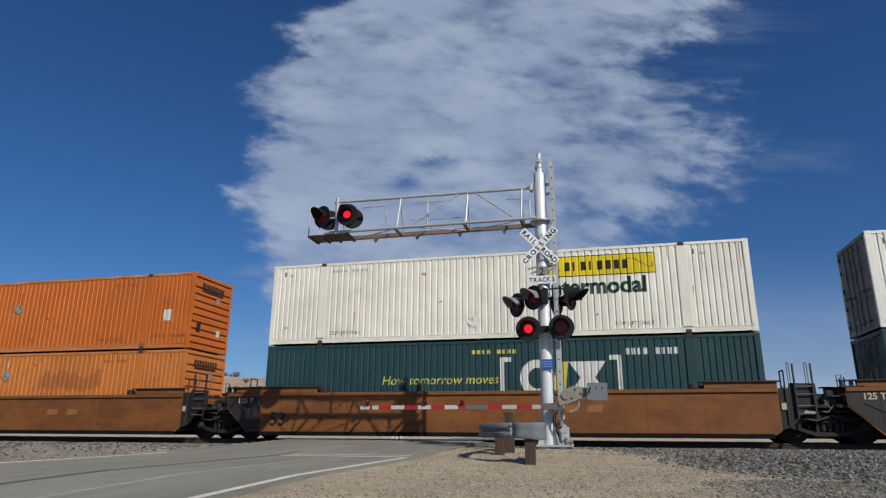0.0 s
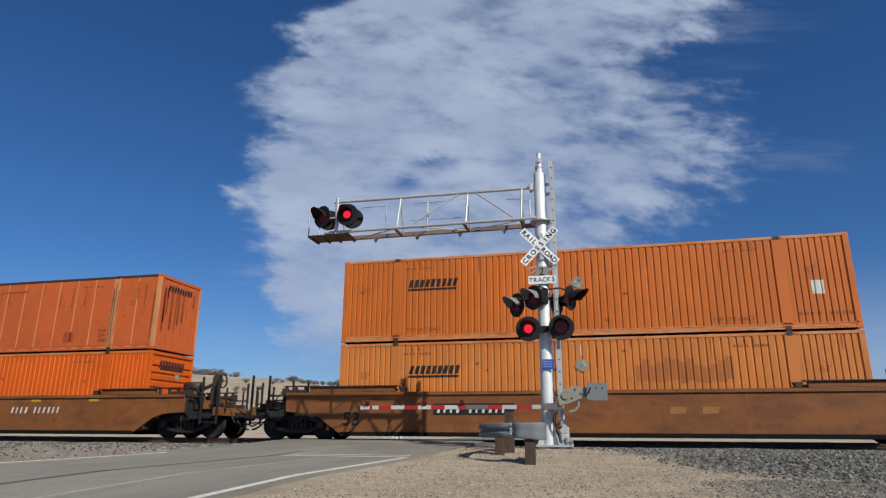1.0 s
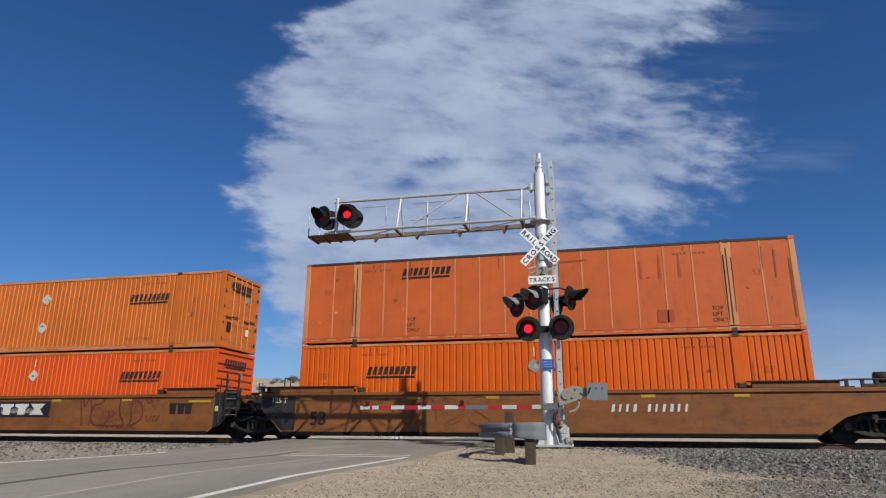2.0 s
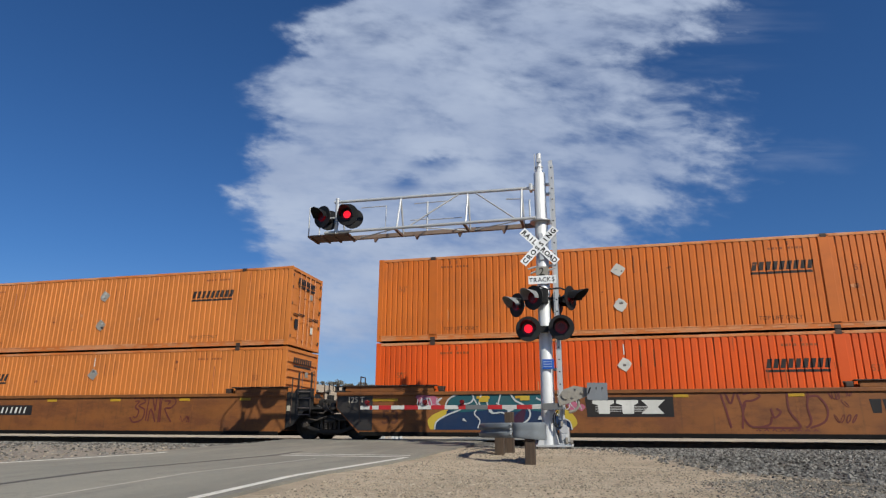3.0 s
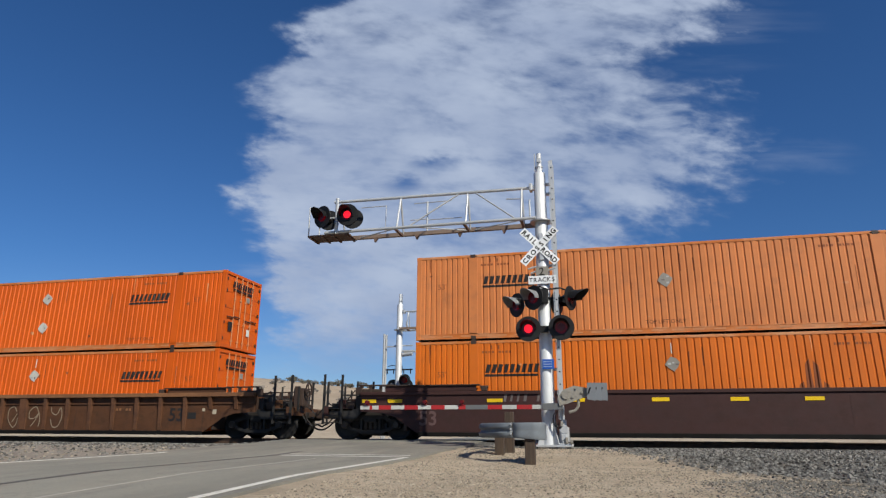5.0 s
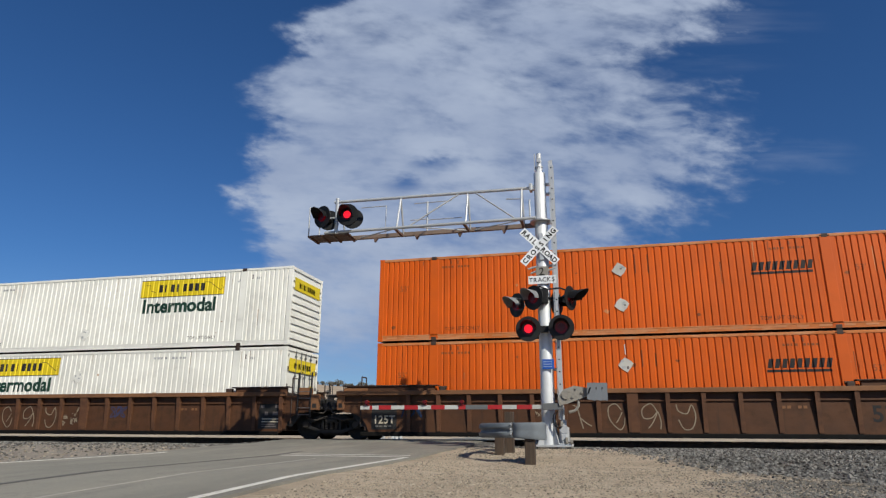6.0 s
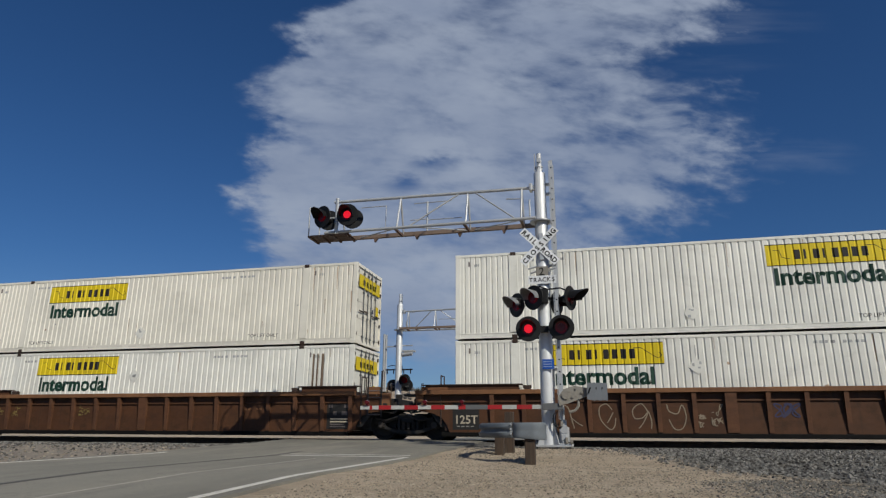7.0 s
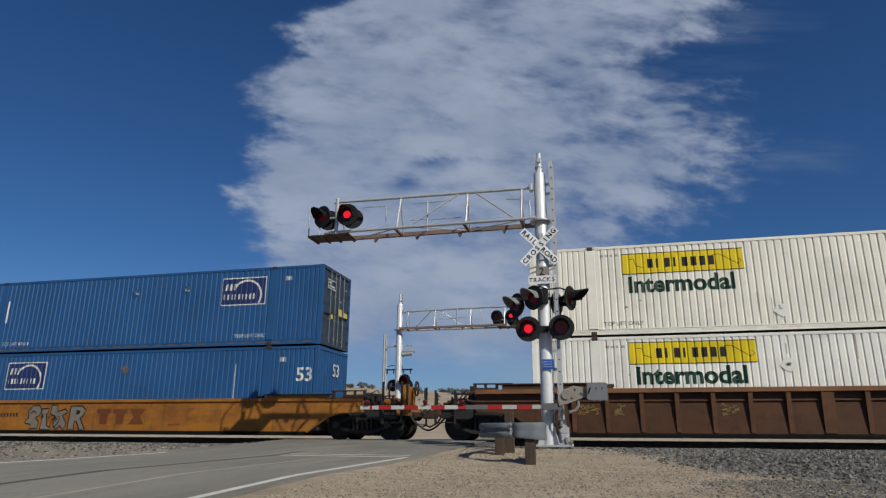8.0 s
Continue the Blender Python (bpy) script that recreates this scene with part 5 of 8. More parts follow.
def well_car(colour, left, right, label, ribbed=False, trucks=(), top=TOP, raised=RAISED, brake=True):
    body = M[colour]
    car = tagged(new("well_car"), label, "rail car", "cars of the train")
    out = side_outline(left, right, top, ribbed)
    e0, e1 = ends_of(left, right)
    for y0, y1, s in ((SIDE_Y, SIDE_Y + SIDE_T, -1), (SIDE_Y2 - SIDE_T, SIDE_Y2, 1)):
        part("side_sheet", one(prism, out, y0, y1), body, car)
        yo0, yo1 = (y0 - 0.05, y0) if s < 0 else (y1, y1 + 0.05)
        # top chord, bottom sill
        if not ribbed:
            part("top_chord", one(box, e0, e1, min(yo0, y0), max(yo1, y1), top - 0.09, top + 0.02, 0.012), body, car)
        b0 = 0.2 if left != "joint" else -0.4
        b1 = LONG - 0.2 if right != "joint" else LONG
        # the sill's near-black colour stands for shade along the body's lower edge
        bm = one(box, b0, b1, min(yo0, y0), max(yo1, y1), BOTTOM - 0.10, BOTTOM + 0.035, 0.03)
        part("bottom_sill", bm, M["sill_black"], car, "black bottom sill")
        for a, b in ((max(e0, -0.95), 2.1), (LONG - 1.75, min(e1, LONG + 0.55))):
            yy0, yy1 = (y0 - 0.02, y0 + 0.10) if s < 0 else (y1 - 0.10, y1 + 0.02)
            part("raised_chord", one(box, a, b, yy0, yy1, top + 0.024, raised, 0.015), body, car)
            part("raised_cap", one(box, a - 0.12, b + 0.12, yy0 - 0.06, yy1 + 0.06, raised, raised + 0.035, 0.008), M["dark_steel"], car)
            xi = b + 0.26 if a < 5 else a - 0.26
            bm = one(box, xi - 0.10, xi + 0.10, yy0 - 0.03, yy1 + 0.05, top + 0.022, raised - 0.02, 0.03)
            tube(bm, (xi - 0.13, (yy0 + yy1) / 2, raised - 0.05), (xi + 0.13, (yy0 + yy1) / 2, raised - 0.05), 0.045, 8)
            part("well_latch", bm, M["dark_steel"], car, "rusty container latch")
        if ribbed:
            for i in range(-1, 18):
                x = 0.25 + 0.998 * i
                if not e0 + 0.1 < x < e1 - 0.1 or i in (-1, 0):
                    continue
                deep = (0.9 < x or left == "joint" and x > 0.2) and (x < LONG - 0.6 or right == "joint")
                lo = BOTTOM + 0.06 if deep else 0.98
                hi = top - 0.085
                yf, yb = (y0 - 0.03, y0 - 0.145) if s < 0 else (y1 + 0.03, y1 + 0.145)
                yr = y0 if s < 0 else y1
                bm = bmesh.new()
                w = 0.16 if i == 8 else 0.062
                wv = [bm.verts.new(q) for q in ((x - w, yr, lo), (x + w, yr, lo), (x + w, yr, hi), (x - w, yr, hi), (x - w, yf, lo), (x + w, yf, lo), (x + w, yb, hi), (x - w, yb, hi))]
                for q in ((4, 5, 6, 7), (0, 4, 7, 3), (1, 2, 6, 5), (0, 1, 5, 4), (3, 7, 6, 2)):
                    bm.faces.new([wv[k] for k in q])
                part("side_rib", bm, M["rib_brown"], car)
            lip0, lip1 = (y0 - 0.17, y0 + 0.03) if s < 0 else (y1 - 0.03, y1 + 0.17)
            part("side_ledge", one(box, e0, e1, (y0 - 0.045) if s < 0 else y1, y0 if s < 0 else (y1 + 0.045), 1.165, 1.205, 0.006), body, car)
            # the flange's lit look is painted in with a paler brown than the sides
            part("top_flange", one(box, e0, e1, lip0, lip1, top - 0.085, top + 0.05, 0.01), M["rust_lip"], car, "rusty top flange in its sunlit tone")
        else:
            yk0, yk1 = (y0 - 0.003, y0) if s < 0 else (y1, y1 + 0.003)
            for x in (3.2, LONG - 3.4):
                part("side_seam", one(box, x - 0.03, x + 0.03, yk0, yk1, BOTTOM + 0.1, top - 0.1), body, car)
    for i in range(7):
        x = 0.4 + i * (LONG - 0.8) / 6
        part("floor_beam", one(box, x - 0.2, x + 0.2, SIDE_Y + SIDE_T, SIDE_Y2 - SIDE_T, 0.22, 0.30), M["dark_steel"], car)
    for x0, x1 in ((-0.30, -0.2), (LONG + 0.12, LONG + 0.2)):
        part("bulkhead", one(box, x0, x1, SIDE_Y + SIDE_T, SIDE_Y2 - SIDE_T, 0.3, top + 0.05, 0.01), M["dark_steel"], car)
    for side, kind in ((-1, left), (1, right)):
        car_end(car, body, side, kind, not ribbed, top, brake, 1.86 if top < TOP else 1.55 if ribbed and side < 0 else 2.12)
    for xc in trucks:
        truck(car, xc)
    return car


def car_end(car, body, side, kind, plate=True, top=TOP, brake=True, tall=2.12):
    """The platform, ladder, posts and coupler at one end; side -1 is the trailing end."""
    def X(d):
        return LONG + d if side > 0 else -d

    def span(a, b):
        return (min(X(a), X(b)), max(X(a), X(b)))

    dark = M["dark_steel"]
    if kind == "joint":
        part("end_platform", one(box, *span(0.25, 1.5), SIDE_Y + 0.12, SIDE_Y2 - 0.12, 0.98, 1.06, 0.02), M["black_steel"], car)
        part("end_skirt", one(prism, [(X(0.24), 0.42), (X(0.45), 0.42), (X(0.9), 0.98), (X(1.45), 0.98), (X(1.45), 1.06), (X(0.24), 1.06)], SIDE_Y + 0.10, SIDE_Y + 0.115), M["truck_black"], car)
        part("cross_tie", one(box, *span(0.5, 1.2), SIDE_Y + 0.08, SIDE_Y2 - 0.08, 1.16, 1.36, 0.03), body, car)
        part("centre_beam", one(box, *span(0.2, 1.66), MID - 0.3, MID + 0.3, 0.74, 0.86, 0.02), M["black_steel"], car)
        bm = bmesh.new()
        for y in (SIDE_Y, SIDE_Y + 0.42):
            tube(bm, (X(0.42), y, 0.5), (X(0.42), y, 2.02), 0.022, 8)
        for k in range(6):
            z = 0.56 + k * 0.2
            tube(bm, (X(0.42), SIDE_Y, z), (X(0.42), SIDE_Y + 0.42, z), 0.015, 6)
        tube(bm, (X(0.42), SIDE_Y, 2.02), (X(0.42), SIDE_Y + 0.42, 2.02), 0.022, 8)
        part("ladder", bm, dark, car, "dark steel end ladder")
        bm = bmesh.new()
        for y in (SIDE_Y2 - 0.42, SIDE_Y2):
            tube(bm, (X(0.42), y, 0.9), (X(0.42), y, 2.02), 0.022, 8)
        part("grab_iron", bm, dark, car)
        bm = bmesh.new()
        bent(bm, [(X(0.3), SIDE_Y + 0.3, 1.15), (X(0.75), SIDE_Y + 0.45, 1.0), (X(1.2), SIDE_Y + 0.4, 1.12), (X(1.5), SIDE_Y + 0.6, 0.9)], 0.03, 8)
        bent(bm, [(X(0.3), SIDE_Y + 0.6, 1.3), (X(0.8), SIDE_Y + 0.7, 1.2), (X(1.3), SIDE_Y + 0.8, 1.25)], 0.022, 8)
        part("brake_pipe", bm, M["black_steel"], car)
        bm = bmesh.new()
        for k in range(4):
            x = 0.35 + 0.26 * k
            box(bm, *span(x, x + 0.17), MID - 0.9 + 0.12 * (k % 2), MID - 0.55, 1.02, 1.16 + 0.09 * ((k * 7) % 3), 0.02)
        part("slack_adjuster", bm, dark, car)
        if side > 0 and plate:
            bm = one(prism, [(X(0.23), 0.36), (X(0.52), 0.46), (X(0.9), 0.92), (X(1.22), 0.97), (X(1.22), 1.64), (X(0.56), 1.66), (X(0.5), top + 0.02), (X(0.23), top + 0.02)], SIDE_Y + 0.02, SIDE_Y + 0.05)
            part("end_sheet", bm, M["truck_black"], car, "dark end sheet")
            part("notice_plate", one(box, *span(0.27, 0.42), SIDE_Y - 0.012, SIDE_Y + 0.02, 0.92, 1.10), M["letter_cream"], car, "small pale plate")
        elif side > 0:
            bm = one(prism, [(X(0.22), 0.30), (X(0.30), 0.55), (X(0.45), 0.75), (X(0.70), 0.86), (X(1.15), 0.89), (X(1.15), top - 0.08), (X(0.22), top - 0.08)], SIDE_Y + 0.01, SIDE_Y + 0.05)
            part("end_sheet", bm, body, car, "rusty brown end sheet")
            part("end_box", one(box, *span(0.62, 1.06), SIDE_Y - 0.04, SIDE_Y + 0.3, top - 0.06, 1.69, 0.015), M["rust_lip"], car, "rusty end box")
        if side > 0:
            for d in (0.67, 1.14):
                part("ladder_post", one(box, *span(d - 0.022, d + 0.022), SIDE_Y - 0.06, SIDE_Y - 0.01, 0.72, 2.2), M["black_steel"], car)
                bm = one(bent, [(X(d - 0.06), SIDE_Y + 0.1, 1.6), (X(d - 0.06), SIDE_Y + 0.1, 2.2), (X(d - 0.06), SIDE_Y + 0.22, 2.26), (X(d - 0.06), SIDE_Y + 0.34, 2.2), (X(d - 0.06), SIDE_Y + 0.34, 1.6)], 0.012, 6)
                part("grab_iron", bm, M["patch_dim"], car, "thin grab iron")
            for z in (0.80, 1.02, 1.34, 1.56):
                part("ladder_rung", one(tube, (X(0.67), SIDE_Y - 0.04, z), (X(1.14), SIDE_Y - 0.04, z), 0.018, 6), M["patch_dim"], car)
        for k, (d, y, z0, z1) in enumerate(((0.95, 0.25, 1.0, 1.42), (1.2, 0.5, 1.05, 1.3), (1.45, 0.3, 0.95, 1.2), (1.3, 0.95, 1.05, 1.5), (0.7, 1.2, 1.05, 1.55))):
            part("bracket", one(box, *span(d, d + 0.14 + 0.04 * (k % 2)), SIDE_Y + y, SIDE_Y + y + 0.22, z0, z1, 0.02), M["spring_steel"] if k == 2 else M["truck_black"], car)
        bm = bmesh.new()
        bent(bm, [(X(0.9), SIDE_Y + 0.15, 1.3), (X(1.15), SIDE_Y + 0.2, 0.9), (X(1.5), SIDE_Y + 0.25, 0.85), (X(1.75), SIDE_Y + 0.3, 1.1)], 0.028, 8)
        bent(bm, [(X(0.8), SIDE_Y + 0.4, 0.7), (X(1.2), SIDE_Y + 0.35, 0.62), (X(1.6), SIDE_Y + 0.35, 0.75)], 0.03, 8)
        part("hose", bm, M["spring_steel"], car, "dull rubber hose")
        part("end_block", one(box, *span(0.35, 1.5), MID - 0.95, MID + 0.95, 1.06, 1.34, 0.04), M["truck_black"], car)
        if not plate:
            d0, d1 = (1.14, 1.42) if side > 0 else (1.0, 1.26)
            post = part("end_post", one(box, *span(d0, d1), SIDE_Y - 0.05, SIDE_Y + 0.14, 0.95, 1.48, 0.015), M["rust_lip"], car, "rusty end post")
            part("slot", one(box, *span(d0 + 0.07, d1 - 0.07), SIDE_Y - 0.056, SIDE_Y, 1.02, 1.16), M["truck_black"], post, "dark slot")
            if side < 0:
                part("end_cap", one(box, *span(0.2, 1.05), SIDE_Y - 0.03, SIDE_Y + 0.18, 1.56, 1.66, 0.012), M["rust_lip"], car, "rusty end cap")
                part("walk_plate", one(box, *span(1.02, 1.68), SIDE_Y, SIDE_Y + 0.6, 1.38, 1.45, 0.012), M["black_steel"], car)
                for d in (1.08, 1.55):
                    bm = one(bent, [(X(d), SIDE_Y + 0.05, 1.44), (X(d), SIDE_Y + 0.05, 1.78), (X(d), SIDE_Y + 0.2, 1.80), (X(d), SIDE_Y + 0.2, 1.44)], 0.014, 6)
                    part("grab_iron", bm, M["black_steel"], car)
        if side < 0 and plate:
            bm = one(prism, [(X(-0.03), 0.30), (X(0.44), 0.30), (X(0.85), 0.66), (X(1.22), 1.02), (X(1.22), top - 0.1), (X(-0.03), top - 0.1)], SIDE_Y - 0.012, SIDE_Y - 0.002)
            part("end_plate", bm, M["black_steel"], car, "black painted end plate")
            letters(car_mark, car, "125 T", 0.25, X(0.86), 1.19, "letter_cream", "pale letter", 0.0, 0.006, proud=0.012)
            bm = one(prism, [(X(-0.02), 0.72), (X(0.12), 0.72), (X(0.85), 1.08), (X(0.78), 1.13)], SIDE_Y - 0.03, SIDE_Y - 0.013)
            part("diagonal_brace", bm, M["black_steel"], car)
            bm = one(box, *span(0.75, 1.35), SIDE_Y - 0.02, SIDE_Y + 0.25, top + 0.025, top + 0.07, 0.01)
            for d in (0.8, 1.05, 1.3):
                box(bm, *span(d - 0.03, d + 0.03), SIDE_Y, SIDE_Y + 0.2, top + 0.06, top + 0.2, 0.01)
            box(bm, *span(0.75, 1.36), SIDE_Y - 0.02, SIDE_Y + 0.22, top + 0.2, top + 0.235, 0.008)
            part("guide_frame", bm, M["black_steel"], car)
            part("grab_iron", one(bent, [(X(1.3), SIDE_Y + 0.05, top + 0.05), (X(1.3), SIDE_Y + 0.05, top + 0.36), (X(1.42), SIDE_Y + 0.05, top + 0.36), (X(1.42), SIDE_Y + 0.05, top + 0.05)], 0.014, 6), M["black_steel"], car)
        return
    part("end_platform", one(box, *span(2.1, 3.1), SIDE_Y + 0.1, SIDE_Y2 - 0.1, 0.92, 1.0, 0.012), dark, car)
    part("end_beam", one(box, *span(0.2, 3.15), MID - 0.35, MID + 0.35, 0.72, 0.92, 0.02), M["black_steel"], car)
    part("end_sill", one(box, *span(2.95, 3.12), SIDE_Y, SIDE_Y2, 0.78, 1.06, 0.02), body, car)
    for y in (SIDE_Y + 0.02, SIDE_Y2 - 0.02):
        bm = bmesh.new()
        for d, high in ((2.48, tall - 0.01), (3.12, tall + 0.01)):
            box(bm, *span(d - 0.032, d + 0.032), y - 0.032, y + 0.032, 0.5, high)
            yi = y + 0.43 if y < MID else y - 0.43
            box(bm, *span(d + 0.04, d + 0.09), yi - 0.025, yi + 0.025, 0.95, tall - 0.36 if tall > 2 else tall - 0.05)
        for k in range(3):
            z = 0.55 + k * 0.22
            tube(bm, (X(2.48), y, z), (X(3.12), y, z), 0.018, 6)
        box(bm, *span(1.86, 2.48), y - 0.02, y + 0.02, 1.40, 1.45)
        part("handrail", bm, M["truck_black"], car, "black steel posts and steps")
    bm = bmesh.new()
    bent(bm, [(X(2.2), SIDE_Y + 0.6, 1.0), (X(2.2), SIDE_Y + 0.6, 1.32), (X(2.7), SIDE_Y + 0.8, 1.3), (X(2.9), SIDE_Y + 0.8, 1.05)], 0.03, 8)
    box(bm, *span(2.2, 2.75), MID - 0.5, MID + 0.1, 1.0, 1.2, 0.03)
    box(bm, *span(2.3, 2.5), MID + 0.3, MID + 0.7, 1.0, 1.36, 0.03)
    part("brake_rigging", bm, dark, car)
    for y in (SIDE_Y + 0.03, SIDE_Y2 - 0.03):
        bm = one(box, *span(0.62, 1.88), y - 0.06, y + 0.06, top + 0.22, top + 0.26, 0.008)
        for d in (0.72, 1.12, 1.48, 1.82):
            box(bm, *span(d - 0.045, d + 0.045), y - 0.04, y + 0.04, top, top + 0.22, 0.01)
        box(bm, *span(1.15, 1.78), y - 0.03, y + 0.05, top + 0.02, top + 0.12, 0.02)
        box(bm, *span(1.78, 2.0), y - 0.02, y + 0.1, top - 0.06, top + 0.18, 0.03)
        part("guide_frame", bm, dark, car)
    for k, (d, y, h) in enumerate(((1.9, 0.35, 1.5), (2.0, 0.75, 1.32), (2.55, 0.5, 1.25), (2.75, 1.1, 1.3), (1.95, 1.5, 1.42), (2.6, 1.9, 1.22))):
        part("brake_cylinder", one(box, *span(d, d + 0.22 + 0.05 * (k % 3)), SIDE_Y + y, SIDE_Y + y + 0.3, 0.98, h, 0.025), M["dark_steel"] if k % 2 else M["black_steel"], car)
    bm = bmesh.new()
    bent(bm, [(X(1.85), SIDE_Y + 0.2, 1.2), (X(2.3), SIDE_Y + 0.25, 1.12), (X(2.9), SIDE_Y + 0.2, 1.16)], 0.025, 6)
    bent(bm, [(X(1.85), SIDE_Y + 0.3, 1.45), (X(2.15), SIDE_Y + 0.35, 1.6), (X(2.5), SIDE_Y + 0.4, 1.2)], 0.02, 6)
    part("brake_pipe", bm, M["black_steel"], car)
    for y0, y1 in ((SIDE_Y + 0.10, SIDE_Y + 0.13), (SIDE_Y2 - 0.13, SIDE_Y2 - 0.10)):
        part("apron", one(prism, [(X(1.8), 0.86), (X(2.0), 0.66), (X(2.9), 0.66), (X(3.05), 0.80), (X(3.05), 0.99), (X(1.8), 0.99)], y0, y1), M["truck_black"], car, "black apron plate")
    for k, (d, y, z0, z1) in enumerate(((1.82, 0.15, 1.0, 1.36), (2.1, 0.2, 1.0, 1.24), (2.45, 0.15, 1.0, 1.30), (2.7, 0.3, 1.0, 1.18), (1.9, 1.0, 1.0, 1.5), (2.4, 1.3, 1.0, 1.38))):
        part("bracket", one(box, *span(d, d + 0.2 + 0.05 * (k % 2)), SIDE_Y + y, SIDE_Y + y + 0.2, z0, z1, 0.02), (M["truck_black"], M["dark_steel"], body)[k % 3], car)
    bm = bmesh.new()
    bent(bm, [(X(3.05), MID - 0.55, 0.9), (X(3.3), MID - 0.6, 0.55), (X(3.55), MID - 0.6, 0.42), (X(3.74), MID - 0.6, 0.5)], 0.028, 8)
    bent(bm, [(X(3.0), MID - 0.8, 1.05), (X(3.25), MID - 0.8, 1.2), (X(3.5), MID - 0.75, 1.0), (X(3.7), MID - 0.7, 0.8)], 0.022, 8)
    part("hose", bm, M["truck_black"], car, "black rubber hose")
    if not plate and side < 0:
        for y in (SIDE_Y + 0.02, SIDE_Y2 - 0.02):
            bm = one(bent, [(X(1.3), y, 1.46), (X(1.7), y, 1.50), (X(2.08), y, 1.44), (X(2.16), y, 1.32), (X(2.05), y, 1.22), (X(1.4), y, 1.14)], 0.045, 8)
            part("end_loop", bm, M["dark_steel"], car, "rusty tube loop")
    # coupler and its hose
    bm = one(box, *span(3.1, 3.5), MID - 0.09, MID + 0.09, 0.76, 0.92, 0.02)
    box(bm, *span(3.45, 3.74), MID - 0.17, MID + 0.15, 0.70, 0.99, 0.05)
    part("coupler", bm, M["dark_steel"], car, "rusty steel coupler")
    pts = [(X(3.1 + 0.62 * k / 8), MID - 0.3, 0.74 - 0.42 * math.sin(math.pi / 2 * k / 8)) for k in range(9)]
    part("brake_hose", one(bent, pts, 0.03, 8), M["letter_black"], car, "black rubber brake hose")
    if side > 0 and brake:
        bm = one(box, *span(2.95, 3.34), SIDE_Y + 0.5, SIDE_Y + 0.9, 1.10, 1.72, 0.04)
        box(bm, *span(3.0, 3.2), SIDE_Y + 0.45, SIDE_Y + 0.55, 0.9, 1.78, 0.02)
        part("brake_housing", bm, body if top < TOP else dark, car, "upright brake housing")
        at = (X(3.44), SIDE_Y + 0.68, 1.66)
        bm = one(lathe, [(0.20, -0.02), (0.25, -0.02), (0.25, 0.02), (0.20, 0.02)], 20, "X", at, True)
        for k in range(4):
            a = k * math.pi / 2 + 0.4
            tube(bm, at, (at[0], at[1] + 0.22 * math.cos(a), at[2] + 0.22 * math.sin(a)), 0.018, 6)
        tube(bm, (X(3.3), at[1], at[2]), (X(3.46), at[1], at[2]), 0.03, 8)
        part("brake_wheel", bm, M["dark_steel"], car, "hand brake wheel")
    elif side > 0:
        bm = bmesh.new()
        tube(bm, (X(1.55), SIDE_Y + 0.35, 1.80), (X(2.2), SIDE_Y + 0.35, 1.80), 0.17, 14)
        box(bm, *span(1.65, 2.1), SIDE_Y + 0.25, SIDE_Y + 0.45, top - 0.1, 1.68)
        part("air_tank", smooth_bm(bm), dark, car, "small brown air tank")


def brake_stand(car):
    """The tall hand brake column at a leading end, with its brace and chain wheel."""
    d = LONG + 0.75
    bm = bmesh.new()
    prism(bm, [(d + 1.85, 1.0), (d + 2.2, 1.0), (d + 2.12, 1.75), (d + 2.16, 2.2), (d + 2.0, 2.28), (d + 1.9, 2.1)], SIDE_Y + 0.3, SIDE_Y + 0.5)
    part("brake_column", bm, M["dark_steel"], car, "rusty brake column")
    bm = bmesh.new()
    bent(bm, [(d + 1.15, SIDE_Y + 0.4, 1.55), (d + 1.5, SIDE_Y + 0.4, 1.72), (d + 1.95, SIDE_Y + 0.4, 1.9)], 0.07, 8)
    part("brace", bm, M["dark_steel"], car)
    bm = one(lathe, [(0.22, -0.02), (0.27, -0.02), (0.27, 0.02), (0.22, 0.02)], 18, "X", (d + 2.26, SIDE_Y + 0.4, 2.0), True)
    for k in range(3):
        a = k * 2.09
        tube(bm, (d + 2.26, SIDE_Y + 0.4, 2.0), (d + 2.26, SIDE_Y + 0.4 + 0.24 * math.cos(a), 2.0 + 0.24 * math.sin(a)), 0.018, 6)
    tube(bm, (d + 2.1, SIDE_Y + 0.4, 2.0), (d + 2.27, SIDE_Y + 0.4, 2.0), 0.03, 8)
    part("brake_wheel", bm, M["dark_steel"], car)
    bm = bmesh.new()
    bent(bm, [(d + 0.95, SIDE_Y + 0.2, 1.7), (d + 1.1, SIDE_Y + 0.2, 1.86), (d + 1.3, SIDE_Y + 0.2, 1.8), (d + 1.45, SIDE_Y + 0.2, 1.6)], 0.02, 6)
    part("brake_pipe", bm, M["black_steel"], car)


def smooth_bm(bm):
    for f in bm.faces:
        f.smooth = len(f.verts) == 4
    return bm


def car_mark(car, name, bm, x, z, material, label="", proud=0.0):
    moved(bm, x, SIDE_Y - 0.004 - proud, z)
    return part(name, bm, M[material], car, label)


def car_reflectors(car, xs, z=1.28, w=0.42, material="reflector_dull", h=0.085):
    for x in xs:
        part("reflector", one(box, x, x + w, SIDE_Y - 0.014, SIDE_Y - 0.002, z, z + h, 0.003), M[material], car, "yellow reflector")


def fifty_three(car, x, z=0.62, material="letter_black"):
    letters(car_mark, car, "53", 0.62, x + 0.04, z - 0.03, material, "large number", 0.0, 0.012)


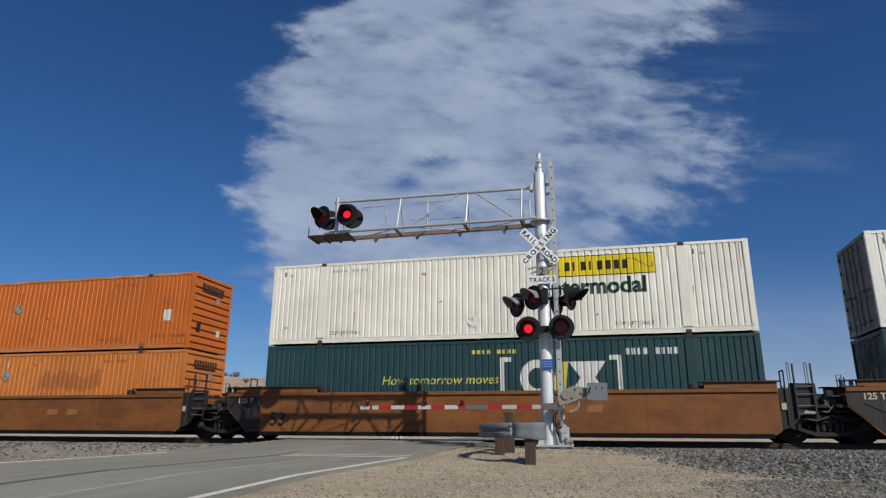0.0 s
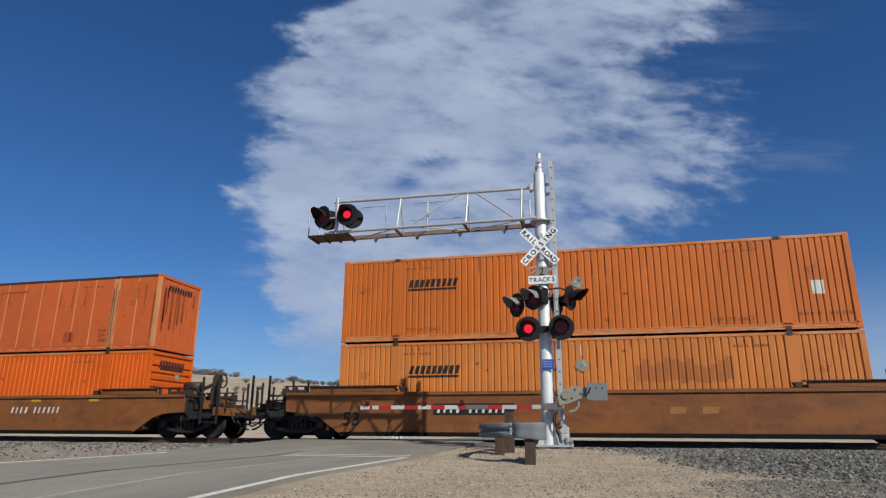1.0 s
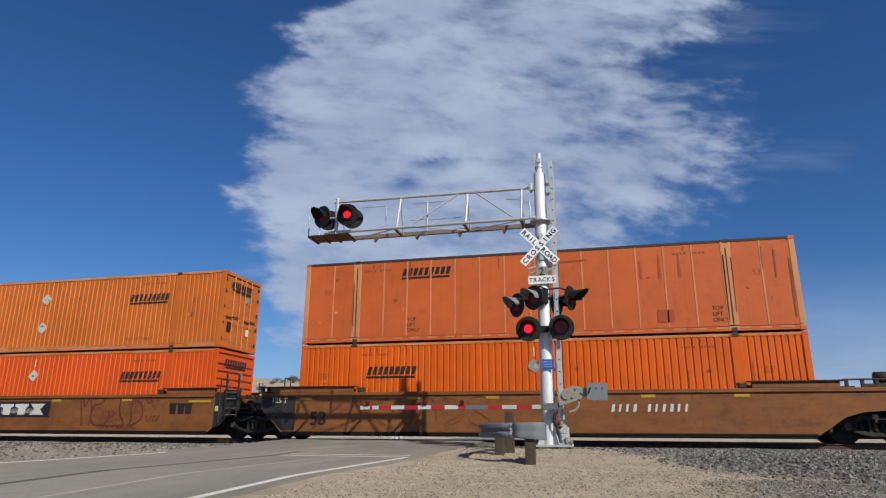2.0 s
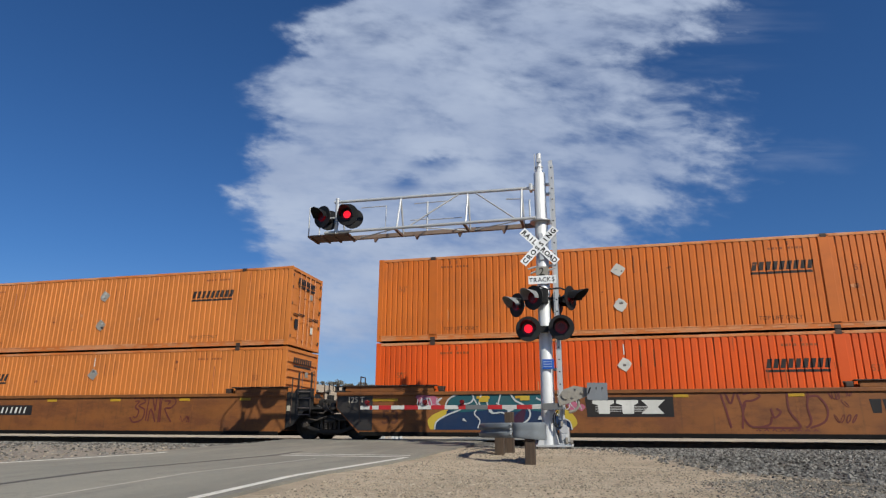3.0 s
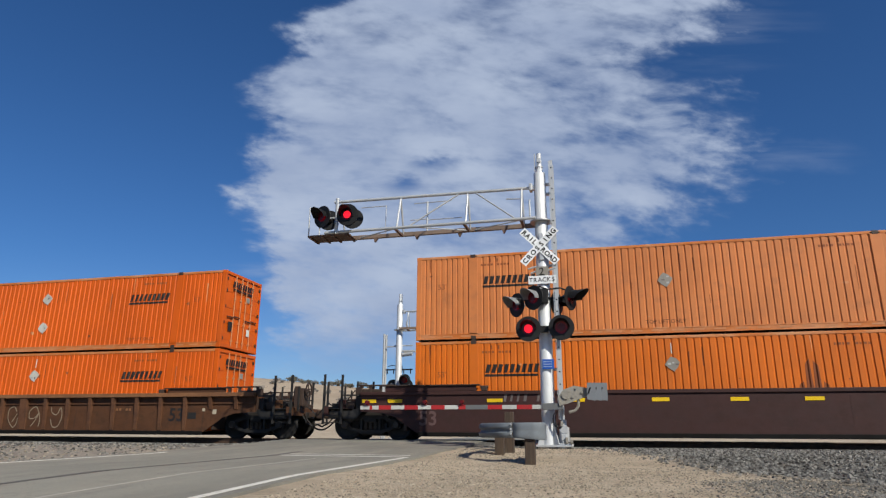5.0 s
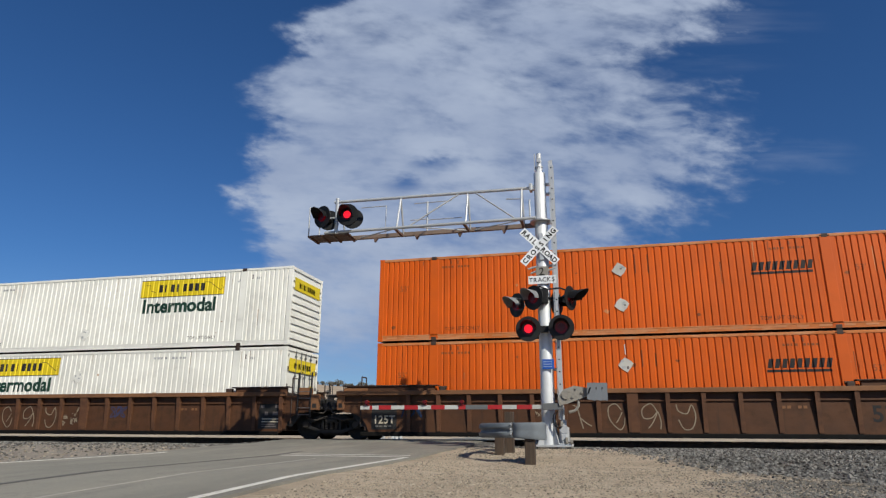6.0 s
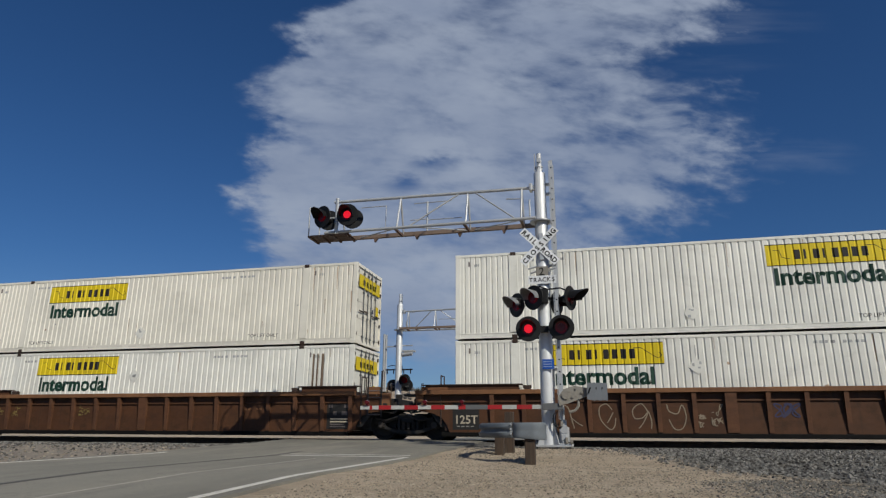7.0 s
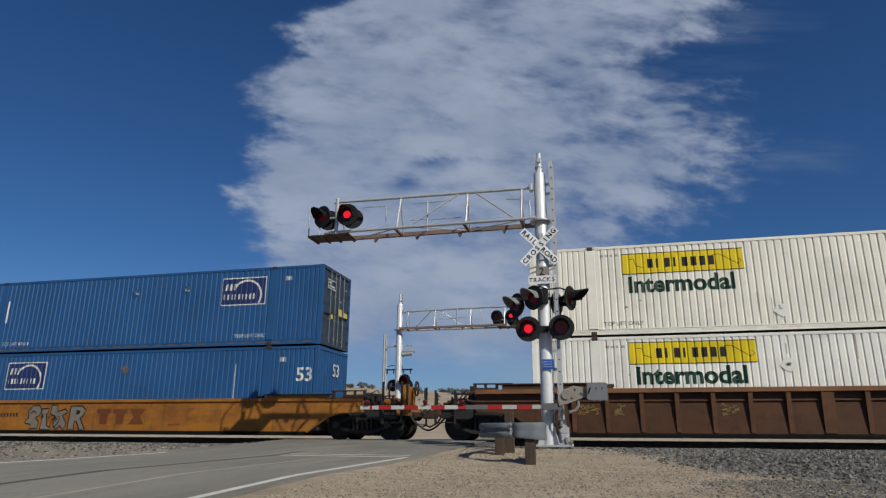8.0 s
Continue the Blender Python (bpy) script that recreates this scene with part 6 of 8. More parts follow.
def number_bars(car, x, z, material="letter_white", plate=True):
    if plate:
        car_mark(car, "number_plate", rect(2.6, 0.36), x, z, "letter_black", "black panel with pale bars")
    row_of_bars(car_mark, car, "number_bar", [0.9, 0.7, 0.7, 1, 0, 0.8, 0.6, 0.8, 1, 0.7, 0.7], 0.22, 2.3, x + 0.12, z + 0.07, material, 0.55, 0.2, proud=0.003)


# ---------------------------------------------------------------- crossing signals
def lamp(parent, m, discs, phase, visor=0.36, worn=False, back="weight"):
    """A flashing light: round black background, deep visor, red lens with a lit array that turns to its dark side."""
    bm = bmesh.new()
    lathe(bm, [(0.0, 0.012), (0.305, 0.012), (0.31, 0.0), (0.305, -0.012), (0.17, -0.012)], 32, "Y")
    housing = smooth(part("lamp", bm, M["signal_black"], parent, "matt black flashing light"), 35)
    housing.matrix_basis = m
    bm = one(lathe, [(0.02, 0.22), (0.08, 0.21), (0.115, 0.14), (0.13, 0.014)], 24, "Y")
    smooth(part("lamp_back", bm, M[back], housing, "cast lamp back"), 35)
    bm = bmesh.new()
    n = 22
    ring = []
    for i in range(n + 1):
        a = radians(-12 + 204 * i / n)
        c, s = math.cos(a), math.sin(a)
        reach = visor * (0.45 + 0.55 * max(0.0, s))
        ring.append([bm.verts.new((r * c, y, r * s)) for r, y in ((0.168, -0.01), (0.172 + 0.02, -reach), (0.18 + 0.02, -reach), (0.18, -0.01))])
    for a, b in zip(ring, ring[1:]):
        for k in range(3):
            bm.faces.new((a[k], a[k + 1], b[k + 1], b[k]))
    # worn picks the visor paint that has the sunlit grey in it
    smooth(part("visor", bm, M["visor"] if worn else M["signal_black"], housing), 40)
    bm = bmesh.new()
    lathe(bm, [(0.0, 0.012), (0.155, 0.012), (0.155, 0.0)], 24, "Y")
    part("lens", bm, M["lens_dark"], housing, "dark red lens").location = (0, -0.012, 0)
    bm = bmesh.new()
    lathe(bm, [(0.0, -0.012), (0.085, -0.010), (0.107, 0.0), (0.107, 0.006), (0.0, 0.006)], 20, "Y")
    disc = part("light_disc", bm, M["lens_lit"], housing, "red light disc")
    disc.data.materials.append(M["lens_dark"])
    for p in disc.data.polygons:
        p.material_index = 0 if p.center.y < 0.0 else 1
    disc.location = (0, -0.035, 0)
    discs.append((disc, phase))
    return housing


DISCS = []


def blade(parent, angle, words, z, y):
    L2, W2 = 0.62, 0.102
    bm = one(box, -L2, L2, -0.006, 0.006, -W2, W2, 0.003)
    bmesh.ops.rotate(bm, verts=bm.verts, cent=(0, 0, 0), matrix=Matrix.Rotation(radians(-angle), 3, "Y"))
    b = part("blade", moved(bm, -0.05, y, z), M["sign_white"], parent, "white reflective blade")
    for word, at, wide in words:
        for k, ch in enumerate(word):
            c = text_bm(ch, 0.175, 0, 0.006)
            lo, hi = min(v.co.x for v in c.verts), max(v.co.x for v in c.verts)
            moved(c, at + wide * k / (len(word) - 1) - (lo + hi) / 2, 0, -0.062)
            bmesh.ops.rotate(c, verts=c.verts, cent=(0, 0, 0), matrix=Matrix.Rotation(radians(-angle), 3, "Y"))
            part("letter", moved(c, -0.05, y - 0.010, z), M["signal_black"], b, "black letter")


def build_cantilever(x0, y0, s, face, z0=-0.09, label="", near=True):
    """A silver mast with a lit cantilever over the road. s: the side to which the arm reaches; face: the way its lamps look."""
    sig = tagged(new("crossing_signal"), label, "crossing signal", "crossing signals")
    sig.matrix_world = Matrix.Translation((x0, y0, z0)) @ pose(0, 0, 0, 0, 0, 0 if face < 0 else 180)
    sx = s if face < 0 else -s
    # mast
    bm = bmesh.new()
    lathe(bm, [(0.165, 0.04), (0.165, 5.70), (0.155, 5.72), (0.155, 6.95), (0.14, 6.99), (0.085, 7.0), (0.085, 7.15), (0.062, 7.17), (0.062, 7.55), (0.0, 7.56)], 28)
    smooth(part("mast", bm, M["silver"], sig, "round silver-painted steel mast"), 35)
    bm = bmesh.new()
    lathe(bm, [(0.0, 7.14), (0.10, 7.14), (0.10, 7.17), (0.0, 7.17)], 16)
    box(bm, -0.05, 0.05, -0.09, -0.05, 7.28, 7.40, 0.01)
    box(bm, -0.125, -0.10, -0.03, 0.03, 7.05, 7.55)
    part("mast_cap", bm, M["galv"], sig)
    bm = one(box, -0.42, 0.42, -0.36, 0.36, 0.0, 0.045, 0.008)
    part("base_plate", bm, M["galv"], sig, "galvanised base plate")
    for a in range(4):
        bm = one(prism, [(0.15, 0.04), (0.36, 0.04), (0.17, 0.62)], -0.012, 0.012)
        bmesh.ops.rotate(bm, verts=bm.verts, cent=(0, 0, 0), matrix=Matrix.Rotation(radians(45 + 90 * a), 3, "Z"))
        part("gusset", bm, M["galv"], sig)
    for sx2 in (-0.34, 0.34):
        for sy2 in (-0.28, 0.28):
            bm = one(tube, (sx2, sy2, -0.06), (sx2, sy2, 0.14), 0.022, 8)
            tube(bm, (sx2, sy2, -0.04), (sx2, sy2, 0.0), 0.04, 6)
            tube(bm, (sx2, sy2, 0.045), (sx2, sy2, 0.085), 0.04, 6)
            part("bolt", bm, M["galv"], sig)
    # collars
    bm = bmesh.new()
    lathe(bm, [(0.166, 5.60), (0.29, 5.60), (0.29, 5.63), (0.2, 5.64), (0.17, 5.68)], 20)
    part("collar", bm, M["galv"], sig)
    bm = bmesh.new()
    box(bm, min(0, sx * 0.28), max(0, sx * 0.28), -0.06, 0.06, 6.52, 6.66, 0.015)
    box(bm, min(sx * 0.2, sx * 0.28), max(sx * 0.2, sx * 0.28), -0.11, 0.11, 6.49, 6.69, 0.02)
    part("chord_bracket", bm, M["galv"], sig)
    # cantilever: one upper chord, two lower chords, and the walkway between these
    reach = 6.42
    zt, zb = 6.59, 5.58
    yf, yb = -0.34, 0.34
    bm = one(tube, (sx * 0.1, 0, zt), (sx * 5.85, 0, zt + 0.06), 0.042, 12)
    part("top_chord", bm, M["galv"], sig)
    smooth(part("bottom_chord", one(tube, (sx * 0.1, yf, zb + 0.05), (sx * 5.95, yf, zb + 0.05), 0.042, 12), M["galv"], sig), 40)
    part("bottom_chord", one(box, min(sx * 0.1, sx * 5.7), max(sx * 0.1, sx * 5.7), yb - 0.045, yb + 0.045, zb + 0.01, zb + 0.125, 0.01), M["chord_rust"], sig, "rusty rear chord")
    for y in (yf, yb):
        for d in (0.48, 1.95, 3.86, 5.62):
            part("frame_post", one(tube, (sx * d, y, zb), (sx * d, 0, zt), 0.026, 8), M["galv"], sig)
    for d0, d1, y in ((1.75, 0.58, yf), (2.2, 3.58, yf)):
        part("frame_diagonal", one(tube, (sx * d0, 0, zt), (sx * d1, y, zb + 0.03), 0.022, 8), M["galv"], sig)
    # flat bracing between the lower chords
    for d0, d1 in ((0.35, 1.9), (3.4, 1.95), (3.86, 5.2)):
        part("floor_brace", one(tube, (sx * d0, yf + 0.03, zb + 0.05), (sx * d1, yb, zb + 0.05), 0.018, 6), M["galv"], sig)
    for d in (0.45, 1.95, 3.86):
        part("cross_tie", one(box, min(sx * d, sx * (d + 0.07)), max(sx * d, sx * (d + 0.07)), yf, yb, zb + 0.0, zb + 0.05), M["truss_rust"], sig, "rusty cross tie")
    # hand rail along the far side
    for d0, d1, z in ((2.5, 3.6, 0.99), (4.4, 5.2, 0.99), (2.2, 3.2, 0.47), (3.2, 3.7, 0.5)):
        part("hand_rail", one(tube, (sx * d0, yb + 0.06, zb + z), (sx * d1, yb + 0.06, zb + z), 0.013, 6), M["galv"], sig)
    for d, high, r in ((4.43, 0.99, 0.012), (3.2, 1.02, 0.026)):
        part("rail_post", one(tube, (sx * d, yb + 0.06, zb + 0.1), (sx * d, yb + 0.06, zb + high), r, 8), M["galv"], sig)
    for k in range(7):
        y = yf + 0.06 + k * (yb - yf - 0.12) / 6
        part("platform_slat", one(box, min(sx * 5.25, sx * (reach + 0.05)), max(sx * 5.25, sx * (reach + 0.05)), y - 0.043, y + 0.043, zb - 0.015, zb + 0.015), M["truss_rust"], sig, "rusty brown platform slat")
    for d in (5.3, 5.7, 6.05, 6.4):
        part("platform_bearer", one(box, min(sx * d, sx * (d + 0.06)), max(sx * d, sx * (d + 0.06)), yf, yb, zb - 0.05, zb - 0.02), M["truss_rust"], sig)
    for k in range(4):
        d = 1.0 + 1.22 * k
        bm = one(prism, [(sx * (d - 0.05), zb + 0.03), (sx * (d + 0.09), zb + 0.03), (sx * (d + 0.05), zb - 0.10), (sx * (d + 0.02), zb - 0.10)], yb - 0.05, yb + 0.03)
        part("walkway_clip", bm, M["truss_rust"], sig, "rusty hanging clip")
    bm = bmesh.new()
    tube(bm, (sx * (reach + 0.02), yf, zb), (sx * (reach + 0.02), yf, zb + 0.85), 0.02, 8)
    tube(bm, (sx * (reach + 0.02), yb, zb), (sx * (reach + 0.02), yb, zb + 0.85), 0.02, 8)
    tube(bm, (sx * (reach + 0.02), yf, zb + 0.85), (sx * (reach + 0.02), yb, zb + 0.85), 0.02, 8)
    part("end_rail", bm, M["galv"], sig)
    bm = bmesh.new()
    bent(bm, [(sx * 0.55, yb + 0.02, zb), (sx * 0.55, yb + 0.02, zt - 0.15), (sx * 0.95, yb + 0.02, zt - 0.12)], 0.02, 8)
    tube(bm, (sx * 0.25, yf, zb), (sx * 0.25, yf, zb + 0.55), 0.022, 8)
    part("hand_loop", bm, M["galv"], sig)
    # arm lamps on their crossarm
    arm = [(5.94, 0), (5.2, 1)]
    tip = 5.60
    bm = one(tube, (sx * tip, yf - 0.03, zb), (sx * tip, yf - 0.03, zt + 0.02), 0.05, 12)
    tube(bm, (sx * (tip - 0.45), yf - 0.03, zb + 0.46), (sx * (tip + 0.45), yf - 0.03, zb + 0.46), 0.03, 8)
    part("lamp_post", bm, M["galv"], sig)
    for d, ph in arm:
        right_hand = ph == 1
        if face > 0:
            right_hand = not right_hand
        lamp(sig, pose(sx * d, yf - 0.24, zb + 0.45, 3, 0, -22 if d > 5.5 and near else 3), DISCS, "R" if not right_hand else "L")
        if near:
            lamp(sig, pose(sx * (d + 0.22), yb + 0.0, zb + 0.66, 3, 0, 190), DISCS, "dark", back="galv" if d < 5.5 else "signal_black")
        else:
            lamp(sig, pose(sx * d, yf + 0.36, zb + 0.58, 3, 0, 180), DISCS, "R" if not right_hand else "L")
    return sig, sx


def mast_lamps(sig, near):
    bm = bmesh.new()
    tube(bm, (-0.45, -0.22, 2.77), (0.45, -0.22, 2.77), 0.035, 8)
    box(bm, -0.1, 0.1, -0.26, -0.14, 2.69, 2.85, 0.01)
    part("crossarm", bm, M["signal_black"], sig)
    lamp(sig, pose(-0.375, -0.37, 2.765, 2, 0, 2), DISCS, "L")
    lamp(sig, pose(0.425, -0.37, 2.775, 2, 0, 2), DISCS, "R")
    bm = bmesh.new()
    tube(bm, (-0.72, -0.1, 3.56), (0.72, -0.1, 3.56), 0.035, 8)
    for x in (-0.62, -0.25, 0.3, 0.65):
        tube(bm, (x, -0.1, 3.35), (x, -0.1, 3.6), 0.03, 8)
    bent(bm, [(-0.1, -0.2, 3.86), (0.12, -0.24, 3.76), (0.42, -0.16, 3.80), (0.62, -0.1, 3.72)], 0.02, 6)
    box(bm, -0.12, 0.12, -0.3, -0.1, 3.42, 3.78, 0.02)
    part("crossarm", bm, M["signal_black"], sig)
    if near:
        lamp(sig, pose(-0.23, -0.32, 3.55, 2, 0, -36), DISCS, "dim", 0.40, True)
        lamp(sig, pose(-0.70, 0.05, 3.45, 2, 0, -46), DISCS, "dim", 0.40, True)
        lamp(sig, pose(0.66, -0.07, 3.55, 2, 0, 66), DISCS, "dim", 0.48)
        lamp(sig, pose(0.30, 0.20, 3.47, 2, 0, 66), DISCS, "dim", 0.48)


def near_signal():
    sig, sx = build_cantilever(-1.44, -4.73, -1, -1, label="silver railroad crossing signal with a cantilever and red lights")
    mast_lamps(sig, True)
    # crossbuck and the track count under it
    sign = part("crossbuck", one(box, -0.05, 0.05, -0.205, -0.15, 4.55, 5.25), M["galv"], sig, "white crossbuck sign")
    blade(sign, -46, (("RAIL", -0.52, 0.36), ("ROAD", 0.155, 0.38)), 4.90, -0.22)
    blade(sign, 46, (("CROSSING", -0.52, 1.04),), 4.90, -0.236)
    plate = part("track_sign", one(box, -0.36, 0.34, -0.20, -0.188, 3.92, 4.13, 0.004), M["sign_white"], sig, "white sign below the crossbuck")
    for k, ch in enumerate("TRACKS"):
        c = text_bm(ch, 0.155, 0, 0.001)
        lo, hi = min(v.co.x for v in c.verts), max(v.co.x for v in c.verts)
        part("letter", moved(c, -0.29 + 0.112 * k - (lo + hi) / 2, -0.206, 3.975), M["letter_black"], plate, "black letter")
    top = part("number_plate", one(prism, [(-0.16, 4.14), (0.15, 4.14), (0.15, 4.37), (-0.16, 4.37)], -0.20, -0.188), M["mechanism"], sig, "small grey number panel")
    part("lettering", moved(text_bm("2", 0.27, 0, 0.002), -0.085, -0.206, 4.15), M["letter_black"], top, "black lettering")
    bm = bmesh.new()
    for x0, x1, z in ((-0.36, -0.14, 4.36), (-0.30, -0.15, 4.24), (0.15, 0.34, 4.30)):
        tube(bm, (x0, -0.16, z - 0.03), (x1, -0.17, z + 0.02), 0.025, 6)
    part("sign_bracket", bm, M["galv"], sig)
    plate = part("notice_plate", one(box, -0.08, 0.20, -0.20, -0.19, 1.80, 2.04, 0.004), M["sign_blue"], sig, "small blue notice plate")
    for z in (1.97, 1.91, 1.85):
        part("notice_bars", moved(bars_bm([1, 1, 0.8, 1, 1, 0.6, 1], 0.016, 0.2, 0.35), -0.05, -0.204, z), M["letter_white"], plate)
    # ladder, seen on edge beside the mast
    for y in (-0.17, 0.17):
        bm = one(box, 0.285, 0.365, y - 0.012, y + 0.012, 0.62, 7.26)
        box(bm, 0.255, 0.27, y - 0.03, y + 0.012, 0.62, 7.26)
        part("ladder_rail", bm, M["galv"], sig, "galvanised ladder rail with bolt holes")
    for k in range(22):
        z = 0.75 + k * 0.295
        part("rung", one(tube, (0.32, -0.17, z), (0.32, 0.17, z), 0.014, 6), M["galv"], sig)
        part("bolt_hole", one(tube, (0.325, -0.186, z + 0.1), (0.325, -0.1, z + 0.1), 0.02, 8), M["signal_black"], sig)
    for z in (1.78, 4.4, 5.55, 6.35, 6.62):
        part("ladder_bracket", one(box, 0.10, 0.34, -0.05, 0.05, z, z + 0.06, 0.008), M["galv"], sig)
    # gate mechanism, counterweights and arm
    bm = one(box, 0.26, 0.48, -0.24, 0.20, 0.10, 0.46, 0.03)
    tube(bm, (0.37, -0.27, 0.40), (0.37, -0.20, 0.40), 0.10, 16)
    box(bm, 0.30, 0.44, -0.28, -0.22, 0.14, 0.30, 0.02)
    part("gate_mechanism", bm, M["galv"], sig, "grey gate mechanism case")
    bm = bmesh.new()
    tube(bm, (0.46, -0.53, 1.16), (0.46, -0.3, 1.16), 0.09, 16)
    prism(bm, [(0.30, 0.92), (0.52, 0.98), (0.96, 1.14), (0.98, 1.32), (0.66, 1.38), (0.42, 1.30), (0.28, 1.12)], -0.50, -0.46)
    bent(bm, [(0.52, -0.42, 0.78), (0.66, -0.42, 0.82), (0.74, -0.42, 0.92), (0.74, -0.42, 1.08)], 0.035, 8)
    for x, z in ((0.52, 1.25), (0.7, 1.32), (0.84, 1.22), (0.62, 1.12)):
        tube(bm, (x, -0.53, z), (x, -0.49, z), 0.03, 6)
    part("gate_pivot", bm, M["mechanism"], sig, "dusty grey gate arm support")
    for k in range(3):
        x = 0.95 + 0.13 * k
        bm = one(prism, [(x, 1.06), (x + 0.20, 1.03), (x + 0.205, 1.43), (x + 0.02, 1.44), (x + 0.005, 1.36)], -0.60 + 0.03 * k, -0.54 + 0.03 * k)
        part("counterweight", bm, M["weight_pale"], sig, "blue-grey steel counterweight")
        part("weight_slot", one(tube, (x + 0.04, -0.612 + 0.03 * k, 1.20), (x + 0.09, -0.612 + 0.03 * k, 1.33), 0.016, 6), M["signal_black"], sig, "dark slot")
    bm = one(box, -0.10, 0.38, -0.47, -0.38, 0.835, 0.985, 0.01)
    part("arm_bracket", bm, M["weight"], sig)
    beam = part("gate_arm", one(box, -4.65, 0.35, -0.44, -0.41, 0.855, 0.950, 0.008), M["gate_white"], sig, "red and white striped gate arm")
    for a, b in ((-4.40, -4.33), (-4.16, -3.83), (-3.49, -3.14), (-2.80, -2.46), (-2.12, -1.94), (-1.40, -1.05), (-0.70, -0.33)):
        part("red_stripe", one(box, a, b, -0.443, -0.407, 0.852, 0.953, 0.004), M["gate_red"], beam)
    part("arm_sleeve", one(box, -1.94, -1.40, -0.446, -0.404, 0.850, 0.955, 0.004), M["weight"], beam, "dull grey splice sleeve")
    for x in (-4.47, -2.96, -2.03):
        bm = bmesh.new()
        box(bm, x - 0.05, x + 0.05, -0.47, -0.38, 0.95, 0.985, 0.01)
        lathe(bm, [(0.0, -0.08), (0.045, -0.08), (0.052, -0.03), (0.052, 0.03), (0.0, 0.04)], 14, "Y", (x, -0.425, 1.03))
        part("gate_light", bm, M["lens_dark"], beam, "small dark red gate light")
    # lower post beside the mast with its cable pipe
    bm = bmesh.new()
    box(bm, 0.30, 0.42, -0.1, 0.1, 0.0, 0.62, 0.015)
    bent(bm, [(0.3, -0.22, 0.02), (0.3, -0.22, 0.3), (0.36, -0.2, 0.5), (0.38, -0.2, 0.9)], 0.03, 8)
    box(bm, 0.24, 0.56, -0.3, 0.25, 0.0, 0.08, 0.02)
    part("gate_post", bm, M["galv"], sig)
    for k, r in enumerate((0.13, 0.16)):
        loop = [(0.20 + 0.07 * k + r * 0.55 * math.cos(a), -0.26 - 0.02 * k, 0.62 + r * 1.2 * math.sin(a)) for a in [radians(100 + 24 * i) for i in range(11)]]
        part("cable", one(bent, loop, 0.016, 6), M["signal_black"], sig, "slack black cable")
    for x, z, w, h in ((0.50, 0.08, 0.07, 0.09), (0.40, 0.08, 0.06, 0.14), (0.30, 0.46, 0.05, 0.12)):
        part("cable_fitting", one(box, x, x + w, -0.33, -0.25, z, z + h, 0.01), M["mechanism"], sig, "small grey cable fitting")
    return sig


def far_signal():
    sig, sx = build_cantilever(-10.52, 11.5, 1, 1, z0=-0.12, label="silver crossing signal with a cantilever beyond the tracks", near=False)
    mast_lamps(sig, False)
    lamp(sig, pose(-0.45, 0.35, 2.98, 2, 0, 180), DISCS, "dark")
    bm = bmesh.new()
    tube(bm, (0.775, -0.16, 0.0), (0.775, -0.16, 5.4), 0.06, 10)
    tube(bm, (0.775, 0.16, 0.0), (0.775, 0.16, 5.4), 0.06, 10)
    for k in range(17):
        tube(bm, (0.775, -0.15, 0.6 + k * 0.29), (0.775, 0.15, 0.6 + k * 0.29), 0.014, 6)
    tube(bm, (0.0, 0, 4.75), (0.78, 0, 4.75), 0.03, 8)
    part("ladder", bm, M["galv"], sig, "galvanised ladder")
    bm = bmesh.new()
    tube(bm, (-0.7, -0.1, 4.8), (0.3, -0.1, 4.8), 0.035, 8)
    box(bm, -0.85, -0.2, -0.25, 0.1, 4.45, 4.55, 0.02)
    tube(bm, (-0.12, 0, 4.3), (-0.75, 0.1, 4.35), 0.1, 12)
    part("bell_bracket", bm, M["galv"], sig)
    return sig


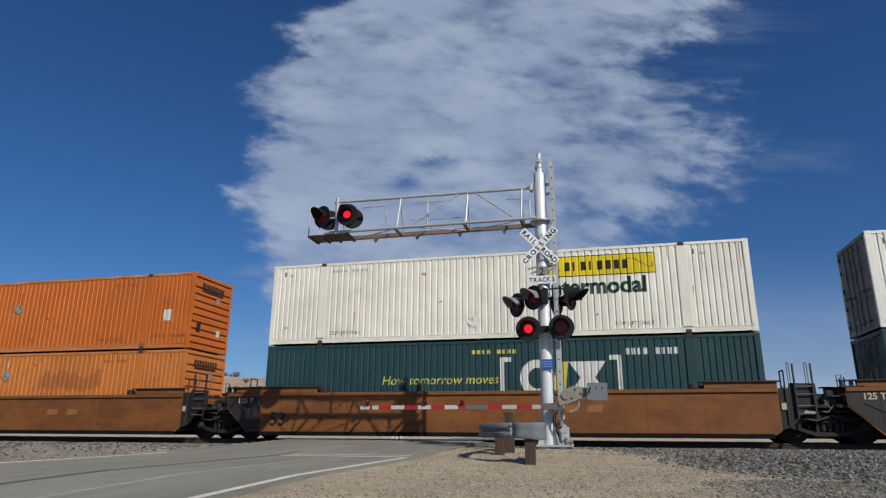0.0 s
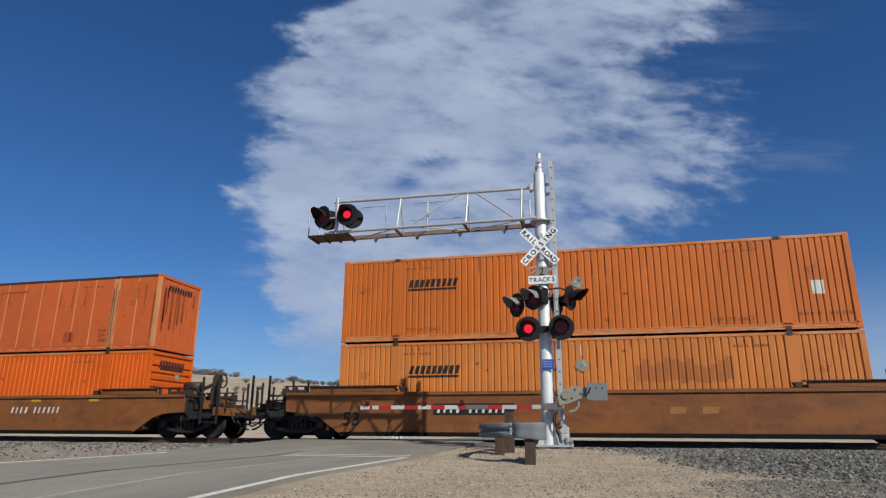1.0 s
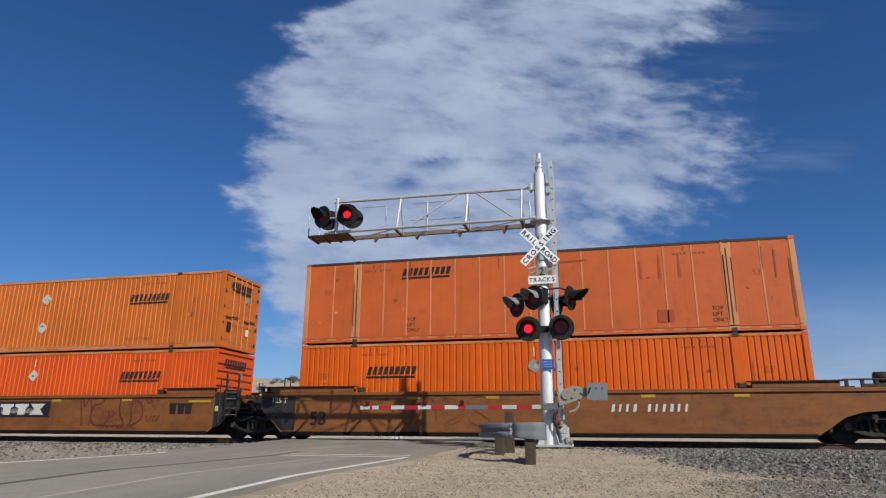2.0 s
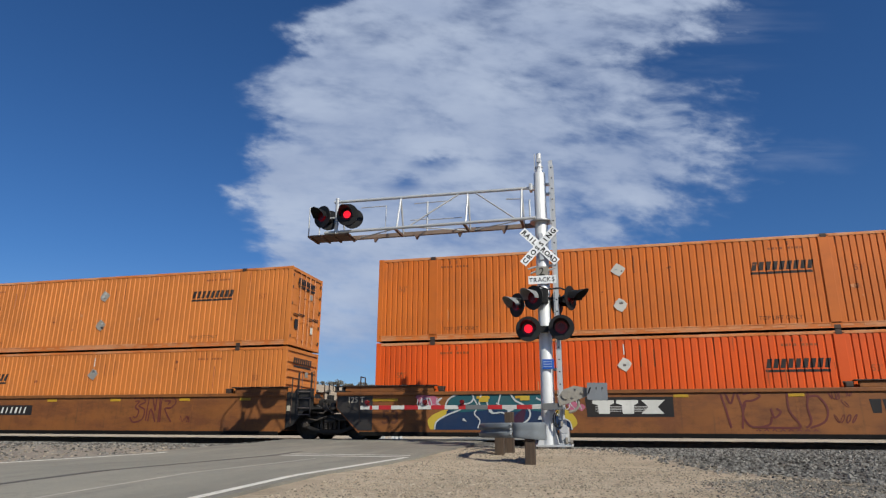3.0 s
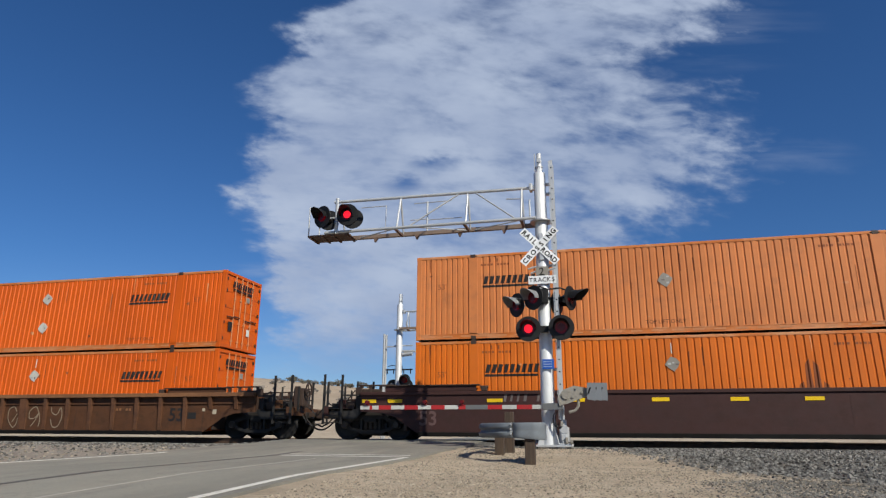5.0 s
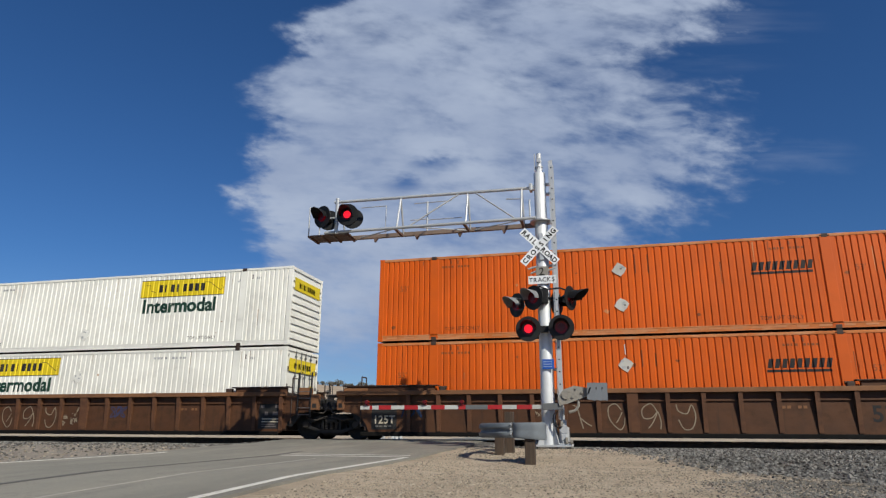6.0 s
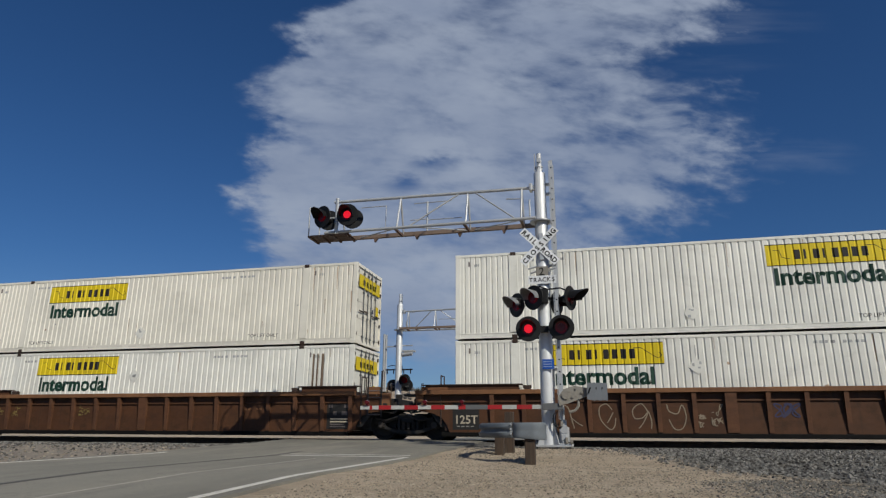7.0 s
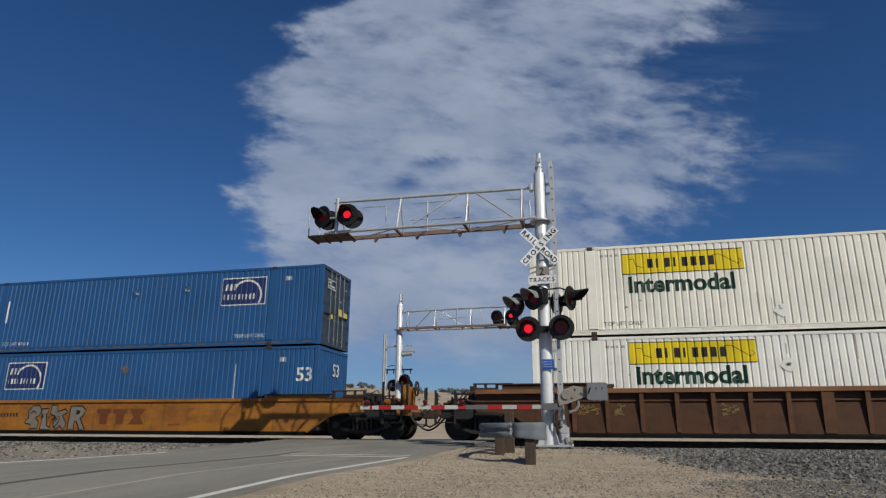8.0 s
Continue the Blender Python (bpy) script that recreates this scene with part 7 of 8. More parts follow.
def build_guard():
    """A bent guard rail on wooden posts before the mast."""
    g = tagged(new("guard_rail"), "dull grey steel guard rail on three wooden posts", "guard rail")
    g.location = (-2.0, -7.0, -0.36)
    for x, y, z0, z1 in ((0.47, -0.85, -0.3, 0.66), (-0.31, 0.30, -0.2, 0.72), (-0.17, 0.80, -0.2, 1.02)):
        part("post", one(box, x - 0.095, x + 0.095, y - 0.095, y + 0.095, z0, z1, 0.012), M["wood"], g, "creosoted wooden post")
    # two shallow waves, swept along a path that bends back at one end
    sec = [(-0.15, -0.03), (-0.145, 0.0), (-0.11, 0.035), (-0.055, 0.04), (-0.02, 0.0), (0.02, 0.0), (0.055, 0.04), (0.11, 0.035), (0.145, 0.0), (0.15, -0.03)]
    path = [(-0.40, 0.75), (-0.56, 0.45), (-0.635, 0.15), (-0.635, -0.15), (-0.56, -0.42), (-0.38, -0.66), (-0.12, -0.86), (0.15, -0.97)]
    shoe = [(0.15, -0.97), (0.32, -0.99), (0.52, -1.0), (0.66, -0.98), (0.74, -0.90), (0.77, -0.76), (0.76, -0.6)]

    def beam(name, line, material, label, flat, grow):
        bm = bmesh.new()
        rows = []
        for i, (x, y) in enumerate(line):
            a, b = line[max(0, i - 1)], line[min(len(line) - 1, i + 1)]
            d = Vector((b[0] - a[0], b[1] - a[1])).normalized()
            out = Vector((d.y, -d.x))
            k = 0.93 + grow * min(1.0, i / 3)
            rows.append([bm.verts.new((x + out.x * o * flat, y + out.y * o * flat, 0.62 - 0.012 * grow * 10 * min(1.0, i / 3) + z * k)) for z, o in sec])
        for a, b in zip(rows, rows[1:]):
            for k in range(len(sec) - 1):
                bm.faces.new((a[k], a[k + 1], b[k + 1], b[k]))
        ob = part(name, bm, material, g, label)
        mod = ob.modifiers.new("thickness", "SOLIDIFY")
        mod.thickness = 0.012
        smooth(ob, 50)

    beam("rail_beam", path, M["beam"], "weathered grey beam", 1.0, 0.02)
    beam("end_shoe", shoe, M["shoe"], "flattened pale grey end shoe", 0.15, 0.16)
    for z in (0.55, 0.64, 0.73):
        part("bolt", one(tube, (0.12, -0.99, z), (0.12, -1.02, z), 0.018, 6), M["galv"], g)
    return g


def build_foundation():
    bm = one(box, -1.92, -0.90, -5.10, -4.3, -0.7, -0.145, 0.02)
    tagged(part("foundation", bm, M["concrete"]), "concrete foundation block under the signal", "foundation", kind="structure")
    bm = one(box, -11.2, -9.9, 11.0, 12.1, -0.9, -0.175, 0.02)
    tagged(part("foundation", bm, M["concrete"]), "concrete foundation block under the signal", "foundation", kind="structure")


build_foundation()
near_signal()
far_signal()
build_guard()

# ---------------------------------------------------------------- the train
SPEED = 22.24
LOW, HIGH_Z = 0.268, 3.214
TRAIN = []


def ride(ob, s, z):
    TRAIN.append((ob, s, z))
    ob.location = (s, 0, z)
    return ob


def curve_through(points, n=6):
    """A smooth line through (x, z) points."""
    out = []
    p = [points[0], *points, points[-1]]
    for i in range(1, len(p) - 2):
        for k in range(n):
            t = k / n
            out.append(tuple(0.5 * (2 * p[i][c] + (p[i + 1][c] - p[i - 1][c]) * t + (2 * p[i - 1][c] - 5 * p[i][c] + 4 * p[i + 1][c] - p[i + 2][c]) * t * t + (3 * p[i][c] - p[i - 1][c] - 3 * p[i + 1][c] + p[i + 2][c]) * t ** 3) for c in (0, 1)))
    return out + [points[-1]]


def scrawl(car, x, z, w, h, material, seed, thick=0.035, loops=5):
    """Loose sprayed strokes that form no letters."""
    rng = random.Random(seed)
    for k in range(loops):
        cell = w / loops
        turns, rate, ph = rng.uniform(0.8, 1.7), rng.choice((0.5, 1.0, 1.5, 2.0)), rng.uniform(0, 6.28)
        lean = rng.uniform(-0.1, 0.2)
        pts = []
        for i in range(26):
            a = ph + turns * 6.28 * i / 25
            zz = h / 2 * math.sin(a)
            pts.append((cell * 0.42 * math.cos(a * rate + ph) + lean * zz, zz * rng.uniform(0.97, 1.03)))
        car_mark(car, "spray_line", stroke_bm(pts, thick * rng.uniform(0.7, 1.2)), x + cell * (k + 0.5), z + h / 2, material, "sprayed line", 0.003 * (k % 3))


def graffiti(car):
    """Teal shapes with white outlines over a navy underside, yellow and pink at the ends."""
    rng = random.Random(3)

    def fill(points, material, proud, label="sprayed shape"):
        car_mark(car, "spray_shape", polys_bm(points), 0, 0, material, label, proud)

    def line(points, proud=0.012, w=0.05, material="spray_white"):
        car_mark(car, "spray_line", stroke_bm(curve_through(points, 5), w), 0, 0, material, "pale sprayed outline", proud)

    fill(curve_through([(2.0, 0.34), (1.92, 0.62), (2.2, 0.85), (2.6, 0.92), (2.7, 0.5), (2.5, 0.34)], 4), "spray_yellow", -0.001, "sprayed yellow shape")
    fill(curve_through([(5.9, 0.78), (6.15, 0.98), (6.5, 0.80), (6.62, 0.52), (6.4, 0.34)], 4), "spray_yellow", -0.001, "sprayed yellow shape")
    fill(curve_through([(2.15, 0.33), (2.2, 0.58), (2.5, 0.76), (2.9, 1.0), (5.75, 1.0), (5.92, 0.80), (6.25, 0.68), (6.42, 0.55), (6.47, 0.33)], 4), "spray_navy", 0.001, "sprayed dark blue shape")
    fill([(2.5, 0.98), (2.62, 1.25), (2.95, 1.44), (3.3, 1.47), (3.55, 1.4), (3.7, 1.47), (4.3, 1.46), (4.6, 1.42), (4.9, 1.47), (5.6, 1.47), (5.85, 1.2), (5.96, 0.95), (5.7, 0.86), (5.2, 0.92), (4.7, 0.88), (4.0, 0.95), (3.3, 0.88), (2.9, 0.86)], "spray_teal", 0.003, "sprayed teal shape")
    fill(curve_through([(4.55, 0.36), (4.7, 0.72), (5.05, 0.98), (5.0, 0.6), (4.9, 0.36)], 4), "spray_plum", 0.005, "sprayed plum shape")
    for pts in ([(2.15, 0.34), (2.22, 0.58), (2.55, 0.78), (3.0, 0.96), (2.75, 1.02), (2.5, 1.0)],
                [(2.5, 1.0), (2.58, 1.24), (2.9, 1.43), (3.3, 1.48), (3.42, 1.3), (3.3, 1.15), (3.05, 1.12)],
                [(3.42, 1.3), (3.55, 1.05), (3.45, 0.82), (3.62, 0.62), (3.55, 0.38)],
                [(2.95, 1.02), (3.3, 1.0), (3.55, 1.02)], [(3.68, 1.44), (3.6, 1.15), (3.72, 0.98)],
                [(3.68, 1.44), (4.05, 1.46), (4.28, 1.46), (4.22, 1.15), (4.25, 0.98)],
                [(3.85, 1.18), (3.98, 0.85), (4.35, 0.85), (4.55, 0.62), (4.6, 0.36)],
                [(4.15, 1.15), (4.4, 0.98), (4.62, 0.92)], [(4.6, 1.42), (4.75, 1.22), (5.0, 1.08), (5.2, 0.88), (5.15, 0.66), (4.95, 0.5), (4.85, 0.42)],
                [(4.72, 1.44), (5.1, 1.5), (5.42, 1.46)], [(5.1, 1.06), (5.4, 1.08), (5.75, 1.1)], [(5.4, 1.3), (5.68, 1.12), (5.45, 1.04)],
                [(5.72, 1.42), (5.95, 1.2), (5.9, 0.92), (6.2, 0.70), (6.4, 0.58), (6.46, 0.35)], [(4.85, 0.36), (5.3, 0.35), (5.6, 0.36)]):
        line(pts, rng.uniform(0.012, 0.02), rng.uniform(0.038, 0.055))
    for tri in ([(3.9, 0.86), (4.05, 0.86), (3.95, 1.02)], [(5.43, 0.64), (5.7, 0.64), (5.5, 0.76)], [(4.95, 0.36), (5.2, 0.36), (5.1, 0.52)], [(4.5, 0.85), (4.72, 0.94), (4.5, 1.02)], [(3.05, 0.62), (3.2, 0.58), (3.1, 0.7)]):
        fill(tri, "spray_white", 0.022, "pale sprayed patch")
    for x, z, w, h in ((3.6, 1.18, 0.3, 0.14), (4.9, 1.22, 0.3, 0.14)):
        fill([(x, z), (x + w, z), (x + w, z + h), (x, z + h)], "spray_yellow", 0.023, "sprayed yellow patch")
    for x, z, r in ((1.75, 1.3, 0.24), (2.1, 1.2, 0.2), (6.25, 1.22, 0.2), (6.5, 1.08, 0.2), (6.75, 1.0, 0.14)):
        fill([(x + r * rng.uniform(.6, 1.2) * math.cos(a), z + r * rng.uniform(.5, 1) * math.sin(a)) for a in [i * 0.7 for i in range(9)]], "spray_pink", 0.0005, "sprayed pink patch")
    scrawl(car, 1.55, 1.02, 0.85, 0.3, "spray_white", 78, 0.028, 5)
    scrawl(car, 6.05, 0.95, 0.75, 0.38, "spray_white", 79, 0.026, 4)
    fifty_three(car, 0.30, 0.55, "letter_brown")


def loop_tag(car):
    """Large maroon outlined loops sprayed along the side, with small strokes beside them."""
    for pts in ([(10.62, 1.44), (10.85, 1.42), (11.0, 1.1), (11.15, 1.42), (11.3, 1.4)], [(10.75, 1.38), (10.85, 0.95), (10.95, 0.42)],
                [(11.2, 1.38), (11.3, 0.9), (11.25, 0.4)], [(11.4, 1.1), (11.3, 0.75), (11.5, 0.45), (11.95, 0.5), (12.05, 0.72)],
                [(11.35, 1.35), (11.65, 1.42), (11.8, 1.3), (11.6, 1.18), (11.4, 1.15), (11.3, 0.95)], [(12.05, 0.95), (12.12, 0.7), (12.3, 0.85), (12.2, 0.95)],
                [(12.3, 1.44), (12.5, 1.40), (12.52, 0.9), (12.75, 0.5), (12.6, 0.42), (11.5, 0.44)], [(12.75, 1.42), (13.05, 1.40), (13.0, 1.0), (13.05, 0.6), (12.9, 0.42)],
                [(13.0, 1.25), (13.3, 1.28), (13.5, 0.95), (13.4, 0.6), (13.0, 0.42)]):
        car_mark(car, "spray_line", stroke_bm(curve_through(pts, 6), 0.055), 0, 0, "spray_maroon", "sprayed maroon loop", 0.004)
    for k in range(8):
        car_mark(car, "spray_line", stroke_bm([(0, 0), (0.06, 0.05), (0.12, 0)], 0.03), 11.6 + 0.21 * k, 0.33, "spray_maroon", "sprayed line", 0.003)
    for x, z, w, h, n in ((13.55, 1.2, 0.32, 0.26, 3), (13.85, 0.98, 0.22, 0.2, 1), (13.62, 0.56, 0.6, 0.22, 4), (14.0, 1.28, 0.18, 0.2, 2)):
        scrawl(car, x, z, w, h, "spray_maroon", int(x * 100), 0.024, n)
    for x in (14.57, 14.9, 15.2):
        car_mark(car, "mark_bar", polys_bm([(0.0, 0.38), (0.05, 0.0), (0.27, 0.0), (0.30, 0.38)]), x, 0.82, "letter_black")


def leasing_mark(car, x, z, w=2.55, panel=True, material="letter_white", tall=1.0):
    """A panel with three heavy slab shapes cut by thin lines."""
    if panel:
        car_mark(car, "mark_panel", polys_bm([(0.05, 0), (w, 0), (w, 0.58), (0.0, 0.58)]), x, z, "letter_black", "black panel with pale shapes")
    slab = [(0.14, 0.0), (0.46, 0.0), (0.48, 0.25), (0.60, 0.31), (0.60, 0.40), (-0.02, 0.40), (-0.04, 0.31), (0.13, 0.25)]
    bow = [(0.0, 0.0), (0.66, 0.0), (0.48, 0.2), (0.70, 0.40), (0.02, 0.40), (0.22, 0.2)]
    for dx, shape in ((0.25, slab), (0.95, slab), (1.62, bow)):
        car_mark(car, "mark_shape", polys_bm([(u, v * tall) for u, v in shape]), x + dx, z + 0.09, material, proud=0.003)
    if panel:
        for i in range(4):
            car_mark(car, "mark_line", rect(1.75, 0.012), x + 0.3, z + 0.16 + 0.045 * i, material, proud=0.002)


def block_tag(car):
    """Grey-white block shapes with dark outlines that form no letters."""
    shapes = ([(4.42, 0.62), (4.55, 0.68), (4.5, 0.95), (4.66, 1.14), (4.92, 1.15), (5.05, 0.98), (4.98, 0.78), (4.8, 0.70), (4.98, 0.56), (4.94, 0.32), (4.62, 0.30), (4.68, 0.46), (4.44, 0.50)],
              [(5.02, 1.02), (5.34, 1.04), (5.30, 0.86), (5.24, 0.86), (5.34, 0.40), (5.50, 0.36), (5.48, 0.26), (5.06, 0.28), (5.12, 0.84), (5.02, 0.88)],
              [(5.42, 1.16), (5.66, 1.16), (5.70, 0.92), (5.98, 1.02), (6.12, 0.9), (5.9, 0.78), (6.10, 0.5), (6.02, 0.28), (5.86, 0.42), (5.72, 0.28), (5.58, 0.44), (5.64, 0.76), (5.42, 0.84)],
              [(6.20, 1.12), (6.62, 1.14), (6.82, 0.98), (6.72, 0.76), (6.62, 0.70), (6.86, 0.30), (6.66, 0.27), (6.50, 0.58), (6.42, 0.58), (6.42, 0.27), (6.18, 0.29)])
    for k, pts in enumerate(shapes):
        pts = [(4.4 + (x - 4.42) * 1.12, z) for x, z in pts]
        car_mark(car, "spray_shape", polys_bm(pts), 0, 0, "spray_ash", "grey-white sprayed shape", 0.002 + 0.001 * k)
        car_mark(car, "spray_line", stroke_bm(pts + pts[:1], 0.04), 0, 0, "letter_black", "dark sprayed outline", 0.010 + 0.004 * k)
    car_mark(car, "spray_shape", polys_bm([(6.64, 0.82), (6.80, 0.82), (6.84, 0.95), (6.66, 0.98)]), 0, 0, "letter_black", "dark sprayed patch", 0.008)
    for x, z, w in ((4.62, 0.86, 0.24), (5.62, 0.62, 0.26), (5.1, 0.70, 0.14)):
        car_mark(car, "spray_line", stroke_bm([(0, 0), (w * 0.5, 0.10), (w, 0.02)], 0.035), x, z, "spray_plum", "dark sprayed line", 0.026)
    scrawl(car, 5.35, 0.34, 0.6, 0.4, "spray_plum", 44, 0.022, 3)
    row_of_bars(car_mark, car, "number_bar", [1] * 6, 0.14, 0.85, 3.2, 0.74, "letter_black", 0.4)
    for x, z, w in ((10.6, 0.42, 0.5), (11.3, 0.95, 0.3)):
        car_mark(car, "rub_patch", polys_bm([(0, 0), (w, 0.02), (w * 0.95, 0.08), (0.03, 0.07)]), x, z, "dark_stain", "dull rubbed patch")


OCHRE = "dirty ochre steel well car carrying two stacked containers"


def build_train():
    # leading three-unit set
    s = 7.68
    ride(white_box("white", "ribs", 9.7, 1.95, "white corrugated container stacked on a teal one", 1.1), s, HIGH_Z)
    ride(freight_line_box("dark teal corrugated container in the well car"), s, LOW)
    car = ride(well_car("ochre", "joint", "joint", OCHRE, trucks=(-1.65, LONG + 1.65)), s, 0)

    s = -11.68
    ob = ride(white_box("cream", "ribs", 9.73, 1.95, "off-white container with a yellow panel, stacked on a teal one", 1.1), s, HIGH_Z)
    ride(freight_line_box("dark teal container with white bracket marks, low in the car"), s, LOW)
    car = ride(well_car("ochre", "joint", "joint", OCHRE, trucks=(-1.65,)), s, 0)
    fifty_three(car, 0.35, 0.48)
    for x in (10.2, 11.0):
        car_mark(car, "rub_patch", polys_bm([(0, 0), (0.45, 0.02), (0.5, 0.24), (0.05, 0.22)]), x, 0.85, "rubbed", "pale rubbed patch")

    s = -31.14
    ob = ride(orange_box("orange", "ribs", 2.4, True, "orange corrugated container with a white notice plate", plate=True, holders=(1.75,)), s, HIGH_Z)
    decorate_end(ob)
    ob = ride(orange_box("orange_pale", "ribs", 2.47, False, "faded orange container with a brown stain", smear=True), s, LOW)
    decorate_end(ob)
    car = ride(well_car("ochre", "coupled", "joint", OCHRE, trucks=(-1.6,)), s, 0)
    fifty_three(car, 0.25, 0.48)
    number_bars(car, 3.4, 0.78)
    for x in (10.6, 11.5):
        car_mark(car, "rub_patch", polys_bm([(0, 0), (0.45, 0.02), (0.5, 0.2), (0.05, 0.22)]), x, 0.8, "rubbed", "pale rubbed patch")

    # second three-unit set
    s = -54.86
    ob = ride(orange_box("orange_smooth", "flat", 3.64, True, "smooth-sided orange container with bleached posts", wavy=False, grey=False), s, HIGH_Z)
    row_of_bars(end_mark, ob, "end_mark", [1] * 9, 0.2, 1.5, 0.5, 2.35, "letter_black", 0.3, 0.2)
    rng = random.Random(12)
    for k in range(9):
        y, h = rng.uniform(0.15, 2.3), rng.uniform(0.5, 1.9)
        end_mark(ob, "rust_streak", polys_bm([(0, 0), (rng.uniform(0.05, 0.14), 0.05), (0.08, h), (0.02, h * 0.9)]), y, 2.5 - h, "dark_stain", "dark rust streak")
    for x, z, h in ((12.12, 1.72, 0.78), (12.72, 1.75, 0.8), (11.55, 1.75, 0.6)):
        mark(ob, "rust_streak", polys_bm([(0, 0), (0.10, 0), (0.07, h), (0.02, h)]), x, z, "stain_red", "dull red run mark", False, 0.006)
    mark(ob, "repair_patch", rect(0.5, 0.4), 12.0, 0.34, "stain_red", "dull red repainted patch", False, 0.006)
    mark(ob, "scrape", polys_bm([(0, 0), (1.4, 0.03), (1.38, 0.08), (0.02, 0.06)]), 8.55, 2.42, "stain_red", "long dull scrape", False, 0.006)
    for px in POSTS:
        mark(ob, "post_groove", rect(0.035, HIGH - 0.5), px - 0.02, 0.22, "letter_brown", "dark groove in the post", False, 0.008)
    for x, z, w, h in ((14.05, 0.3, 0.05, 2.1), (14.28, 0.6, 0.04, 1.7), (15.9, 0.4, 0.08, 1.8), (15.5, 1.6, 0.06, 0.9), (15.15, 1.9, 0.05, 0.7), (1.85, 0.5, 0.04, 1.6)):
        mark(ob, "rust_streak", polys_bm([(0, 0), (w * 0.6, 0), (w, h), (w * 0.1, h)]), x, z, "dark_stain", "dark rust streak", False, 0.008)
    ob = ride(orange_box("orange_deep", "ribs", 2.47, False, "bright orange corrugated container with a grey diamond plate"), s, LOW)
    decorate_end(ob)
    car = ride(well_car("ochre", "joint", "coupled", OCHRE, trucks=(-1.65, LONG + 1.6), brake=False), s, 0)
    fifty_three(car, 0.54, 0.5)
    number_bars(car, 10.3, 0.8, "letter_white", False)
    car_reflectors(car, (0.2, 4.0, 6.6, 11.3, 13.9))
    brake_stand(car)
    scrawl(car, 2.6, 0.45, 4.2, 0.9, "spray_faint", 11)

    s = -74.32
    ob = ride(orange_box("orange", "doors", 12.06, True, "orange corrugated container stacked on a red-orange one", holder="holder_pale"), s, HIGH_Z)
    decorate_end(ob)
    ob = ride(orange_box("orange_red", "ribs", 12.12, False, "red-orange corrugated container with a pale diamond plate", holder="holder_pale"), s, LOW)
    decorate_end(ob)
    car = ride(well_car("ochre", "joint", "joint", "dirty ochre well car sprayed with blue and white graffiti", trucks=(-1.65,)), s, 0)
    graffiti(car)
    leasing_mark(car, 6.88, 0.72)
    loop_tag(car)
    car_reflectors(car, (0.02, 15.34), 1.22, 0.88)
    car_reflectors(car, (3.52, 4.75, 6.4, 9.45, 12.55))

    s = -93.80
    ob = ride(orange_box("orange_pale", "doors", 12.04, True, "faded orange corrugated container with steel lock rods"), s, HIGH_Z)
    decorate_end(ob)
    ob = ride(orange_box("orange_pale", "ribs", 2.41, False, "faded orange container with a grey diamond plate"), s, LOW)
    decorate_end(ob)
    car = ride(well_car("ochre", "coupled", "joint", OCHRE, trucks=(-1.6,)), s, 0)
    fifty_three(car, -0.05, 0.52, "letter_brown")
    number_bars(car, 3.25, 0.8)
    car_reflectors(car, (2.4, 6.5, 9.3, 12.2, 14.6))
    car_reflectors(car, (-0.45,), 1.28, 1.1)
    for x in (0.78, 1.21, 1.96):
        car_mark(car, "chord_bracket", rect(0.06, 0.12), x, 1.34, "letter_brown", "small dark bracket")
    for x, z in ((0.9, 1.25), (2.08, 1.14)):
        car_mark(car, "notice_plate", rect(0.08, 0.07), x, z, "letter_cream", "small pale plate", 0.003)
    car_mark(car, "end_panel", rect(0.28, 0.13), -1.48, 1.26, "letter_brown", "small dark stencilled panel")
    car_mark(car, "notice_plate", rect(0.14, 0.18), -0.12, 0.98, "letter_cream", "small pale plate")
    for pts in ([(8.35, 1.38), (8.7, 1.40), (8.85, 1.25), (8.6, 1.12), (8.85, 0.98), (8.8, 0.65), (8.45, 0.55), (8.28, 0.72)],
                [(8.42, 1.28), (8.6, 1.28), (8.45, 1.08), (8.62, 0.95), (8.55, 0.72), (8.4, 0.74)],
                [(8.95, 0.6), (9.0, 1.38), (9.15, 1.38), (9.3, 0.95), (9.32, 1.38), (9.45, 1.4), (9.48, 0.55)], [(9.05, 0.58), (9.12, 1.0), (9.35, 0.56)],
                [(9.55, 0.55), (9.55, 1.4), (9.95, 1.42), (10.12, 1.25), (9.95, 1.05), (9.7, 1.0), (10.0, 0.56)], [(9.65, 1.28), (9.88, 1.28), (9.8, 1.15)]):
        car_mark(car, "spray_line", stroke_bm(curve_through(pts, 6), 0.05), 1.95, 0, "spray_maroon", "sprayed maroon loop", 0.004)
    scrawl(car, 12.3, 0.56, 0.4, 0.2, "spray_maroon", 31, 0.025, 3)

    # single car
    s = -117.40
    ob = ride(orange_box("orange_dusty", "ribs", 2.32, True, "dusty orange corrugated container with a white notice plate", plate=True, lift=(7.45,), holders=(1.7,)), s, HIGH_Z)
    decorate_end(ob)
    ob = ride(orange_box("orange_mid", "ribs", 2.36, False, "bright orange container low in a maroon car"), s, LOW)
    decorate_end(ob)
    for k in range(4):
        mark(ob, "stain", polys_bm([(0, 0), (PITCH_C, 0), (PITCH_C * 0.8, (0.5, 1.15, 0.95, 0.4)[k]), (0.05, (0.4, 1.0, 1.1, 0.5)[k])]), 11.5 + k * PITCH_C, 0.95, "dark_stain", "brown stain")
    car = ride(well_car("maroon", "coupled", "coupled", "dark maroon well car with yellow reflectors", trucks=(-1.6, LONG + 1.6)), s, 0)
    fifty_three(car, 0.18, 0.5, "number_dim")
    number_bars(car, 2.85, 1.12, "patch_dim", False)
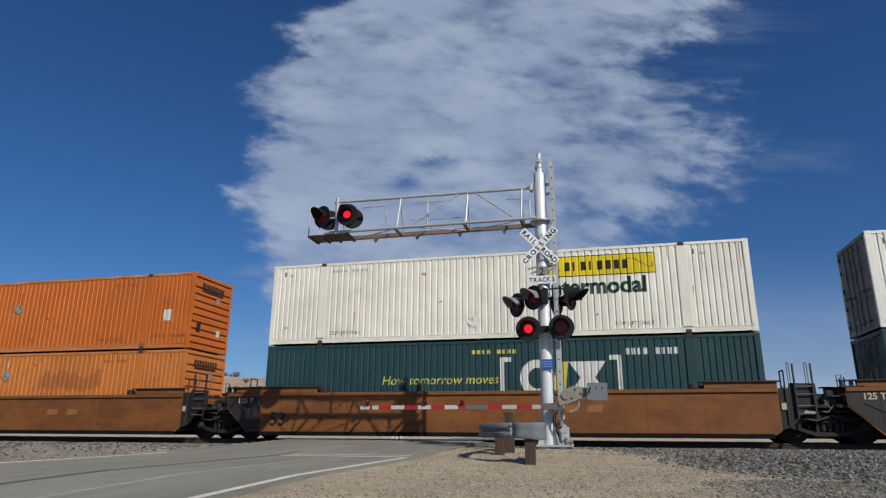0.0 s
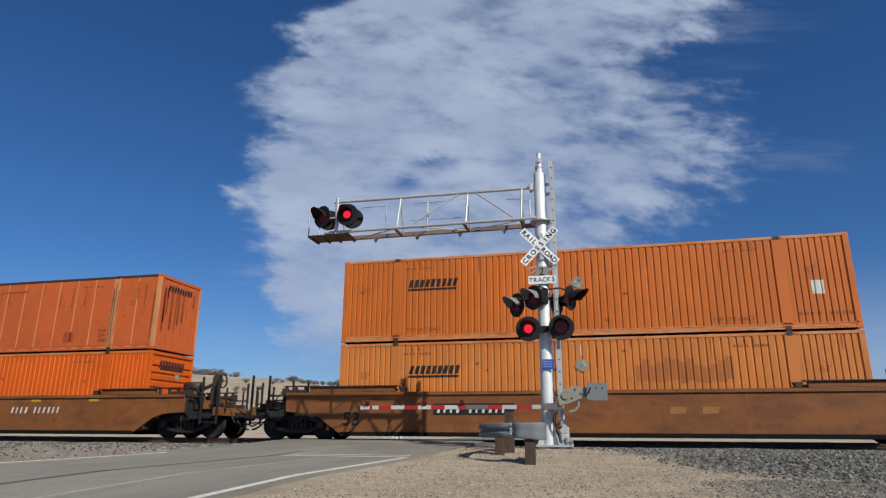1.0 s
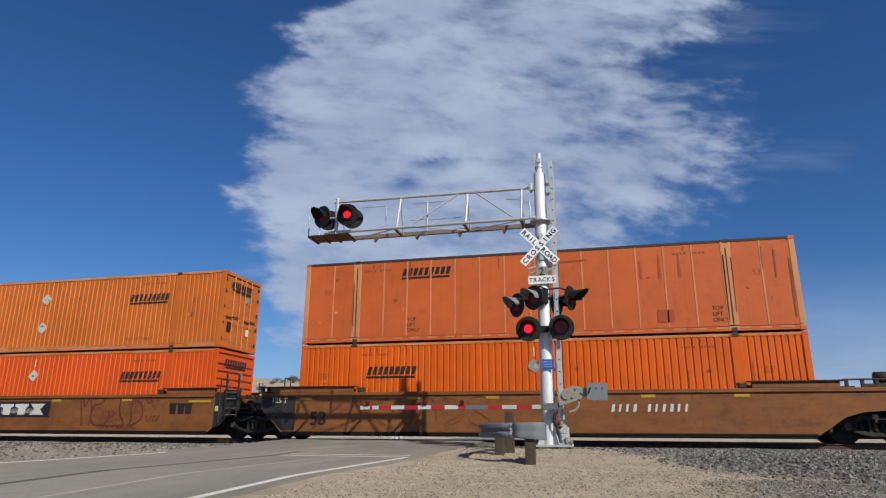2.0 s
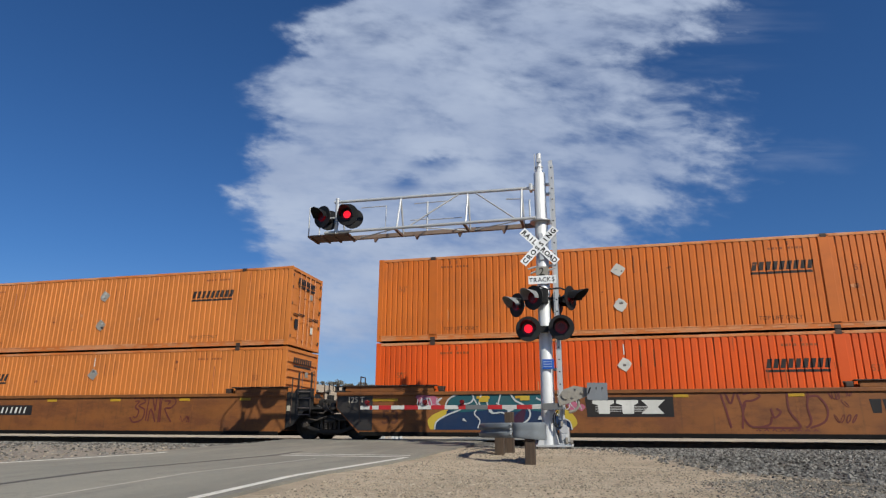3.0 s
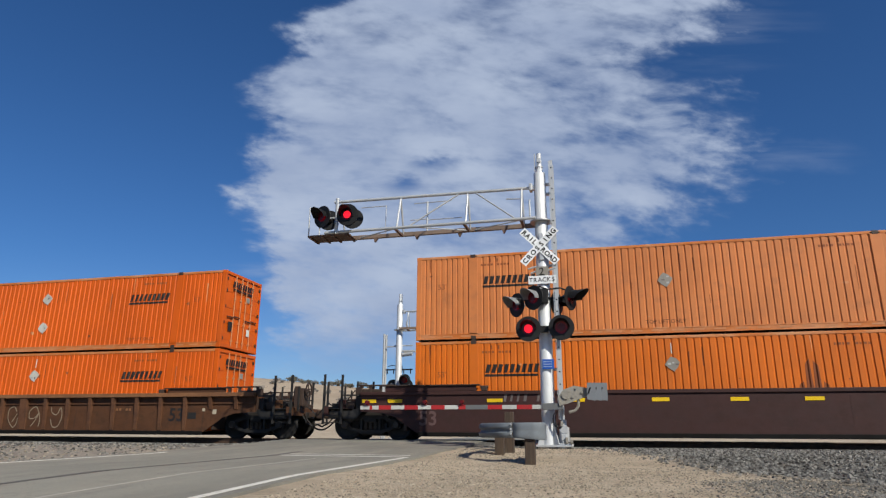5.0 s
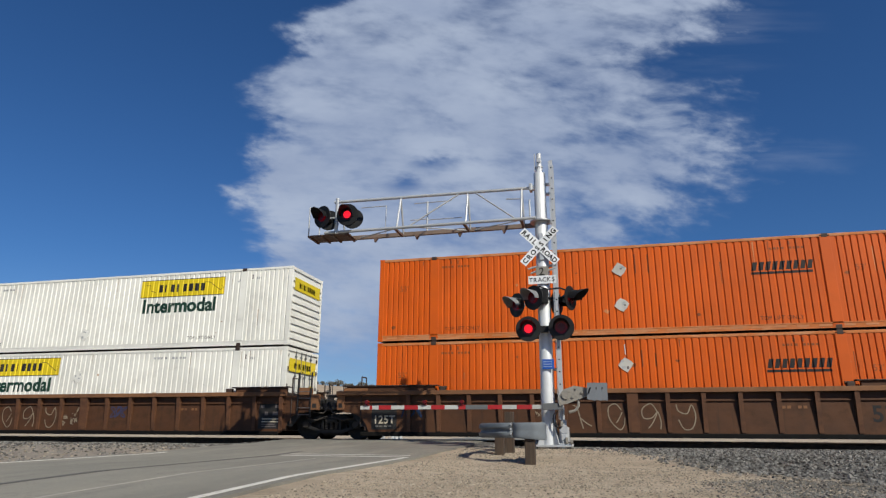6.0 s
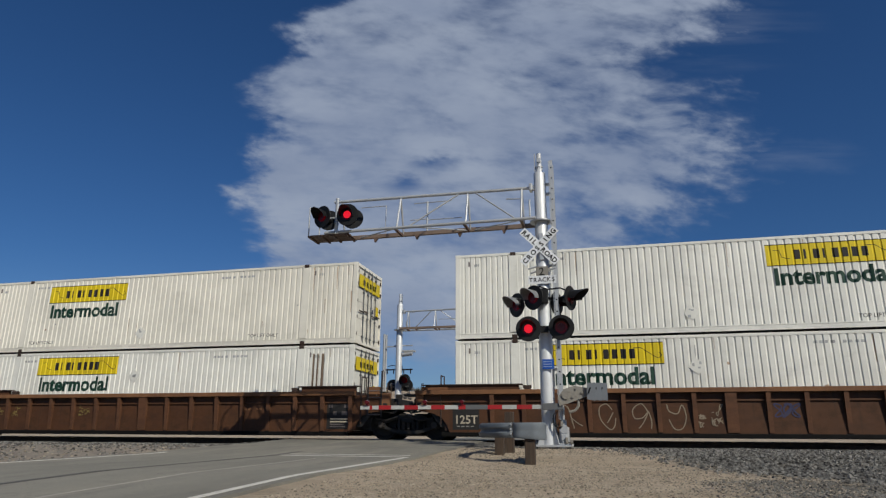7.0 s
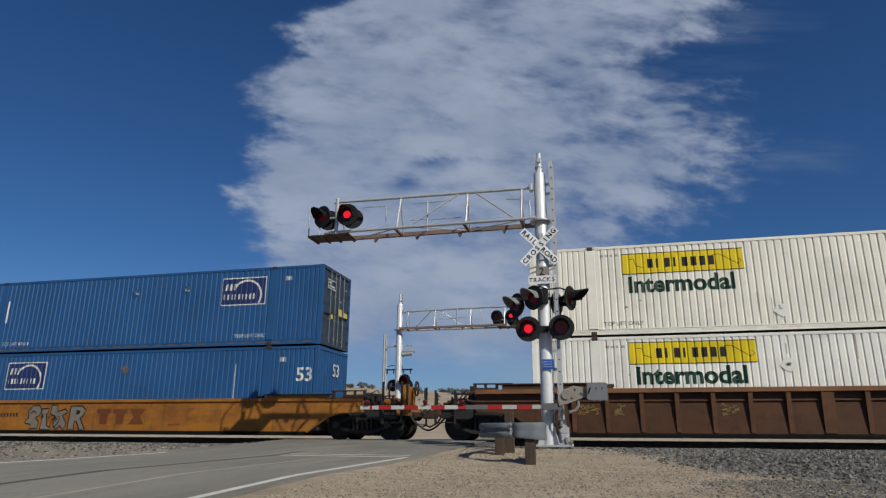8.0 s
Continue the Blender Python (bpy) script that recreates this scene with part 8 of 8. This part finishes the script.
    car_reflectors(car, (-1.75, -0.85, 2.45, 4.98, 7.43, 9.61, 11.57, 16.6, 17.3), 1.17, 0.5, "reflector", 0.11)

    # ribbed three-unit set
    s = -141.0
    ob = ride(orange_box("orange_deep", "doors", 12.02, True, "bright orange corrugated container with diamond plates", holder="holder_pale"), s, HIGH_Z)
    decorate_end(ob)
    ob = ride(orange_box("orange_deep", "doors", 12.12, False, "bright orange corrugated container in a ribbed car", holder="holder_pale"), s, LOW)
    decorate_end(ob)
    ribbed = "rusty brown well car with ribbed sides"
    car = ride(well_car("brown", "joint", "coupled", ribbed, True, (-1.65, LONG + 1.6)), s, 0)
    dress_ribbed(car, 1)
    s = -160.51
    ride(white_box("white", "ribs", 9.75, 1.95, "white corrugated container with a yellow panel", 1.1), s, HIGH_Z)
    ride(white_box("white", "doors", 2.9, 2.02, "white corrugated container low in a ribbed car", 1.1, False), s, LOW)
    car = ride(well_car("brown", "joint", "joint", ribbed, True, (-1.65,)), s, 0)
    dress_ribbed(car, 2)
    s = -180.23
    ride(white_box("cream", "doors", 2.96, 1.92, "cream white container with steel lock rods", 1.1), s, HIGH_Z)
    ob = ride(white_box("white", "doors", 3.0, 2.02, "white container streaked with brown at one end", 1.1, False), s, LOW)
    for x, w in ((14.62, 0.07), (14.78, 0.05), (14.95, 0.08)):
        mark(ob, "stain", rect(w, 2.35), x, 0.25, "run_mark", "grey-brown run mark")
    car = ride(well_car("brown", "coupled", "joint", ribbed, True, (-1.6,)), s, 0)
    dress_ribbed(car, 3)

    s = -203.77
    ride(logistics_box("blue corrugated container with a navy panel", 12.05, True), s, HIGH_Z)
    ride(logistics_box("blue corrugated container with a white number", 2.85, False), s, LOW)
    car = ride(well_car("yellow_car", "joint", "coupled", "dirty amber well car with sprayed shapes", trucks=(-1.65, LONG + 1.6), top=1.33, raised=1.44), s, 0)
    block_tag(car)
    leasing_mark(car, 7.32, 0.38, 2.2, False, "spray_faint", 1.35)
    car_reflectors(car, (LONG + 0.4,))


def load_stencil(car):
    car_mark(car, "end_panel", rect(0.86, 0.84), -0.03, 0.33, "truck_black", "black stencilled panel")
    letters(car_mark, car, "125T", 0.36, 0.02, 0.52, "letter_cream", "cream letter", 0.0, 0.006, proud=0.003)
    row_of_bars(car_mark, car, "stencil_bar", [1, 0, 0, 1], 0.10, 0.72, 0.08, 0.95, "patch_grey", 0.3, proud=0.003)
    row_of_bars(car_mark, car, "stencil_bar", [1, 1, 1, 1], 0.03, 0.6, 0.1, 0.42, "patch_grey", 0.3, proud=0.003)


def dress_ribbed(car, seed):
    if seed < 3:
        load_stencil(car)
    # thin cream outlines, one to a panel, and a hatched patch
    if seed < 3:
        loops = ([(0.05, 0.75), (0.16, 0.66), (0.24, 0.3), (0.30, 0.02)], [(0.24, 0.34), (0.40, 0.18), (0.52, 0.1)],
                 [(0.42, 0.6), (0.28, 0.78), (0.1, 0.66), (0.12, 0.3), (0.34, 0.0), (0.46, 0.1), (0.5, 0.35)], [(0.44, 0.52), (0.34, 0.3), (0.28, 0.2)],
                 [(0.46, 0.5), (0.3, 0.78), (0.08, 0.62), (0.1, 0.35), (0.3, 0.35), (0.44, 0.52), (0.34, 0.25), (0.2, 0.03)], [(0.46, 0.55), (0.52, 0.25), (0.5, 0.02)],
                 [(0.05, 0.76), (0.1, 0.55), (0.3, 0.48), (0.42, 0.74), (0.5, 0.4), (0.4, 0.05), (0.2, 0.02), (0.08, 0.3)])
        for panel, tags in ((0, loops[0:2]), (1, loops[2:4]), (2, loops[4:6]), (3, loops[6:7])):
            x = 0.42 + 0.998 * (panel + (6 if seed == 1 else 3))
            for k, pts in enumerate(tags):
                car_mark(car, "spray_line", stroke_bm(curve_through([(u * 1.15, 0.36 + v * 0.95) for u, v in pts], 6), 0.032), x, 0, "spray_cream", "sprayed cream loop", 0.002 + 0.002 * k)
        rng = random.Random(60 + seed)
        x = 0.32 + 0.998 * (5 if seed == 1 else 7)
        for k in range(16):
            u, v = rng.uniform(0, 0.62), rng.uniform(0.5, 1.0)
            pts = [(u + rng.uniform(-0.1, 0.1), v + rng.uniform(-0.1, 0.1)) for _ in range(4)]
            car_mark(car, "spray_line", stroke_bm(curve_through(pts, 4), 0.024), x, 0, "spray_cream", "sprayed line", 0.001 + 0.001 * k)
        scrawl(car, 9.35 if seed == 2 else 0.98, 0.72, 0.7, 0.36, "spray_dusk" if seed == 2 else "spray_navy", 140 + seed, 0.05, 3)
    else:
        rng = random.Random(83)
        for x, w, count in ((1.33, 0.62, 22), (2.40, 0.24, 10), (5.42, 0.46, 16)):
            for k in range(count):
                u, v, r = rng.uniform(0, w), rng.uniform(0.76, 1.06), rng.uniform(0.05, 0.16)
                pts = [(u, v), (u + r * 0.5, v + rng.uniform(-0.07, 0.07)), (u + r, v + rng.uniform(-0.06, 0.06))]
                car_mark(car, "spray_line", stroke_bm(pts, rng.uniform(0.016, 0.034)), x, 0, "spray_olive", "thin olive sprayed stroke", 0.001 + 0.0008 * k)
    # dark stencilled panel towards the leading end
    if seed == 1:
        fifty_three(car, 14.5, 0.62, "letter_black")
        car_mark(car, "notice_plate", rect(0.15, 0.16), 16.3, 0.82, "letter_cream", "small pale plate")
        car_mark(car, "notice_plate", rect(0.12, 0.1), 15.88, 0.92, "letter_cream", "small pale plate")
        car_mark(car, "end_panel", rect(0.34, 0.22), 15.32, 0.66, "truck_black", "black stencilled panel", 0.001)
    else:
        car_mark(car, "end_panel", rect(0.82, 0.84), 15.38, 0.34, "truck_black", "black stencilled panel", 0.001)
        for k, (x, z, w, h) in enumerate(((15.43, 1.02, 0.14, 0.10), (15.98, 1.02, 0.14, 0.10), (15.6, 0.78, 0.12, 0.12), (15.9, 0.78, 0.2, 0.12), (15.5, 0.64, 0.62, 0.04), (15.5, 0.55, 0.62, 0.04), (15.5, 0.47, 0.5, 0.03), (15.5, 0.40, 0.55, 0.03))):
            car_mark(car, "stencil_bar", rect(w, h), x, z, "letter_cream" if k in (4, 5) else "patch_dim", "", 0.004)
    row_of_bars(car_mark, car, "stencil_bar", [1, 1, 0, 1, 1], 0.08, 0.7, 12.3, 0.95, "rust_lip", 0.3, proud=0.001)


build_train()
build_stones()

# ---------------------------------------------------------------- movement
SWITCHES = [0.35 + 0.502 * k for k in range(16)]


def flash_rows(disc, lit_first):
    """The array shows its lit face or its dark one, and turns within a tenth of a second."""
    home = Vector(disc.location)
    angle = 0 if lit_first else 180
    rows = [(0.0, angle)]
    for t in SWITCHES:
        f = round(t * FPS)
        for k in range(4):
            rows.append(((f - 2 + k) / FPS, angle + 60 * k))
        angle += 180
    rows = [r for r in rows if r[0] <= 8.0] + [(8.0, angle)]
    return [(t, Matrix.Translation(home) @ pose(0, 0, 0, 0, 0, a)) for t, a in rows]


def motions():
    for ob, s, z in TRAIN:
        walk(ob, [(t, pose(s + SPEED * t, 0, z)) for t in (0.0, 2.0, 4.0, 6.0, 8.0)])
    turn = math.degrees(SPEED / WHEEL_R)
    for ws in WHEELSETS:
        x, y, z = ws.location
        walk(ws, [(k / FPS, pose(x, y, z, 0, turn * k / FPS, 0)) for k in range(8 * FPS + 1)])
    for disc, phase in DISCS:
        if phase in ("L", "R"):
            walk(disc, flash_rows(disc, phase == "L"))
        else:
            disc.rotation_euler = (0, 0, math.pi)


motions()
